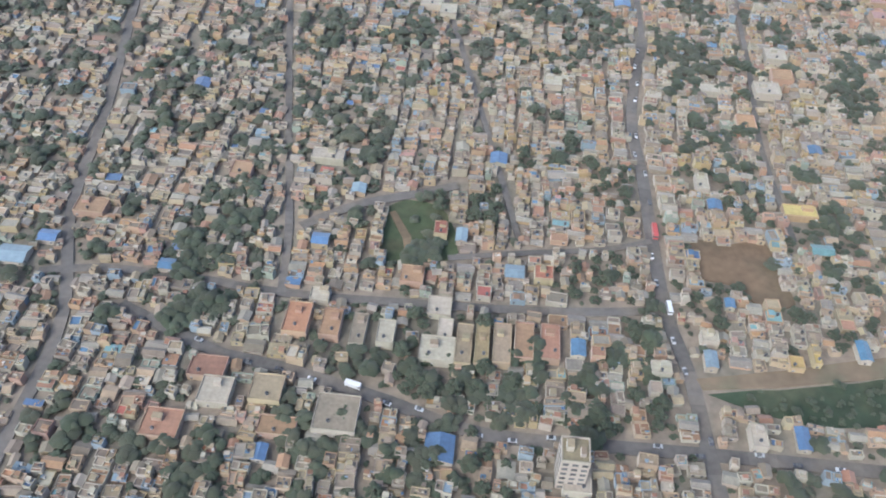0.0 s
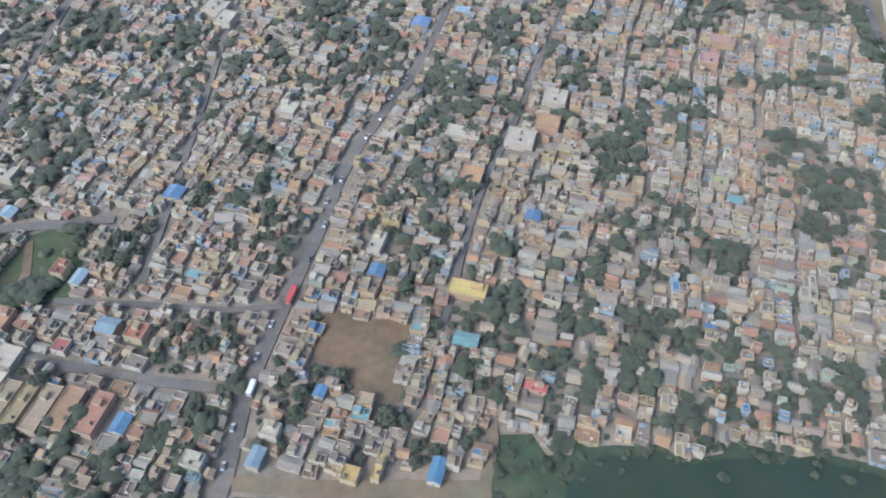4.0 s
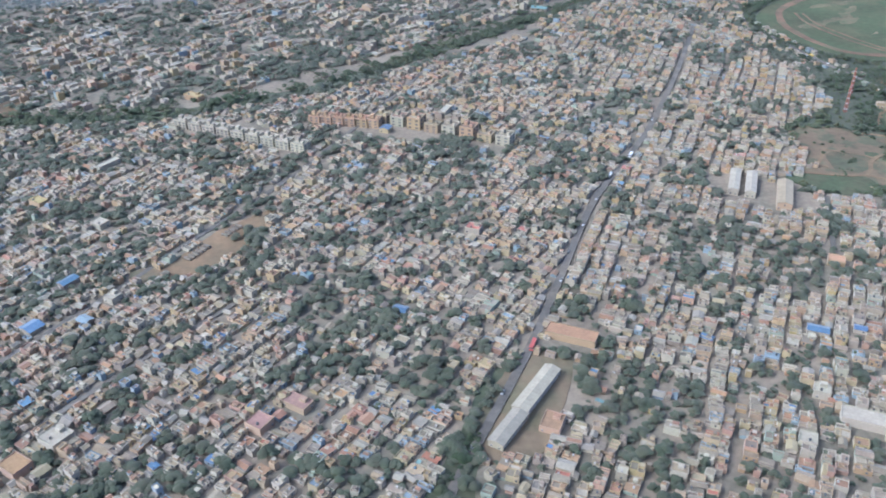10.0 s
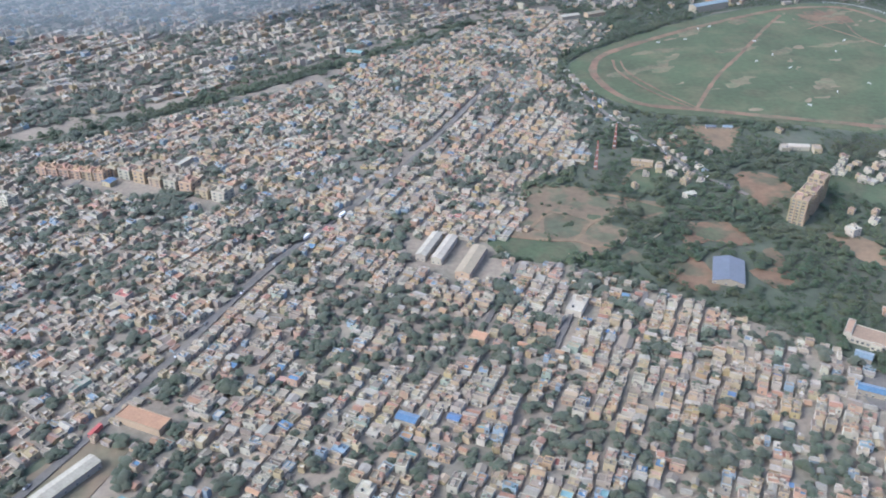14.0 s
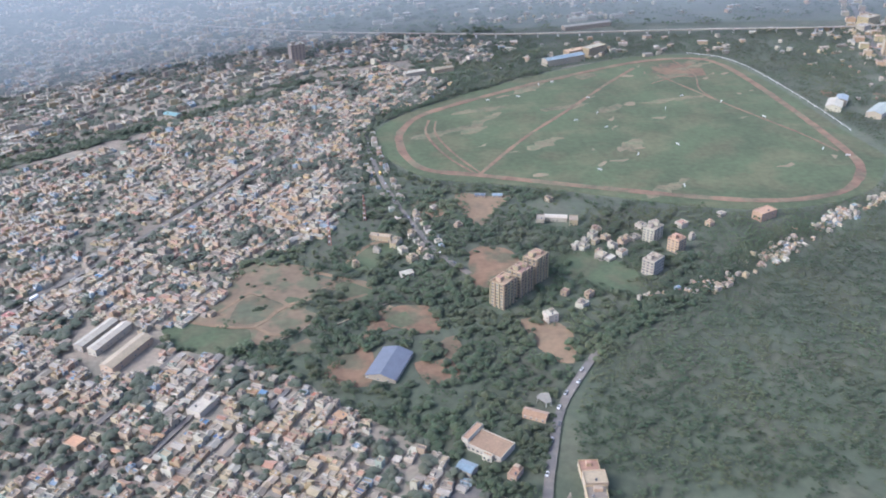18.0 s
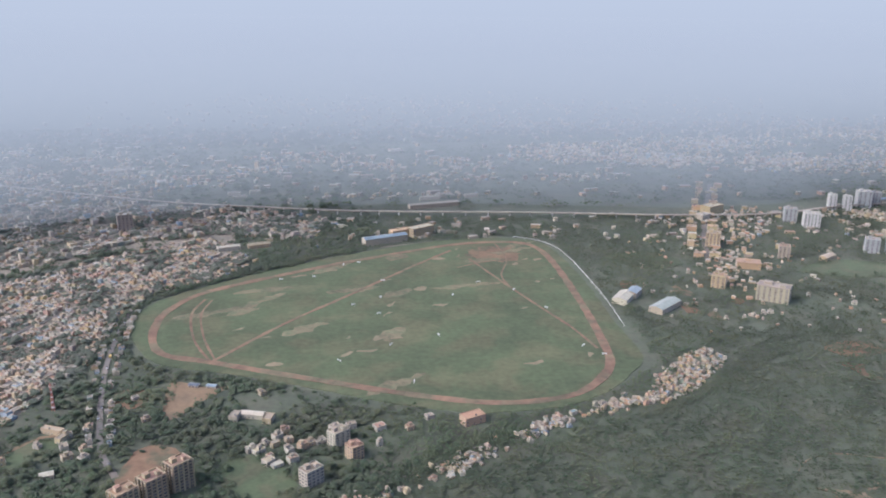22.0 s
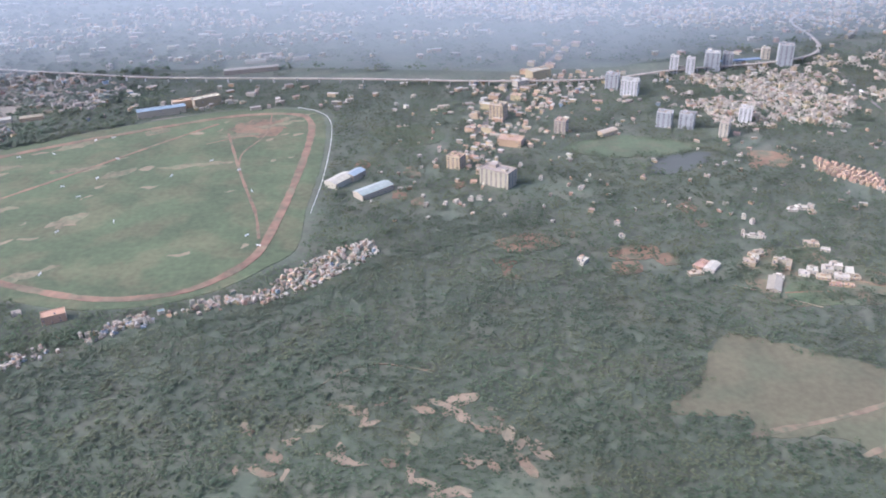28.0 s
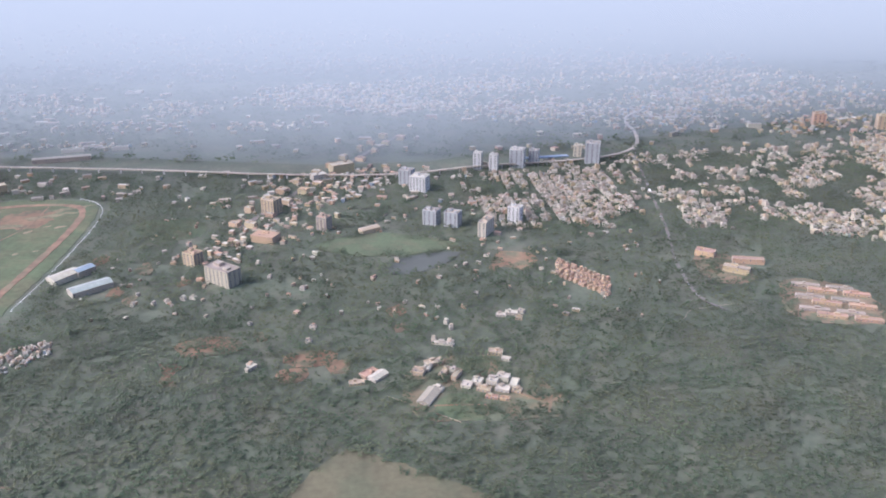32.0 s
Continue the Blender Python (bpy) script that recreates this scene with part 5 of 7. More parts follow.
for x, y, w, d, h, deg, roof, pitched, label, name in LOW:
    e = house(x, y, w, d, h, radians(deg), {"white": 1, "orange": 6, "cream": 0, "terra": 6}.get(roof, 2), roof, acc, pitched=pitched, panes=8, group="", name=name)
    e["label"], e["category"] = label, name.replace("_", " ")
    USED.append((x, y, 0.5 * math.hypot(w, d)))

for x, y in ((829.3, 362.2), (835.2, 364.7), (842.1, 367.3), (846.5, 368.6), (819.5, 361.3), (818.5, 372.9), (879.4, 341.2), (898.0, 377.7), (908.6, 336.8), (908.3, 324.1), (870.5, 408.7), (879.4, 391.4), (983.5, 370.1), (968.5, 340.7), (970.6, 335.1), (962.8, 324.2), (970.2, 322.5), (887, 304), (1003.7, 350.6), (824.4, 416.2), (838.7, 411.0)):
    house(x, y, 1.4 + 1.8 * acc.random(), 1.2 + 1.2 * acc.random(), 1.1 + 0.7 * acc.random(), radians(-30 + 20 * acc.normal()), 1, ("white", "cream", "white", "orange")[acc.integers(4)], acc, panes=3, group="small houses in the woods", name="villa")["label"] = "small pale house half hidden in the woods"
    USED.append((x, y, 2.2))

school = new("school_building")
school.matrix_world = pose(541.9, 140.6, 0, 0, 0, -41)
tagged(school, "school with a wide red-brown flat roof and pale parapets", "school")
pane = Soup()
add_pane(pane, 0, 0, 0, 0, 0, 0, 0.8, 0.7)
pane = pane.mesh("window")
for u, v, w, d, h in ((0, 0, 10.8, 7.4, 2.0), (-6.5, 0.9, 2.1, 7.8, 2.7), (1.8, -4.3, 3.0, 1.2, 2.3)):
    s = Soup()
    s.box(u, v, 0, w, d, h, 0, WALLS[1])
    wing_wall = part("wing", s, school)
    s = Soup()
    s.box(u, v, h, w - 0.35, d - 0.35, 0.08, 0, ROOFS["terra"])
    part("roof", s, wing_wall, "flat red-brown roof")
    s = Soup()
    for q in (-1, 1):
        s.box(u + q * (w / 2 - 0.09), v, h, 0.18, d, 0.3, 0, WALLS[1])
        s.box(u, v + q * (d / 2 - 0.09), h, w - 0.37, 0.18, 0.3, 0, WALLS[1])
    part("parapet", s, wing_wall, "pale parapet")
    for k in range(int(w / 1.4)):
        part("window", pane, wing_wall).location = (u - w / 2 + 0.7 + k * 1.4, v - d / 2 - 0.03, 1.1)
USED.append((541.0, 141.0, 6.0))

# fan-shaped canopy by the highway
e = new("canopy")
e.matrix_world = pose(560.6, 157.9, 0, 0, 0, 20)
tagged(e, "pale fan-shaped canopy roof on posts beside the highway", "canopy")
s = Soup()
arc = [(-2.2 + 4.4 * k / 8, 1.6 + 0.9 * math.sin(math.pi * k / 8)) for k in range(9)]
s.add([(u, v, 2.0) for u, v in arc] + [(0.45 * u, -2.0, 1.7) for u, v in arc] + [(u, v, 2.12) for u, v in arc] + [(0.45 * u, -2.0, 1.82) for u, v in arc],
      [(18 + k, 27 + k, 28 + k, 19 + k) for k in range(8)] + [(k, k + 1, 10 + k, 9 + k) for k in range(8)] + [(k, 18 + k, 19 + k, k + 1) for k in range(8)] + [(9 + k, 10 + k, 28 + k, 27 + k) for k in range(8)], ROOFS["tin"])
part("roof", s, e)
for u, v in ((-1.8, 1.5), (1.8, 1.5), (-0.8, -1.8), (0.8, -1.8)):
    s = Soup()
    s.box(u, v, 0, 0.16, 0.16, 1.75, 0, CONCRETE)
    part("post", s, e)
USED.append((560.6, 157.9, 2.6))

# ---- rows of houses over the town ----
used = np.array(USED)


def clear_of(pts, margin, roads=True, fields=()):
    ok = np.ones(len(pts), bool)
    for poly in fields:
        ok &= ~inside(pts, poly)
    if roads:
        for line, width in ROADS.values():
            ok &= off_line(pts, line) > width / 2 + margin
    for x, y, rad in used:
        ok &= np.hypot(pts[:, 0] - x, pts[:, 1] - y) > rad + margin * 0.8
    return ok


def rows(poly, deg, wide, deep, lane, gap_every, seed):
    """House plots in crooked rows along lanes that run at deg: x, y, width, depth."""
    r = np.random.default_rng(seed)
    c, s = math.cos(radians(deg)), math.sin(radians(deg))
    P = np.array(poly)
    u, v = P @ (c, s), P @ (-s, c)
    out, vv, k = [], v.min(), 0
    while vv < v.max():
        dd = deep[0] + r.random() * (deep[1] - deep[0])
        uu = u.min() + r.random() * 6
        run = gap_every * (0.5 + 0.9 * r.random())
        while uu < u.max():
            ww = wide[0] + r.random() ** 1.5 * (wide[1] - wide[0])
            d2 = dd * (0.75 + 0.35 * r.random())
            uc, vc = uu + ww / 2, vv + dd / 2 + (r.random() - 0.5) * 0.7 + 2.2 * noise.noise((uu / 38, vv / 60, seed))
            out.append((c * uc - s * vc, s * uc + c * vc, ww, d2))
            uu += ww + (0.05 if r.random() < 0.6 else 0.6 * r.random() + 0.3)
            run -= ww
            if run < 0:
                uu += 1.2 + 1.2 * r.random()
                run = gap_every * (0.5 + 0.9 * r.random())
        k += 1
        vv += dd + (0.2 if k % 2 else lane * (2.2 if r.random() < 0.25 else 0.75 + 0.4 * r.random()))
    out = np.array(out)
    return out[inside(out[:, :2], poly)]


CLUMPS = [(35.6, 129.5, 26, 7), (27.7, 116.1, 16, 5), (75.4, 68.7, 10, 3), (68.3, 62.6, 18, 5), (77.2, 104.4, 10, 3), (61.1, 78.8, 8, 4), (104.4, 62.0, 8, 3), (90.4, 59.8, 6, 2.5), (149.6, 51.3, 6, 2.5), (29.9, 82.5, 14, 5), (39.1, 71.5, 8, 3), (12.9, 85.4, 10, 4), (51.7, 145.0, 16, 5), (44.6, 144.0, 8, 4), (108.1, 161.9, 8, 3), (81.9, 163.8, 8, 4), (184.8, 137.0, 6, 3), (121.4, 113.0, 4, 2), (157.7, 88.9, 5, 2.5), (160.7, 60.5, 4, 2)]
CLUMPS_TWO = [(189.6, 183.8, 30, 9), (203.8, 194.0, 16, 6), (250.0, 202.6, 18, 5), (164.6, 172.5, 20, 8), (327.2, 259.2, 24, 9), (184.8, 125.8, 14, 5), (221.0, 98.6, 10, 3), (229.1, 95.6, 8, 3), (161.7, 100.2, 16, 6), (193.9, 116.5, 8, 4), (206.4, 85.3, 10, 4), (172.8, 95.2, 8, 4), (149.0, 221.5, 20, 9), (299.3, 97.2, 16, 5), (287.3, 75.8, 18, 5), (210.9, 153.4, 8, 4), (263.3, 97.1, 8, 3), (229.0, 88.5, 6, 3), (243.0, 99.8, 6, 3), (267.6, 367.3, 40, 14), (284.9, 300.9, 20, 8)]
CLUMPS_THREE = [(231.8, 258.4, 24, 10), (281.0, 235.3, 16, 7), (289.2, 147.8, 10, 4), (206.8, 142.2, 14, 6), (153.9, 239.0, 16, 8), (405.6, 218.4, 22, 7), (459.5, 284.7, 14, 8), (381.4, 239.9, 16, 6), (433.6, 242.0, 8, 5), (439.5, 176.3, 14, 4), (450.3, 164.0, 16, 4), (321.1, 264.3, 18, 6), (285.1, 152.8, 10, 4), (352.4, 231.6, 12, 6), (278.7, 381.5, 30, 14), (390.3, 153.3, 8, 3), (357.2, 145.0, 8, 3), (479.4, 147.8, 12, 4), (466.6, 181.3, 14, 4), (478.6, 163.0, 12, 4), (440.5, 183.5, 12, 4)]
TREES = []      # x, y, crown radius
near_left = 200
cells, built = {}, []
for poly, deg, wide, deep, lane, gap, seed, thr, tall in (
        (TOWN_WEST, 49.5, (1.4, 3.1), (2.5, 4.2), 1.25, 24, 1, 0.08, 0.52),
        (TOWN_EAST, 59.0, (1.4, 3.0), (2.4, 4.0), 1.3, 24, 2, 0.10, 0.58),
        (TOWN_NORTH, 38.0, (2.2, 5.0), (3.0, 5.4), 2.0, 30, 3, 0.08, 0.85),
        (COLONY, 97.0, (1.8, 3.4), (2.2, 3.8), 2.0, 22, 4, 0.0, 0.9)):
    plots = rows(poly, deg, wide, deep, lane, gap, seed)
    xy = plots[:, :2]
    ok = clear_of(xy, 1.2, True, OPEN + [STRIP]) & (off_line(xy, CANAL) > 6.5)
    green = patchy(xy, 24, seed * 3.1) * 0.75 + patchy(xy, 8, seed) * 0.6 - 0.05 * (xy[:, 0] < 150) * (xy[:, 1] < 150) + 0.07 * (xy[:, 0] < 330) * (xy[:, 1] > 140)
    for cx, cy, n, spread in (*CLUMPS, *CLUMPS_TWO, *CLUMPS_THREE):
        ok &= np.hypot(xy[:, 0] - cx, xy[:, 1] - cy) > 0.62 * spread
    r = np.random.default_rng(seed + 40)
    for (x, y, w, d), good, g in zip(plots, ok, green):
        if not good:
            continue
        if g > thr:
            if r.random() < 0.8:
                TREES.append((x + r.normal() * 0.6, y + r.normal() * 0.6, 1.1 + 1.5 * r.random() ** 2))
            continue
        lift = r.random()
        h = tall * (1.3 + 1.5 * lift + (1.6 * r.random() if lift > 0.75 else 0))
        a = radians(deg + r.normal() * 4)
        if poly is TOWN_WEST and 20 < x < 140 and 30 < y < 122 and near_left > 0 and y > 150 - 1.25 * x and r.random() < 0.8:
            near_left -= 1
            built.append((x, y, 0.27 * (w + d)))
            flat = r.random() > 0.12
            house(x, y, w, d, h if flat else h * 0.7, a, WALLMIX[r.integers(len(WALLMIX))], ROOFMIX[r.integers(len(ROOFMIX))] if flat else "tin", r, not flat, 2)
            continue
        if y > 560 and r.random() < 0.35:
            continue
        built.append((x, y, 0.27 * (w + d)))
        key = (int(x // 110), int(y // 110))
        joined_house(cells.setdefault(key, Soup()), x, y, w, d, h, a, r, y < 215, 0.5 if x > 145 and y < 85 and x + y < 290 else 0.16, poly is COLONY or (poly is TOWN_NORTH and r.random() < 0.55))
        if r.random() < 0.10:
            TREES.append((x + 2.2 * math.cos(a), y + 2.6 * math.sin(a), 0.8 + 0.9 * r.random()))
# lean-tos, huts and trees in the gaps between the houses
cellsize = 0.5
taken = np.zeros((1240, 1040), bool)
gx, gy = np.meshgrid(np.arange(1240) * cellsize - 40, np.arange(1040) * cellsize - 40, indexing="ij")
grid = np.c_[gx.ravel(), gy.ravel()]
free = (inside(grid, TOWN_WEST) | inside(grid, TOWN_EAST)) & (off_line(grid, CANAL) > 6)
for poly in OPEN + [STRIP]:
    free &= ~inside(grid, poly)
for line, width in ROADS.values():
    free &= off_line(grid, line) > width / 2 + 0.2
taken |= ~free.reshape(taken.shape)


def mark(x, y, rad):
    i0, i1, j0, j1 = (max(0, int((q + 40) / cellsize)) for q in (x - rad, x + rad + cellsize, y - rad, y + rad + cellsize))
    taken[i0:i1, j0:j1] = True


for x, y, rad in built + USED + [(x, y, 0.6 * q) for x, y, q in TREES]:
    mark(x, y, rad)
r = np.random.default_rng(99)
spots = np.concatenate([np.c_[r.uniform(-35, 240, 70000), r.uniform(0, 200, 70000)], np.c_[r.uniform(-35, 570, 70000), r.uniform(-35, 460, 70000)]])
for x, y in spots:
    i, j = int((x + 40) / cellsize), int((y + 40) / cellsize)
    if taken[max(0, i - 1):i + 2, max(0, j - 1):j + 2].any():
        continue
    if r.random() < 0.3:
        TREES.append((x, y, 0.6 + 0.8 * r.random() ** 2))
        mark(x, y, 0.7)
    else:
        w, d = 1.2 + 1.1 * r.random(), 1.3 + 1.4 * r.random()
        joined_house(cells.setdefault((int(x // 110), int(y // 110)), Soup()), x, y, w, d, 0.9 + 1.0 * r.random(), radians((49.5 if x < 270 else 59) + r.normal() * 6), r, False, 0.45)
        mark(x, y, 0.8)
for s in cells.values():
    tagged(new("house_block", s.mesh("house_block")), "closely packed plastered houses with flat roofs", "houses", "town quarters", "stuff")

# huts and villas outside the town
r = np.random.default_rng(77)
hut = Soup()
for x, y, w, d in rows(HAMLET, 40, (1.0, 1.9), (1.1, 1.9), 0.6, 12, 9):
    if r.random() < 0.22:
        continue
    x, y = x + 0.45 * r.normal(), y + 0.45 * r.normal()
    joined_house(hut, x, y, w, d, 0.7 + 0.6 * r.random(), radians(40 + r.normal() * 12), r, False, 0.5)
for k in range(470):
    t = k / 469
    x, y = 606.3 + 147.5 * t + r.normal() * 2.0, 207.9 + 72 * t + r.normal() * 2.5 - 5 * math.sin(t * 6.3)
    if r.random() < 0.55 - 0.45 * math.sin(t * 26):
        joined_house(hut, x, y, 1.0 + 1.9 * r.random() ** 3, 1.0 + 1.2 * r.random(), 0.8 + 1.0 * r.random() ** 2, radians(28 + r.normal() * 12), r, False, 0.35)
        USED.append((x, y, 1.1))
for p, q in zip(curve(ROADS["racecourse_road"][0], False, 4.0), curve(ROADS["racecourse_road"][0], False, 4.0)[1:]):
    d = (q - p).normalized()
    for side in (-1, 1):
        if r.random() < 0.7 and 255 < p.y < 395:
            off = side * (3.0 + 2.0 * r.random())
            x, y = p.x - d.y * off, p.y + d.x * off
            joined_house(hut, x, y, 1.6 + 1.6 * r.random(), 1.6 + 1.4 * r.random(), 0.9 + 0.9 * r.random(), math.atan2(d.y, d.x), r, False, 0.3)
            USED.append((x, y, 1.2))
tagged(new("roadside_houses", hut.mesh("roadside_houses")), "pale small houses and huts along the forest's edge", "houses", kind="stuff")
for k in range(5):      # attached houses with ochre walls along the highway
    x, y = 565.8 - 0.35 * k + 0.5 * (k % 2), 128.5 - 5.0 * k
    house(x, y, 5.2 + 0.6 * (k % 2), 4.8, 2.0 + 0.5 * ((k * 2) % 3), radians(-4), (4, 0, 4, 1, 4)[k], ("terra", "cream", "dark", "grey", "terra")[k], r, panes=4, group="houses along the highway")
    USED.append((x, y, 3.2))
villas = [(593.1, 250.7), (597.5, 255.0), (601.7, 259.2), (604.3, 262.9), (614.2, 254.3), (600.3, 241.6), (528.8, 250.1), (532.6, 256.1), (534.8, 249.2), (595.6, 249.8), (601.4, 253.4), (606.2, 256.2), (600.3, 245.2), (606.9, 248.7), (611.6, 251.4), (608.7, 242.4), (603.3, 239.9), (617.6, 255.2), (623.0, 263.5), (639.6, 251.0), (629.0, 265.3), (584.5, 208.4), (580.6, 216.9), (588.5, 214.2), (639.8, 263.0), (651.3, 262.1), (659.4, 270.2), (592.0, 295.7), (530.1, 270.6), (523.9, 265.8), (515.5, 259.0), (525.6, 256.8), (507.2, 248.3), (533.4, 289.9), (541.3, 294.9), (549.9, 276.7)]
for x, y in villas:
    house(x, y, 2.0 + 2.2 * r.random(), 1.8 + 1.8 * r.random(), 1.2 + 1.2 * r.random(), radians(35 + r.normal() * 12), 1 if r.random() < 0.5 else 0, ("white", "cream", "grey", "terra")[r.integers(4)], r, panes=4, group="villas by the racecourse", name="villa")
    USED.append((x, y, 1.8))
for k in range(60):     # small red-roofed cottages in close rows
    u, v = (k % 12) * 2.9 + r.normal() * 0.3, (k // 12) * 4.2 + r.normal() * 0.3
    x, y = 1029 + u * 0.67 - v * 0.15, 408 - u * 0.74 - v * 0.95
    house(x, y, 1.7, 2.5, 1.5, radians(-48), 6, "orange" if k % 3 else "terra", r, panes=1, group="row cottages", name="cottage")
    USED.append((x, y, 1.8))

for k in range(22):     # offices and flats along the boulevard
    t = k // 2 / 10
    side = 7 if k % 2 else -7
    x, y = 850.9 + 79 * t ** 1.15 + side * 0.93 + r.normal(), 465.4 + 192 * t - side * 0.35 + r.normal() * 2
    house(x, y, 4 + 3 * r.random(), 3.5 + 2.5 * r.random(), 2.2 + 1.6 * r.random(), radians(-22), 0 if k % 3 else 6, ("cream", "orange", "white", "terra")[r.integers(4)], r, panes=4, group="boulevard buildings", name="office")
    USED.append((x, y, 4.5))

# white and orange apartment rows beyond the town
for k in range(9):
    t = k / 8
    block(216.4 + 48.5 * t, 300.8 - 31.8 * t, 6.2, 5.2, 3.4, -33, 3, W1, ROOFS["white"], "white four-storey flats in a long row", bays=(3, 2), group="white flats")
for k in range(8):
    t = k / 7
    block(300 + 46.3 * t, 292.8 - 30.7 * t, 6, 6.5, 3.2 + 0.8 * (k % 3), -33, 3, (W0, W1, W6)[k % 3], ROOFS["terra" if k % 4 == 1 else "cream"], "orange-washed flats in a long row", bays=(2, 2), group="orange flats")
for k in range(6):
    t = k / 5
    block(271.7 + 24.2 * t, 295.8 - 8.1 * t, 5, 5, 3.6, -25, 3, W6, ROOFS["orange"], "orange-washed flats behind the white row", bays=(2, 2), group="orange flats")

# far city: quarters of small houses between woods, thinning towards the haze
far = Soup()
r = np.random.default_rng(8)
FARM = [ROOFS[k] for k in ("cream", "white", "grey", "cream", "terra", "tin", "dark", "grey")]
QUARTERS = [    # x, y, half width, half depth, houses
    (860, 815, 70, 45, 520), (930, 770, 50, 30, 300), (1060, 750, 70, 40, 420), (1000, 850, 90, 50, 420), (1160, 720, 60, 40, 260), (1225, 790, 80, 50, 380), (1160, 960, 150, 70, 420), (900, 980, 120, 60, 260),
    (545, 745, 40, 18, 60), (635, 752, 40, 20, 70), (590, 800, 60, 30, 80), (700, 700, 60, 22, 80), (475, 700, 60, 30, 130), (730, 765, 40, 30, 90), (660, 640, 60, 12, 40), (380, 760, 90, 60, 260), (240, 820, 120, 60, 240),
    (838, 700, 40, 14, 40), (420, 930, 160, 60, 200), (680, 960, 120, 60, 160), (1350, 800, 90, 70, 300), (1250, 900, 90, 60, 240), (760, 1150, 400, 150, 500), (100, 680, 120, 60, 260), (1300, 690, 60, 40, 160),
]
for cx, cy, sx, sy, n in QUARTERS:
    turn = radians(20 + 40 * r.random())
    for k in range(n):
        u, v = r.normal(), r.normal()
        if u * u + v * v > 5:
            continue
        x, y = cx + u * sx * 0.6, cy + v * sy * 0.6
        if inside(np.array([[x, y]]), COLONY)[0] or inside(np.array([[x, y]]), TOWN_NORTH)[0] or y < 606:
            continue
        b = r.random()
        w, d, h = 2.0 + 2.6 * r.random() ** 2, 1.8 + 2.0 * r.random(), 1.2 + 1.6 * r.random() + (5 * r.random() if b < 0.04 else 0)
        a, wall = turn + r.normal() * 0.15, WALLS[WALLMIX[r.integers(len(WALLMIX))]]
        far.box(x, y, 0, w, d, h, a, wall, FARM[r.integers(8)])
        if b > 0.7:
            far.box(x + 0.2 * w, y + 0.1 * d, h - 0.05, 0.35 * w, 0.4 * d, 0.8, a, wall, FARM[r.integers(4)])
        USED.append((x, y, 1.6))
for x, y, w, d in ((417, 745, 26, 8), (444, 733, 14, 6), (532, 649, 10, 4), (538, 637, 10, 4), (548, 654, 9, 4), (482, 611, 12, 6), (669, 826, 14, 8), (700, 635, 14, 3), (722, 632, 12, 3), (688, 626, 16, 3)):
    far.box(x, y, 0, w, d, 2.6, radians(14), W1, ROOFS["white"])
    far.box(x, y, 2.55, w * 0.9, d * 0.3, 0.8, radians(14), W1, ROOFS["tin"])
    USED.append((x, y, 0.5 * w))
for k in range(300):     # lone halls and sheds in the woods beyond the railway
    x, y = r.uniform(200, 1350), 620 + 420 * r.random() ** 1.3
    if inside(np.array([[x, y]]), COLONY)[0] or inside(np.array([[x, y]]), TOWN_NORTH)[0]:
        continue
    far.box(x, y, 0, 3 + 9 * r.random() ** 2.5, 2.5 + 2.5 * r.random(), 1.6 + 2.2 * r.random(), radians(15 + r.normal() * 15), WALLS[(0, 1, 2, 6)[r.integers(4)]], FARM[r.integers(8)])
    USED.append((x, y, 2.0))
for k in range(420):
    x, y = r.uniform(500, 1110), r.uniform(500, 640)
    if not inside(np.array([[x, y]]), NORTHWOODS)[0] or inside(np.array([[x, y]]), RACE)[0] or inside(np.array([[x, y]]), COLONY)[0]:
        continue
    far.box(x, y, 0, 2 + 6 * r.random() ** 3, 1.6 + 2.2 * r.random(), 1.2 + 1.5 * r.random(), radians(20 + r.normal() * 20), WALLS[WALLMIX[r.integers(len(WALLMIX))]], FARM[r.integers(8)])
    USED.append((x, y, 1.0))
for k in range(210):
    x, y = r.uniform(790, 1080), r.uniform(345, 500)
    if not inside(np.array([[x, y]]), NORTHWOODS)[0] or any(inside(np.array([[x, y]]), q)[0] for q in (GREYLAKE, PARKLAND, REDFIELD)):
        continue
    far.box(x, y, 0, 1.1 + 2.8 * r.random() ** 3, 1.0 + 1.3 * r.random(), 1.0 + 0.8 * r.random(), radians(-25 + r.normal() * 20), WALLS[(0, 1, 2, 6)[r.integers(4)]], ROOFS[("cream", "terra", "grey", "orange", "white")[r.integers(5)]])
    USED.append((x, y, 0.6))
for k in range(230):     # offices, flats and shops thick about the boulevard
    t = r.random()
    x, y = 842 + 78 * t + r.normal() * (9 + 12 * t), 415 + 165 * t + r.normal() * 9
    if any(inside(np.array([[x, y]]), q)[0] for q in (GREYLAKE, PARKLAND, REDFIELD, RACE)) or off_line(np.array([[x, y]]), ROADS["boulevard"][0])[0] < 3.5 or any(math.hypot(x - u, y - v) < q + 1.5 for u, v, q in USED):
        continue
    far.box(x, y, 0, 1.6 + 3.4 * r.random() ** 2, 1.5 + 1.8 * r.random(), 1.3 + 1.9 * r.random() ** 2, radians(-24 + r.normal() * 8), WALLS[(0, 1, 6, 2)[r.integers(4)]], ROOFS[("cream", "white", "orange", "grey", "terra", "white")[r.integers(6)]])
    USED.append((x, y, 1.8))
tagged(new("far_buildings", far.mesh("far_buildings")), "pale far buildings thinning out towards the haze", "houses", kind="stuff")

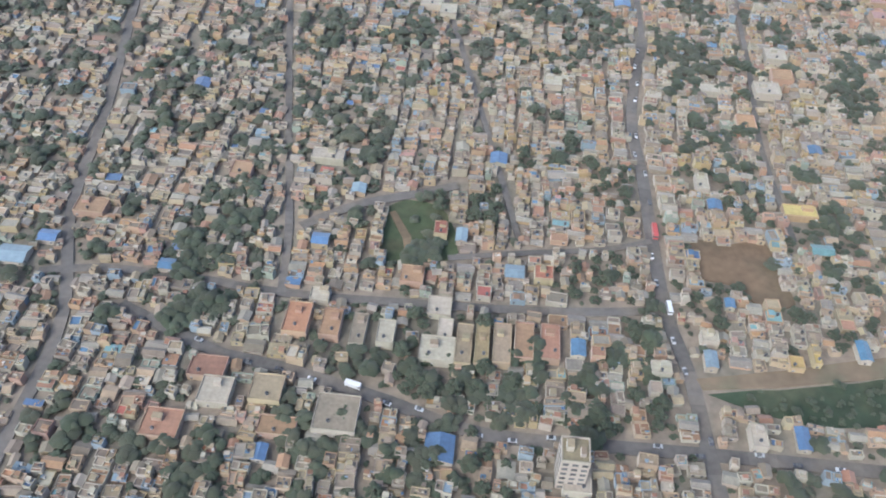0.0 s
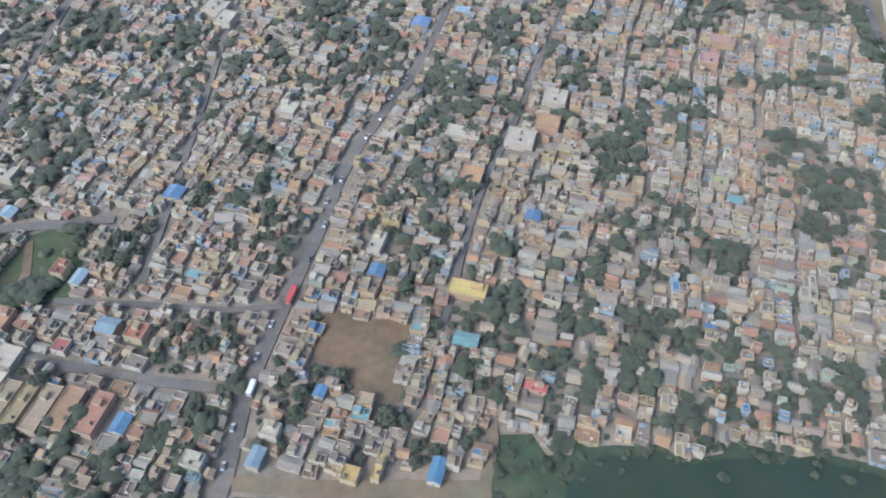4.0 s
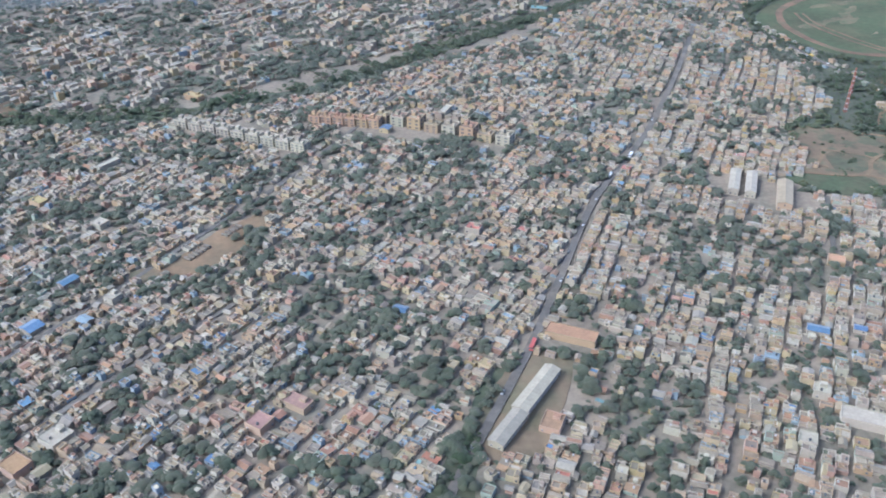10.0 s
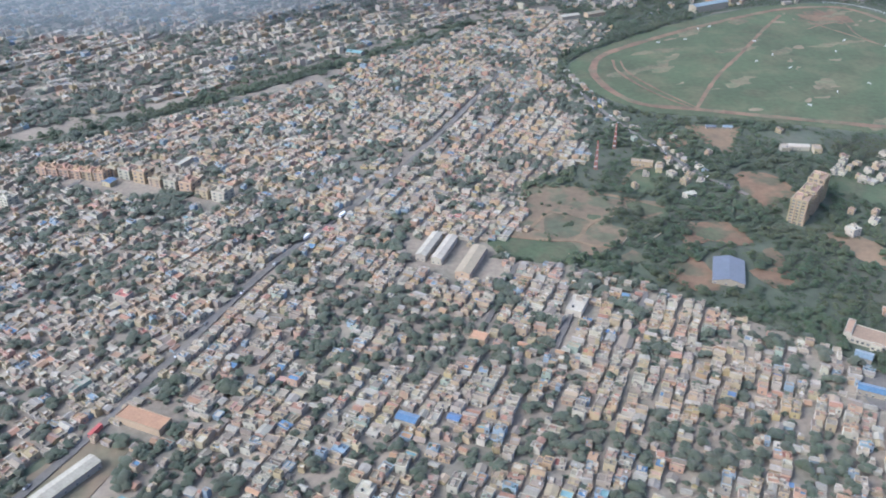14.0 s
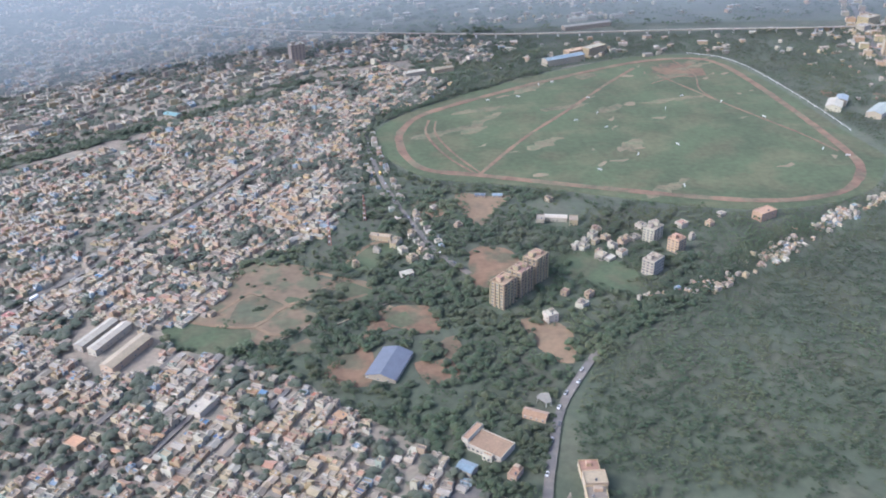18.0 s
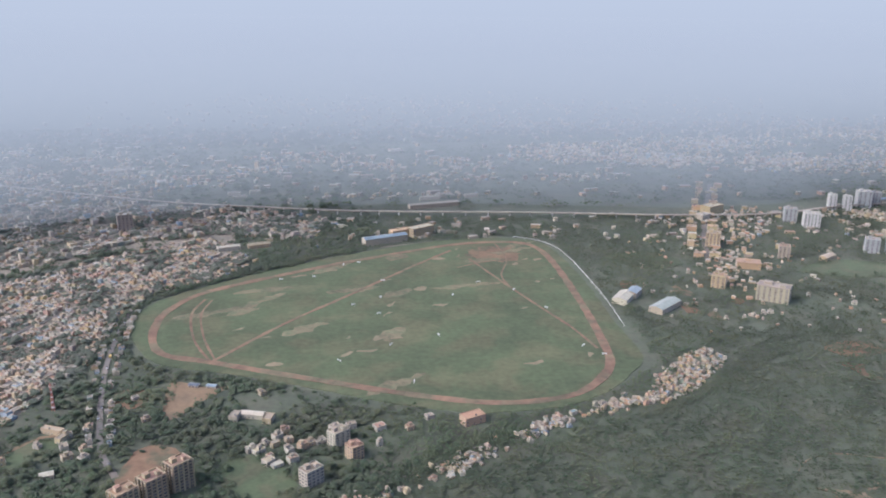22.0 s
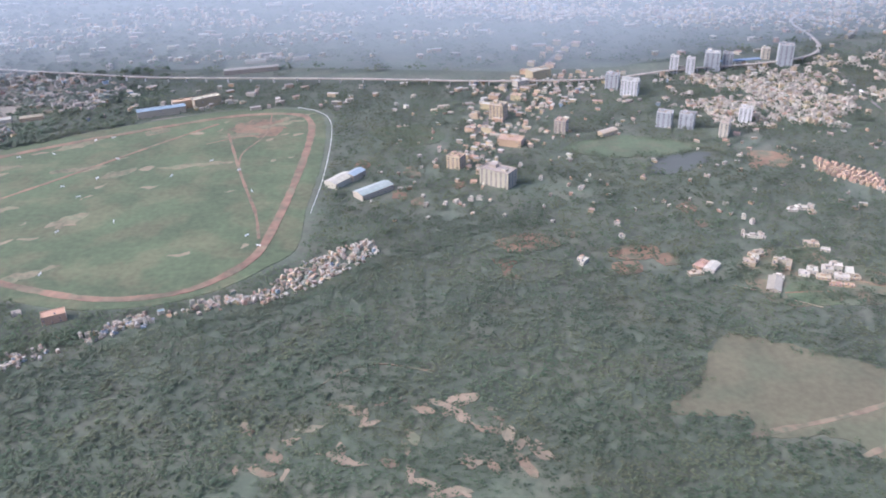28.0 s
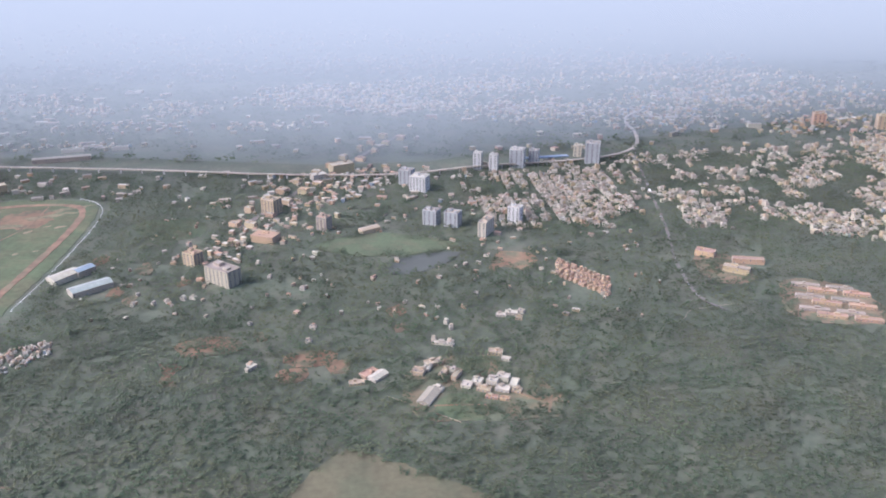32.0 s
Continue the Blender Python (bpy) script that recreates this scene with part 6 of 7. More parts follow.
# ---- viaduct of the city railway ----
via = new("railway_viaduct")
tagged(via, "long grey concrete railway viaduct on piers", "viaduct", kind="structure")
VIA = [(302.2, 698.3), (471.3, 623.6), (561.0, 598.0), (633.4, 582.0), (758.1, 569.8), (862.3, 556.0), (937.6, 555.3), (995.9, 572.4), (1058.7, 583.8), (1095.4, 597.4), (1116.5, 619.8), (1125.2, 657.1), (1126.8, 705.6), (1153.0, 741.3)]
part("deck", ribbon_soup(VIA, 2.6, 3.4, ROOFS["grey"], 0.6), via)
for i, p in enumerate(curve(VIA, False, 14)):
    s = Soup()
    s.box(p.x, p.y, 0, 0.9, 1.2, 2.8, 0, CONCRETE)
    part("pier", s, via)
s = Soup()
s.box(1041.4, 587.3, 4.6, 40, 4.5, 0.5, radians(10), ROOFS["blue"])
tagged(new("station_roof", s.mesh("station_roof")), "long bright blue roof of the station on the viaduct", "roof", kind="structure")

# ---- trees ----
used = np.array(USED)
r = np.random.default_rng(21)


def scatter(poly, spacing, keep, radius, fields, seed, roads=True):
    P = np.array(poly)
    q = np.random.default_rng(seed)
    gx, gy = np.meshgrid(np.arange(P[:, 0].min(), P[:, 0].max(), spacing), np.arange(P[:, 1].min(), P[:, 1].max(), spacing))
    gx = gx + spacing * 0.5 * (np.arange(len(gx)) % 2)[:, None]
    pts = np.c_[gx.ravel(), gy.ravel()] + q.uniform(-0.8, 0.8, (gx.size, 2)) * spacing
    pts = pts[inside(pts, poly)]
    pts = pts[q.random(len(pts)) < np.clip(keep + 1.2 * patchy(pts, 30, seed), 0, 1)]
    ok = np.ones(len(pts), bool)
    stray = q.random(len(pts)) < 0.22
    for f in fields:
        ok &= ~inside(pts, f) | (stray & (off_line(pts, f + f[:1]) < 3.5))
    if roads:
        for line, width in ROADS.values():
            ok &= off_line(pts, line) > width / 2 - 0.1
    for x, y, rad in used:
        ok &= (abs(pts[:, 0] - x) > rad + 0.5) | (abs(pts[:, 1] - y) > rad + 0.5)
    return [(x, y, radius[0] + q.random() ** 2 * (radius[1] - radius[0])) for x, y in pts[ok]]


TREES += [t for t in scatter(FOREST, 2.4, 1.5, (1.0, 2.5), CLEAR + [BARE, HAMLET], 31) if t[1] > 122 + 6 * math.sin(t[0] / 17) or r.random() < 0.3]
TREES += [t for t in scatter(BARE, 1.5, 1.0, (0.5, 1.7), [], 36) if min(math.hypot(t[0] - x, t[1] - y) for x, y in WASHOUTS) > 2.2 or r.random() < 0.35]
TREES += scatter(WOODS, 2.4, 0.95, (1.1, 2.4), CLEAR, 32)
TREES += scatter(NORTHWOODS, 3.1, 1.05, (1.2, 2.7), CLEAR, 33)
TREES += scatter(TOWN_NORTH, 5.5, 0.45, (1.4, 2.8), [], 42)
TREES += scatter([(600, 190), (655, 215), (745, 262), (780, 280), (850, 335), (885, 338), (850, 352), (800, 337), (760, 307), (740, 287), (690, 264), (640, 234), (598, 203)], 2.4, 1.2, (0.9, 2.0), [HAMLET, RACE], 43, False)
TREES += scatter([(504, 300), (520, 305), (527, 345), (517, 385), (523, 408), (548, 434), (600, 472), (592, 484), (540, 452), (510, 422), (503, 360)], 2.8, 0.9, (1.1, 2.2), [RACE], 44)
TREES += scatter([(200, 318), (240, 325), (310, 362), (405, 432), (482, 500), (560, 470), (620, 515), (610, 580), (470, 630), (320, 520), (180, 350)], 5.0, 0.35, (1.3, 2.6), [RACE], 45)
TREES += scatter(HAMLET, 3.0, 0.35, (0.6, 1.3), [], 46)
TREES += scatter(STRIP, 2.8, 0.9, (1.2, 2.4), [], 34, False)
TREES += scatter(PARK, 3.0, 0.55, (1.2, 2.2), [], 35)
TREES += scatter(POND, 2.2, 0.5, (0.5, 1.3), [POOL], 37)
TREES += scatter(FIELD, 4.0, 0.22, (0.8, 1.7), [], 38)
TREES += scatter([(885, 295), (1010, 300), (1010, 285), (950, 284)], 4.0, 0.35, (0.9, 1.8), [], 39)
for p in curve(CANAL, False, 2.2):
    for k in range(4):
        TREES.append((p.x + r.normal() * 5, p.y + r.normal() * 5, 1.2 + 1.4 * r.random()))
for p in curve(ROADS["forest_road"][0], False, 1.2):
    for k in range(4):
        TREES.append((p.x + r.normal() * 3.0, p.y - 0.5 + r.normal() * 3.0, 0.9 + 1.2 * r.random()))
for p in curve(RACE, True, 3.0):
    if p.y > 380 or p.x < 600:
        TREES.append((p.x + (p.x - 650) * (0.035 if p.x < 735 else 0.062) + r.normal(), p.y + (p.y - 390) * 0.05 + r.normal(), 1.2 + 1.2 * r.random()))
for x, y, n, spread in (*CLUMPS, *CLUMPS_TWO, *CLUMPS_THREE, (185.9, 46.6, 8, 2.5), (179.8, 37.4, 7, 2.5), (28.7, 129.3, 18, 5), (83.3, 57.7, 9, 2.6), (75.3, 51.5, 22, 5.5), (61.1, 69.6, 14, 5), (98.4, 57.9, 7, 2.4), (28.7, 114.1, 14, 4), (74.1, 102.3, 10, 3), (45.1, 61.5, 22, 6), (29.0, 71.4, 16, 6), (11.1, 81.2, 14, 5),
                        (139.7, 58.3, 3, 1), (94.4, 54.8, 6, 2.5), (62.7, 155.5, 14, 5), (98.9, 169.0, 10, 4), (322.1, 263.3, 26, 8), (208.0, 95.5, 8, 3), (214.1, 93.5, 8, 3), (195.6, 195.0, 14, 5), (245.2, 63.4, 7, 3), (250.4, 31.1, 16, 5), (280.3, 39.5, 14, 5), (169.8, 74.8, 6, 2)):
    for k in range(n):
        TREES.append((x + r.normal() * spread * 0.6, y + r.normal() * spread * 0.6, 1.2 + 1.3 * r.random()))
TREES += scatter([(-150, 690), (300, 650), (480, 610), (600, 585), (1130, 606), (1450, 680), (1500, 980), (-150, 980)], 7.6, 0.8, (2.2, 4.4), [COLONY, TOWN_NORTH], 40)


def crown_shape(seed, lumps, lump=0.26):
    """Many small leafy lumps round a lopsided crown; radius 1, base at z = 0."""
    q = np.random.default_rng(seed)
    v, f = [], []
    for k in range(lumps):
        th, ph = q.uniform(0, 2 * math.pi), q.uniform(-0.35, 1.0)
        rad = 0.72 * (0.55 + 0.5 * q.random())
        cx, cy, cz = rad * math.cos(th) * math.sqrt(1 - ph * ph), rad * math.sin(th) * math.sqrt(1 - ph * ph), 0.75 + 0.62 * ph * (0.7 + 0.4 * q.random())
        size = lump * (1 + 0.85 * q.random())
        n = len(v)
        for m in range(6):
            j, ang = size * (0.8 + 0.45 * q.random()), 0.8 * k + m * math.pi / 3
            v.append((cx + j * math.cos(ang), cy + j * math.sin(ang), cz - 0.25 * j + 0.12 * q.normal() * size))
        v.append((cx, cy, cz + 0.6 * size))
        f += [(n + m, n + (m + 1) % 6, n + 6) for m in range(6)]
    return np.array(v), np.array(f)


def bush_shape(seed, lumps=7, lump=0.27):
    """Loose leafy lumps of uneven height over a patch of wood; radius about 1.2."""
    q = np.random.default_rng(seed)
    v, f = [], []
    for k in range(lumps):
        th, rad = q.uniform(0, 2 * math.pi), 1.25 * math.sqrt(q.random())
        cx, cy, cz, size, n = rad * math.cos(th), rad * math.sin(th), 0.75 + 0.7 * q.random() ** 1.5, lump * (0.7 + 0.9 * q.random()), len(v)
        for m in range(4):
            j, ang = size * (0.8 + 0.5 * q.random()), th + m * math.pi / 2
            v.append((cx + j * math.cos(ang), cy + j * math.sin(ang), cz - 0.3 * j + 0.15 * q.normal() * size))
        v.append((cx + 0.2 * size * q.normal(), cy + 0.2 * size * q.normal(), cz + 0.55 * size))
        f += [(n + m, n + (m + 1) % 4, n + 4) for m in range(4)]
    return np.array(v), np.array(f)


FULL, MID, SPARE = [crown_shape(k, 9, 0.34) for k in range(9)], [crown_shape(40 + k, 7, 0.38) for k in range(7)], [bush_shape(20 + k) for k in range(24)]
trunk = Soup()
for x0, y0, z0, x1, y1, z1, t0, t1 in ((0, 0, 0, 0.03, 0.02, 0.6, 0.09, 0.06), (0.03, 0.02, 0.55, 0.35, 0.1, 1.0, 0.05, 0.02), (0.03, 0.02, 0.55, -0.25, 0.25, 1.05, 0.05, 0.02), (0.03, 0.02, 0.55, -0.05, -0.35, 1.0, 0.05, 0.02)):
    c6 = [(math.cos(k * math.pi / 3), math.sin(k * math.pi / 3)) for k in range(6)]
    trunk.add([(x0 + t0 * c, y0 + t0 * q, z0) for c, q in c6] + [(x1 + t1 * c, y1 + t1 * q, z1) for c, q in c6], [(k, (k + 1) % 6, 6 + (k + 1) % 6, 6 + k) for k in range(6)], BARK)
trunk = trunk.mesh("trunk")
CROWNS = []
for v, f in [crown_shape(60 + k, 44, 0.15) for k in range(9)]:
    me = bpy.data.meshes.new("crown")
    me.from_pydata(v.tolist(), [], f.tolist())
    me.materials.append(HAZEDLEAF)
    me.polygons.foreach_set("use_smooth", [True] * len(f))
    CROWNS.append(me)
groves, single = {}, 0
at = np.array(TREES)[:, :2]
bushy = inside(at, FOREST)
town = inside(at, TOWN_WEST) | inside(at, TOWN_EAST) | inside(at, TOWN_NORTH)
for k, (x, y, rad) in enumerate(TREES):
    if 15 < x < 150 and 25 < y < 130 and single < 215:
        e = new("tree")
        e.matrix_world = pose(x, y, 0, 0, 0, r.uniform(0, 360)) @ Matrix.Scale(rad, 4)
        tagged(e, "round leafy dark green tree among the houses", "tree", "town trees")
        part("trunk", trunk, e)
        part("crown", CROWNS[r.integers(9)], e)
        single += 1
        continue
    wooded = town[k] or (x < 640 and not bushy[k] and r.random() < 0.6)
    v, f = (FULL[r.integers(9)] if y < 260 else MID[r.integers(7)]) if wooded else SPARE[r.integers(24)]
    a = r.uniform(0, 6.28)
    c, s = rad * math.cos(a), rad * math.sin(a)
    key = (int(x // 160), int(min(y, 900) // 160), bool(town[k]))
    g = groves.setdefault(key, ([], [], [0]))
    g[0].append(np.c_[x + c * v[:, 0] - s * v[:, 1], y + s * v[:, 0] + c * v[:, 1], rad * v[:, 2] * (0.7 + 0.7 * r.random()) * (0.42 if bushy[k] else 0.7) + 0.05 * rad])
    g[1].append(f + g[2][0])
    g[2][0] += len(v)
# dusty: town groves, which take the leaf colour paled for haze
for (_, _, dusty), (vs, fs, _) in groves.items():
    v, f = np.concatenate(vs), np.concatenate(fs)
    me = bpy.data.meshes.new("grove")
    me.vertices.add(len(v))
    me.vertices.foreach_set("co", v.ravel())
    me.loops.add(3 * len(f))
    me.loops.foreach_set("vertex_index", f.ravel())
    me.polygons.add(len(f))
    me.polygons.foreach_set("loop_start", np.arange(0, 3 * len(f), 3))
    me.polygons.foreach_set("loop_total", np.full(len(f), 3))
    me.materials.append(HAZEDLEAF if dusty else LEAF)
    me.polygons.foreach_set("use_smooth", np.ones(len(f), bool))
    me.update(calc_edges=True)
    tagged(new("grove", me), "green trees between the houses, paled as by haze" if dusty else "dense dark green tree crowns", "trees", "groves", "stuff")

# ---- racecourse: rails, worn patches, jumps ----
rail = new("running_rail")
tagged(rail, "long white rail along the racecourse's far bend", "fence", kind="structure")
RAILS = [(736.1, 515.6), (749.8, 506.7), (759.4, 489.3), (763.7, 456.3), (765.4, 396.2), (764.2, 356.6)]
part("rail", ribbon_soup(RAILS, 0.16, 1.0, WHITEPAINT, 0.16), rail)
for p in curve(RAILS, False, 8):
    s = Soup()
    s.box(p.x, p.y, 0, 0.25, 0.25, 0.9, 0, WHITEPAINT)
    part("post", s, rail)
r = np.random.default_rng(13)
for k in range(60):
    x, y = r.uniform(540, 745), r.uniform(300, 505)
    if not inside(np.array([[x, y]]), TRACK)[0]:
        continue
    big = k % 3 == 0
    rx, ry = (8 + 14 * r.random(), 2 + 3.5 * r.random()) if big else (2 + 4 * r.random(), 0.7 + 1.0 * r.random())
    a = radians(30 + 14 * r.normal())
    pts = [(x + rx * math.cos(q) * math.cos(a) - ry * math.sin(q) * math.sin(a), y + rx * math.cos(q) * math.sin(a) + ry * math.sin(q) * math.cos(a)) for q in np.linspace(0, 6.283, 9)[:-1]]
    patch("worn_turf", pts, WORN if big else DUSTY, 0.255 + 0.0012 * k, "worn pale earth patch in the turf", 3.5, step=2.0)
for k in range(20):
    x, y = r.uniform(545, 745), r.uniform(300, 500)
    if inside(np.array([[x, y]]), TRACK)[0]:
        e = new("jump_fence")
        e.matrix_world = pose(x, y, 0.2, 0, 0, r.uniform(0, 180))
        tagged(e, "low white jump fence on the turf", "fence", "jump fences")
        s = Soup()
        s.box(0, 0, 0.35, 1.9, 0.22, 0.35, 0, WHITEPAINT)
        part("bar", s, e)
        for u in (-0.85, 0.85):
            s = Soup()
            s.box(u, 0, -0.1, 0.25, 0.4, 1.0, 0, WHITEPAINT)
            part("post", s, e)

# ---- masts beside the park ----
for x, y, h in ((497.1, 268.2, 13), (511.5, 288.1, 12)):
    e = new("lattice_mast")
    e.matrix_world = pose(x, y, 0)
    tagged(e, "slender reddish lattice mast in the woods", "mast", "masts")
    for u, v in ((-0.5, -0.5), (0.5, -0.5), (0.5, 0.5), (-0.5, 0.5)):
        s = Soup()
        s.add([(u - 0.12, v - 0.12, 0), (u + 0.12, v - 0.12, 0), (u + 0.12, v + 0.12, 0), (u - 0.12, v + 0.12, 0)] + [(u * 0.3 - 0.08, v * 0.3 - 0.08, h), (u * 0.3 + 0.08, v * 0.3 - 0.08, h), (u * 0.3 + 0.08, v * 0.3 + 0.08, h), (u * 0.3 - 0.08, v * 0.3 + 0.08, h)],
              [(0, 1, 5, 4), (1, 2, 6, 5), (2, 3, 7, 6), (3, 0, 4, 7), (4, 5, 6, 7)], ROOFS["red"])
        part("leg", s, e)
    for k in range(5):
        z, w = 1.5 + k * (h - 2) / 4.5, 1.15 - 0.7 * k / 5
        s = Soup()
        s.box(0, 0, z, w, w, 0.14, 0, WHITEPAINT)
        part("brace", s, e)

# ---- vehicles ----
PAINT = [mat("car_paint_" + n, c, rough=0.3, spread=0.1, grain=0.03, stain=0.05, bump=0) for n, c in (("white", (0.75, 0.75, 0.74)), ("silver", (0.42, 0.43, 0.44)), ("red", (0.42, 0.06, 0.05)), ("yellow", (0.68, 0.46, 0.05)), ("dark", (0.05, 0.055, 0.07)))]
TYRE = mat("tyre_rubber", (0.03, 0.03, 0.03), rough=0.9)


def vehicle(name, label, length, width, height, paint, cabin):
    e = new(name)
    tagged(e, label, name.replace("_", " "), name.replace("_", " ") + "s on the road")
    s = Soup()
    s.box(0, 0, 0.12, length, width, height * (0.5 if cabin else 0.9), 0, paint)
    part("body", s, e)
    s = Soup()
    if cabin:
        z, L = 0.12 + height * 0.5, length
        s.add([(-L * 0.32, -width * 0.46, z), (L * 0.22, -width * 0.46, z), (L * 0.22, width * 0.46, z), (-L * 0.32, width * 0.46, z), (-L * 0.24, -width * 0.4, z + height * 0.4), (L * 0.1, -width * 0.4, z + height * 0.4), (L * 0.1, width * 0.4, z + height * 0.4), (-L * 0.24, width * 0.4, z + height * 0.4)],
              [(0, 1, 5, 4), (1, 2, 6, 5), (2, 3, 7, 6), (3, 0, 4, 7), (4, 5, 6, 7)], GLASS)
        part("cabin", s, e)
    else:
        s.box(length * 0.43, 0, height * 0.55, length * 0.16, width + 0.03, height * 0.28, 0, GLASS)
        part("windscreen", s, e)
    wheel = Soup()
    q = [(0.15 * math.cos(k * math.pi / 4), 0.15 * math.sin(k * math.pi / 4)) for k in range(8)]
    wheel.add([(x, -0.06, z) for x, z in q] + [(x, 0.06, z) for x, z in q], [(k, (k + 1) % 8, 8 + (k + 1) % 8, 8 + k) for k in range(8)] + [tuple(range(7, -1, -1)), tuple(range(8, 16))], TYRE)
    wheel = wheel.mesh("wheel")
    for u in (-0.32, 0.32):
        for v in (-0.47, 0.47):
            part("wheel", wheel, e).location = (u * length, v * width, 0.15)
    return e


KINDS = [vehicle("car", "small white car on the road", 1.7, 0.75, 0.65, PAINT[0], True), vehicle("car", "small silver car on the road", 1.7, 0.75, 0.65, PAINT[1], True), vehicle("car", "small dark car on the road", 1.7, 0.75, 0.62, PAINT[4], True),
         vehicle("bus", "long red city bus", 4.4, 1.1, 1.3, PAINT[2], False), vehicle("truck", "white box truck on the road", 3.2, 1.0, 1.2, PAINT[0], False), vehicle("van", "yellow goods van on the road", 2.2, 0.8, 0.9, PAINT[3], False)]
KINDS[3]["label"] = "long red city bus on the road"
first = set()
r = np.random.default_rng(4)
for k, (road, step, lo, hi) in enumerate((("main_street", 7, 90, 180), ("diagonal_road", 6, 15, 118), ("forest_highway", 6, 552, 640), ("north_highway", 14, 0, 2000), ("racecourse_road", 9, 0, 2000), ("avenue", 18, 250, 420))):
    line, width = ROADS[road]
    z = 0.28 + 0.02 * list(ROADS).index(road)
    pts = curve(line, False, step)
    for p, q in zip(pts, pts[1:]):
        if not lo < p.x < hi or r.random() < 0.25:
            continue
        side = 1 if r.random() < 0.5 else -1
        d = (q - p).normalized()
        o = p + Vector((-d.y, d.x)) * width * 0.25 * side
        kind = KINDS[(0, 0, 1, 1, 2, 2, 0, 4, 0, 1, 5, 0, 2, 1, 3, 0, 1, 2, 1, 0, 2, 4, 1, 2, 1)[r.integers(25)]]
        m = pose(o.x, o.y, z, 0, 0, math.degrees(math.atan2(d.y, d.x)) + (0 if side > 0 else 180))
        if kind in first:
            copy_thing(kind, m)
        else:
            first.add(kind)
            kind.matrix_world = m
for kind in KINDS:
    if kind not in first:
        kind.matrix_world = pose(575 + 0.5, 169, 0.5, 0, 0, 50)
lorry = vehicle("truck", "dusty brown truck parked in the earth yard", 2.6, 0.8, 0.8, ROOFS["dark"], False)
lorry["group"] = "parked trucks"
lorry.matrix_world = pose(229.0, 192.0, 0.2, 0, 0, -35)
for k in range(1, 11):      # trucks parked in two rows in the earth yard
    copy_thing(lorry, pose(229.0 + k % 6 * 1.05 + k // 6 * 10.5, 192.0 + k % 6 * 1.35 + k // 6 * 13.0, 0.2, 0, 0, -35))

# ---- upright glowing sheets in place of haze over the far plain ----
def haze(stops):
    """Glowing see-through material in place of haze, thicker with height: pairs of height and cover."""
    hz = bpy.data.materials.new("haze_glow")
    hz.use_nodes = True
    n, l = hz.node_tree.nodes, hz.node_tree.links
    n.remove(n["Principled BSDF"])
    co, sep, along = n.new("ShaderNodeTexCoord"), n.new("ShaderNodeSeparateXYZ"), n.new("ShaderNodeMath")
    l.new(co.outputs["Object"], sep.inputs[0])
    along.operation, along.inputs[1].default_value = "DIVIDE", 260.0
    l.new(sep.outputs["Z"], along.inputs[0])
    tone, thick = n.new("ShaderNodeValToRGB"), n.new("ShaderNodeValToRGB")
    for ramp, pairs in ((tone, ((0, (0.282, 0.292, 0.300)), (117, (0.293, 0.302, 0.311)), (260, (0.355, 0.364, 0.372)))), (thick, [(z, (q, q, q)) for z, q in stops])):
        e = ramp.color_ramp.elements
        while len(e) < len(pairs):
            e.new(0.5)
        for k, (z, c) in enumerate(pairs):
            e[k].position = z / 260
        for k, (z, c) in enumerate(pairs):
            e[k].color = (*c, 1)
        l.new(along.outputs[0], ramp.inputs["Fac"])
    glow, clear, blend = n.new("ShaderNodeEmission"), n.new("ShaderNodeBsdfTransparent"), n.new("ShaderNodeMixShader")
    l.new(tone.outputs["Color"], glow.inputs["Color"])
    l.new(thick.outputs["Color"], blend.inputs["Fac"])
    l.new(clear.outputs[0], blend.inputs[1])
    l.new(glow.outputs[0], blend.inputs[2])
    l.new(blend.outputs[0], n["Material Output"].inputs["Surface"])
    return hz


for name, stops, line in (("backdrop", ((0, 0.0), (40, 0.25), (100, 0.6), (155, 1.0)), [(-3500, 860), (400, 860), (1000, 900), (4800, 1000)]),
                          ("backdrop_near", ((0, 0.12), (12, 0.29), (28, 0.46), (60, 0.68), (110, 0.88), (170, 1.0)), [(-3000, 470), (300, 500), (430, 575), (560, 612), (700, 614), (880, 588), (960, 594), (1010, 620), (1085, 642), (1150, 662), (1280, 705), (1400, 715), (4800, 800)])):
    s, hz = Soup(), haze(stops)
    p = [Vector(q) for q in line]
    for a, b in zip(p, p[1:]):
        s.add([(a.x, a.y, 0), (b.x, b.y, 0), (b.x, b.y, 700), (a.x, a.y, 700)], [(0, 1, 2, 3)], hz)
    tagged(new(name, s.mesh(name)), "glowing see-through sheet standing in for pale haze over the far plain", "backdrop", kind="structure")

# ---- aircraft wing ----
WINGWHITE = mat("wing_white", (0.46, 0.46, 0.45), rough=0.45, spread=0.03, grain=0.05, scale=3, stain=0.06, wide=0.5, bump=0.01, haze_sheen=0)
WINGGREY = mat("wing_grey", (0.28, 0.29, 0.31), rough=0.5, spread=0.03, grain=0.06, scale=3, stain=0.08, wide=0.5, bump=0.01, haze_sheen=0)
WINGBLUE = mat("wing_blue", (0.035, 0.055, 0.17), rough=0.35, spread=0.02, grain=0.05, stain=0.05, bump=0.01, haze_sheen=0)
SEAM = mat("seal_black", (0.04, 0.042, 0.048), rough=0.7, bump=0, haze_sheen=0)
wing = new("aircraft_wing")
wing.matrix_world = pose(665.22, -24.06, 163.36, 0, 0.59, 0.02) @ Matrix.Diagonal((0.989, 1, 0.989, 1))
tagged(wing, "white swept airliner wing with blue tip fence, flap slightly out", "aircraft wing")


def wz(x, y):
    return -1.67 + 0.1228 * y + 0.2 * x


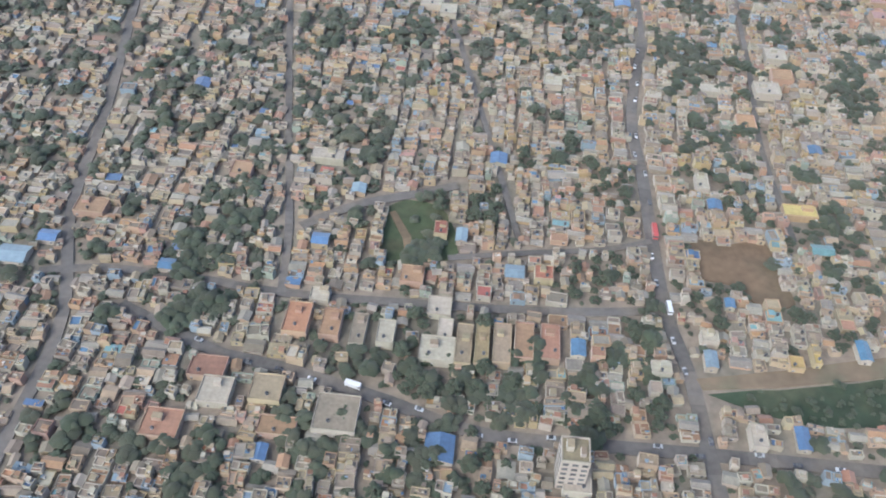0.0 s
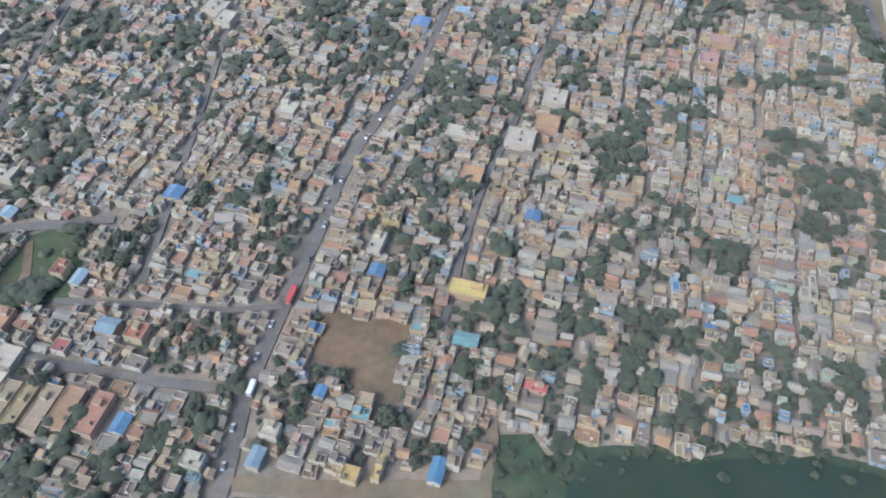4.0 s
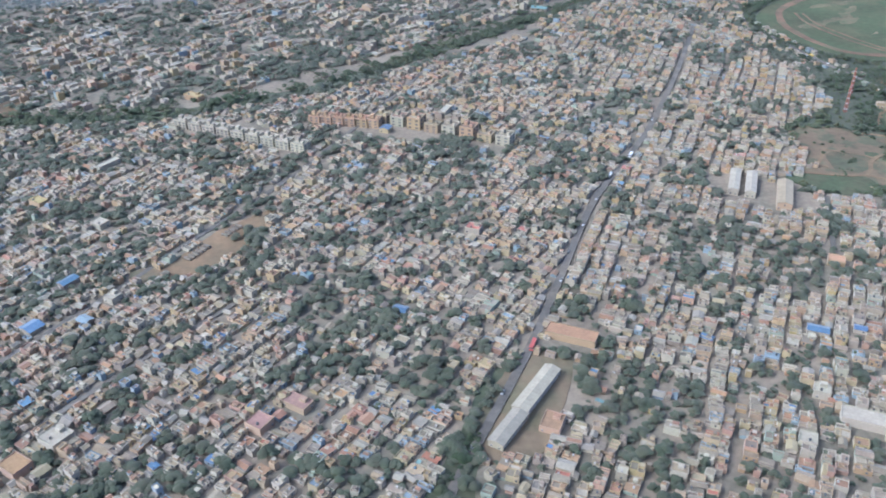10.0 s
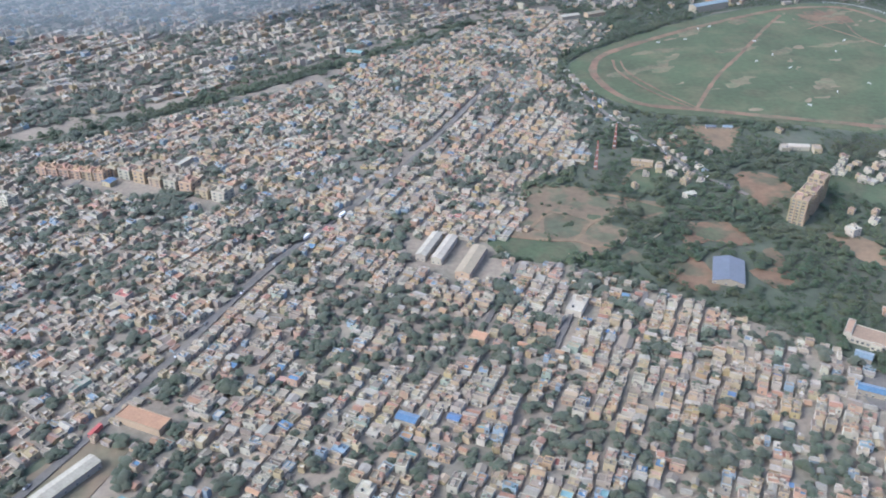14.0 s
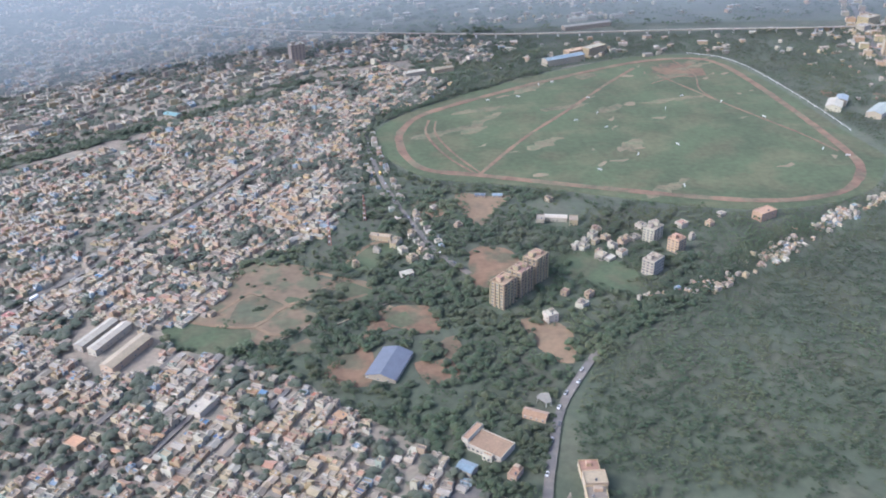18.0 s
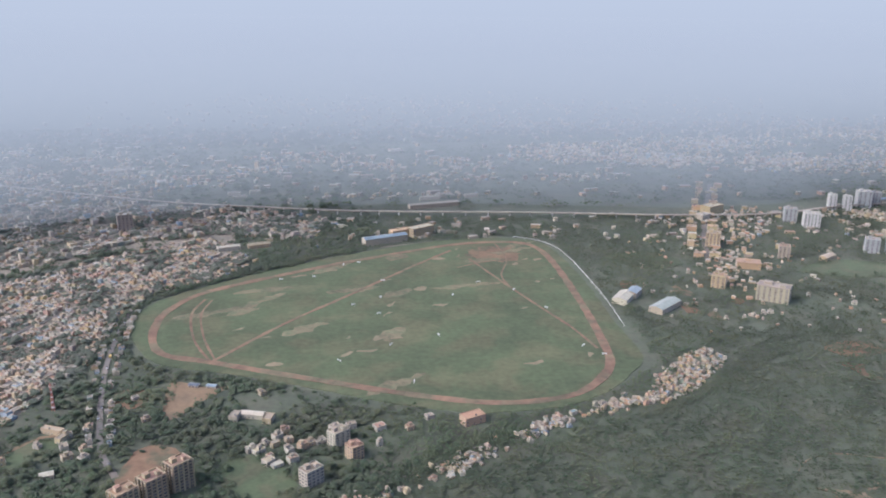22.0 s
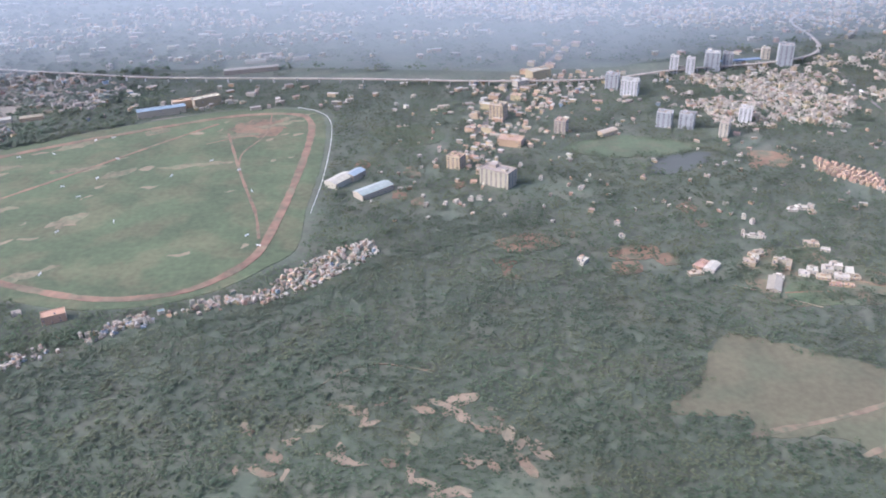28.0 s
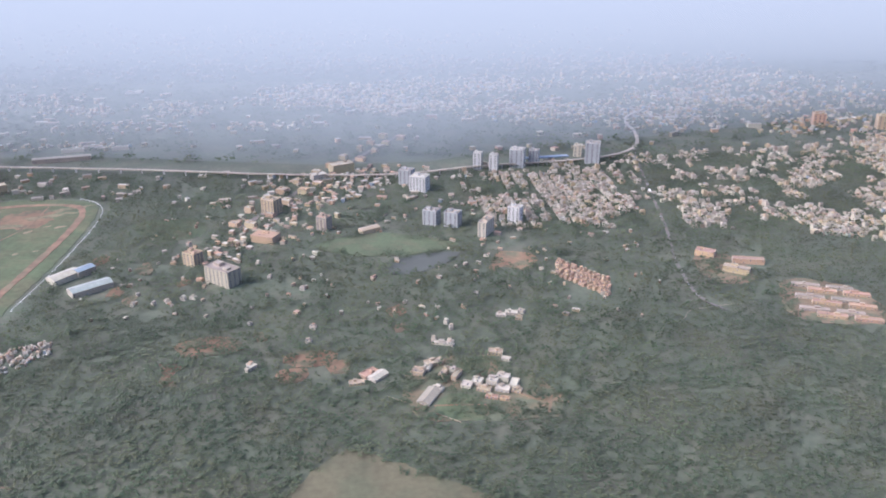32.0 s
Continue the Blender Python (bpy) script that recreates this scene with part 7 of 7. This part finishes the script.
def sheet(pts, m, up=0.0, thick=0.12, name="panel", label="", under=None):
    """A flat piece of the wing in the wing's plane, with thickness."""
    bm = bmesh.new()
    top = bm.faces.new([bm.verts.new((x, y, wz(x, y) + up)) for x, y in pts])
    bm.normal_update()
    if top.normal.z < 0:
        top.normal_flip()
    g = bmesh.ops.extrude_face_region(bm, geom=[top])
    for v in [q for q in g["geom"] if isinstance(q, bmesh.types.BMVert)]:
        v.co.z += 0.0
    for v in list(bm.verts)[:len(pts)]:
        v.co.z -= thick
    bmesh.ops.recalc_face_normals(bm, faces=list(bm.faces))
    me = bpy.data.meshes.new(name)
    bm.to_mesh(me)
    bm.free()
    me.materials.append(m)
    return part(name, me, under or wing, label)


main_panel = sheet([(0.77, 13.99), (1.75, 12.5), (2.5, 10.97), (2.93, 9.88), (3.63, 8.31), (4.24, 6.72), (5.3, 4.0), (5.6, 3.1), (4.3, 3.1), (3.4, 5.32), (2.5, 7.35), (1.69, 9.30), (1.41, 9.47), (0.9, 11.5), (0.34, 13.41)], WINGWHITE, 0, 0.1, "main_panel")
s = Soup()
LE = [(0.77, 13.99), (1.75, 12.5), (2.5, 10.97), (2.93, 9.88), (3.63, 8.31), (4.24, 6.72), (5.3, 4.0), (5.6, 3.1)]
for (x0, y0), (x1, y1) in zip(LE, LE[1:]):
    for (a0, d0), (a1, d1) in (((0, 0), (0.08, 0.02)), ((0.08, 0.02), (0.13, 0.07)), ((0.13, 0.07), (0.08, 0.13)), ((0.08, 0.13), (-0.1, 0.14))):
        s.add([(x0 + a0, y0, wz(x0, y0) - d0), (x1 + a0, y1, wz(x1, y1) - d0), (x1 + a1, y1, wz(x1, y1) - d1), (x0 + a1, y0, wz(x0, y0) - d1)], [(0, 1, 2, 3)], WINGWHITE)
part("slat", s, wing)
flap = sheet([(1.60, 9.22), (3.33, 5.22), (4.25, 3.1), (3.15, 3.1), (2.71, 4.16), (2.34, 5.21), (1.87, 6.56), (1.14, 8.93), (1.40, 9.2)], WINGWHITE, -0.045, 0.05, "flap")
sheet([(1.71, 9.26), (3.41, 5.30), (4.31, 3.1), (4.20, 3.1), (3.30, 5.16), (1.62, 9.20)], SEAM, -0.02, 0.05, "flap_slot", "dark gap ahead of the flap")
sheet([(1.90, 8.14), (3.12, 4.86), (3.02, 4.70), (1.83, 7.92)], WINGGREY, -0.038, 0.01, "flap_band", "grey band along the flap", flap)
sheet([(1.69, 9.38), (1.86, 9.30), (1.46, 9.56), (1.38, 9.47)], WINGGREY, 0.03, 0.05, "aileron_hinge")
for (x0, y0), (x1, y1) in (((2.22, 7.97), (2.67, 8.34)), ((2.73, 6.77), (3.22, 7.09)), ((3.25, 5.46), (3.64, 5.71))):
    sheet([(x0, y0), (x1, y1), (x1 + 0.006, y1 - 0.014), (x0 + 0.006, y0 - 0.014)], SEAM, 0.004, 0.01, "spoiler_seam", "dark seam between spoiler panels", main_panel)
for pts in ([(0.81, 13.38), (2.72, 9.13), (3.81, 6.0), (4.8, 3.2)], [(0.72, 13.1), (1.85, 10.4)]):
    for (x0, y0), (x1, y1) in zip(pts, pts[1:]):
        sheet([(x0, y0), (x1, y1), (x1 - 0.010, y1 - 0.006), (x0 - 0.010, y0 - 0.006)], SEAM, 0.005, 0.01, "panel_seam", "dark panel seam", main_panel)
for k in range(5):
    x, y = 0.45 + 0.14 * k, 13.0 - 0.52 * k
    sheet([(x, y), (x + 0.05, y - 0.28), (x - 0.1, y - 0.16)], WINGWHITE, -0.02, 0.03, "hinge_cover")
# tip fence
bm = bmesh.new()
prof = [(0.75, 0.20), (0.05, 0.46), (-0.21, 0.47), (-0.16, 0.40), (0.19, 0.15), (0.18, -0.38), (0.35, -0.36), (0.45, -0.18), (0.6, -0.05), (0.8, 0.1)]
fa = [bm.verts.new((x, 13.72, z)) for x, z in prof]
fb = [bm.verts.new((x, 13.80, z)) for x, z in prof]
bm.faces.new(fa)
bm.faces.new(fb[::-1])
for k in range(len(prof)):
    bm.faces.new((fa[k], fb[k], fb[(k + 1) % len(prof)], fa[(k + 1) % len(prof)]))
bmesh.ops.recalc_face_normals(bm, faces=list(bm.faces))
me = bpy.data.meshes.new("tip_fence")
bm.to_mesh(me)
bm.free()
me.materials.append(WINGBLUE)
part("tip_fence", me, wing, "dark blue wingtip fence")


def canoe(y, rows, m, name, label="", under=None):
    """A flap fairing lofted through rings: x, top, bottom, half width."""
    s, ringlen = Soup(), 16
    v = []
    for x, top, low, half in rows:
        for k in range(ringlen):
            a = 2 * math.pi * k / ringlen
            c, q = math.cos(a), math.sin(a)      # a box with rounded corners, flat above
            v.append((x, y + half * math.copysign(abs(q) ** 0.5, q), (top + low) / 2 + (top - low) / 2 * math.copysign(abs(c) ** 0.5, c)))
    f = [(i * ringlen + k, i * ringlen + (k + 1) % ringlen, (i + 1) * ringlen + (k + 1) % ringlen, (i + 1) * ringlen + k) for i in range(len(rows) - 1) for k in range(ringlen)]
    f += [tuple(range(ringlen)), tuple(range((len(rows) - 1) * ringlen, len(rows) * ringlen))]
    s.add(v, f, m)
    ob = part(name, s, under or wing, label)
    return ob


for y, x0, z0, k in ((4.79, 2.12, -0.86, 1.0), (7.55, 1.16, -0.71, 1.0)):
    fairing = canoe(y, [(x0 + 0.105, z0 + 0.072, z0 - 0.07, 0.07), (x0 + 0.44, z0 + 0.25, z0 - 0.055, 0.10), (x0 + 0.71, z0 + 0.31, z0 - 0.01, 0.11), (x0 + 1.1, z0 + 0.36, z0 + 0.10, 0.10), (x0 + 1.5, z0 + 0.42, z0 + 0.26, 0.05)], WINGWHITE, "flap_fairing")
    canoe(y, [(x0, z0 + 0.04, z0 - 0.05, 0.04), (x0 + 0.04, z0 + 0.055, z0 - 0.065, 0.06), (x0 + 0.11, z0 + 0.085, z0 - 0.07, 0.075)], WINGBLUE, "fairing_tip", "blue tail cone of the flap fairing", fairing)
    canoe(y, [(x0 - 0.08, z0 - 0.035, z0 - 0.045, 0.005), (x0 + 0.02, z0 - 0.01, z0 - 0.03, 0.008)], SEAM, "static_wick", "", fairing)
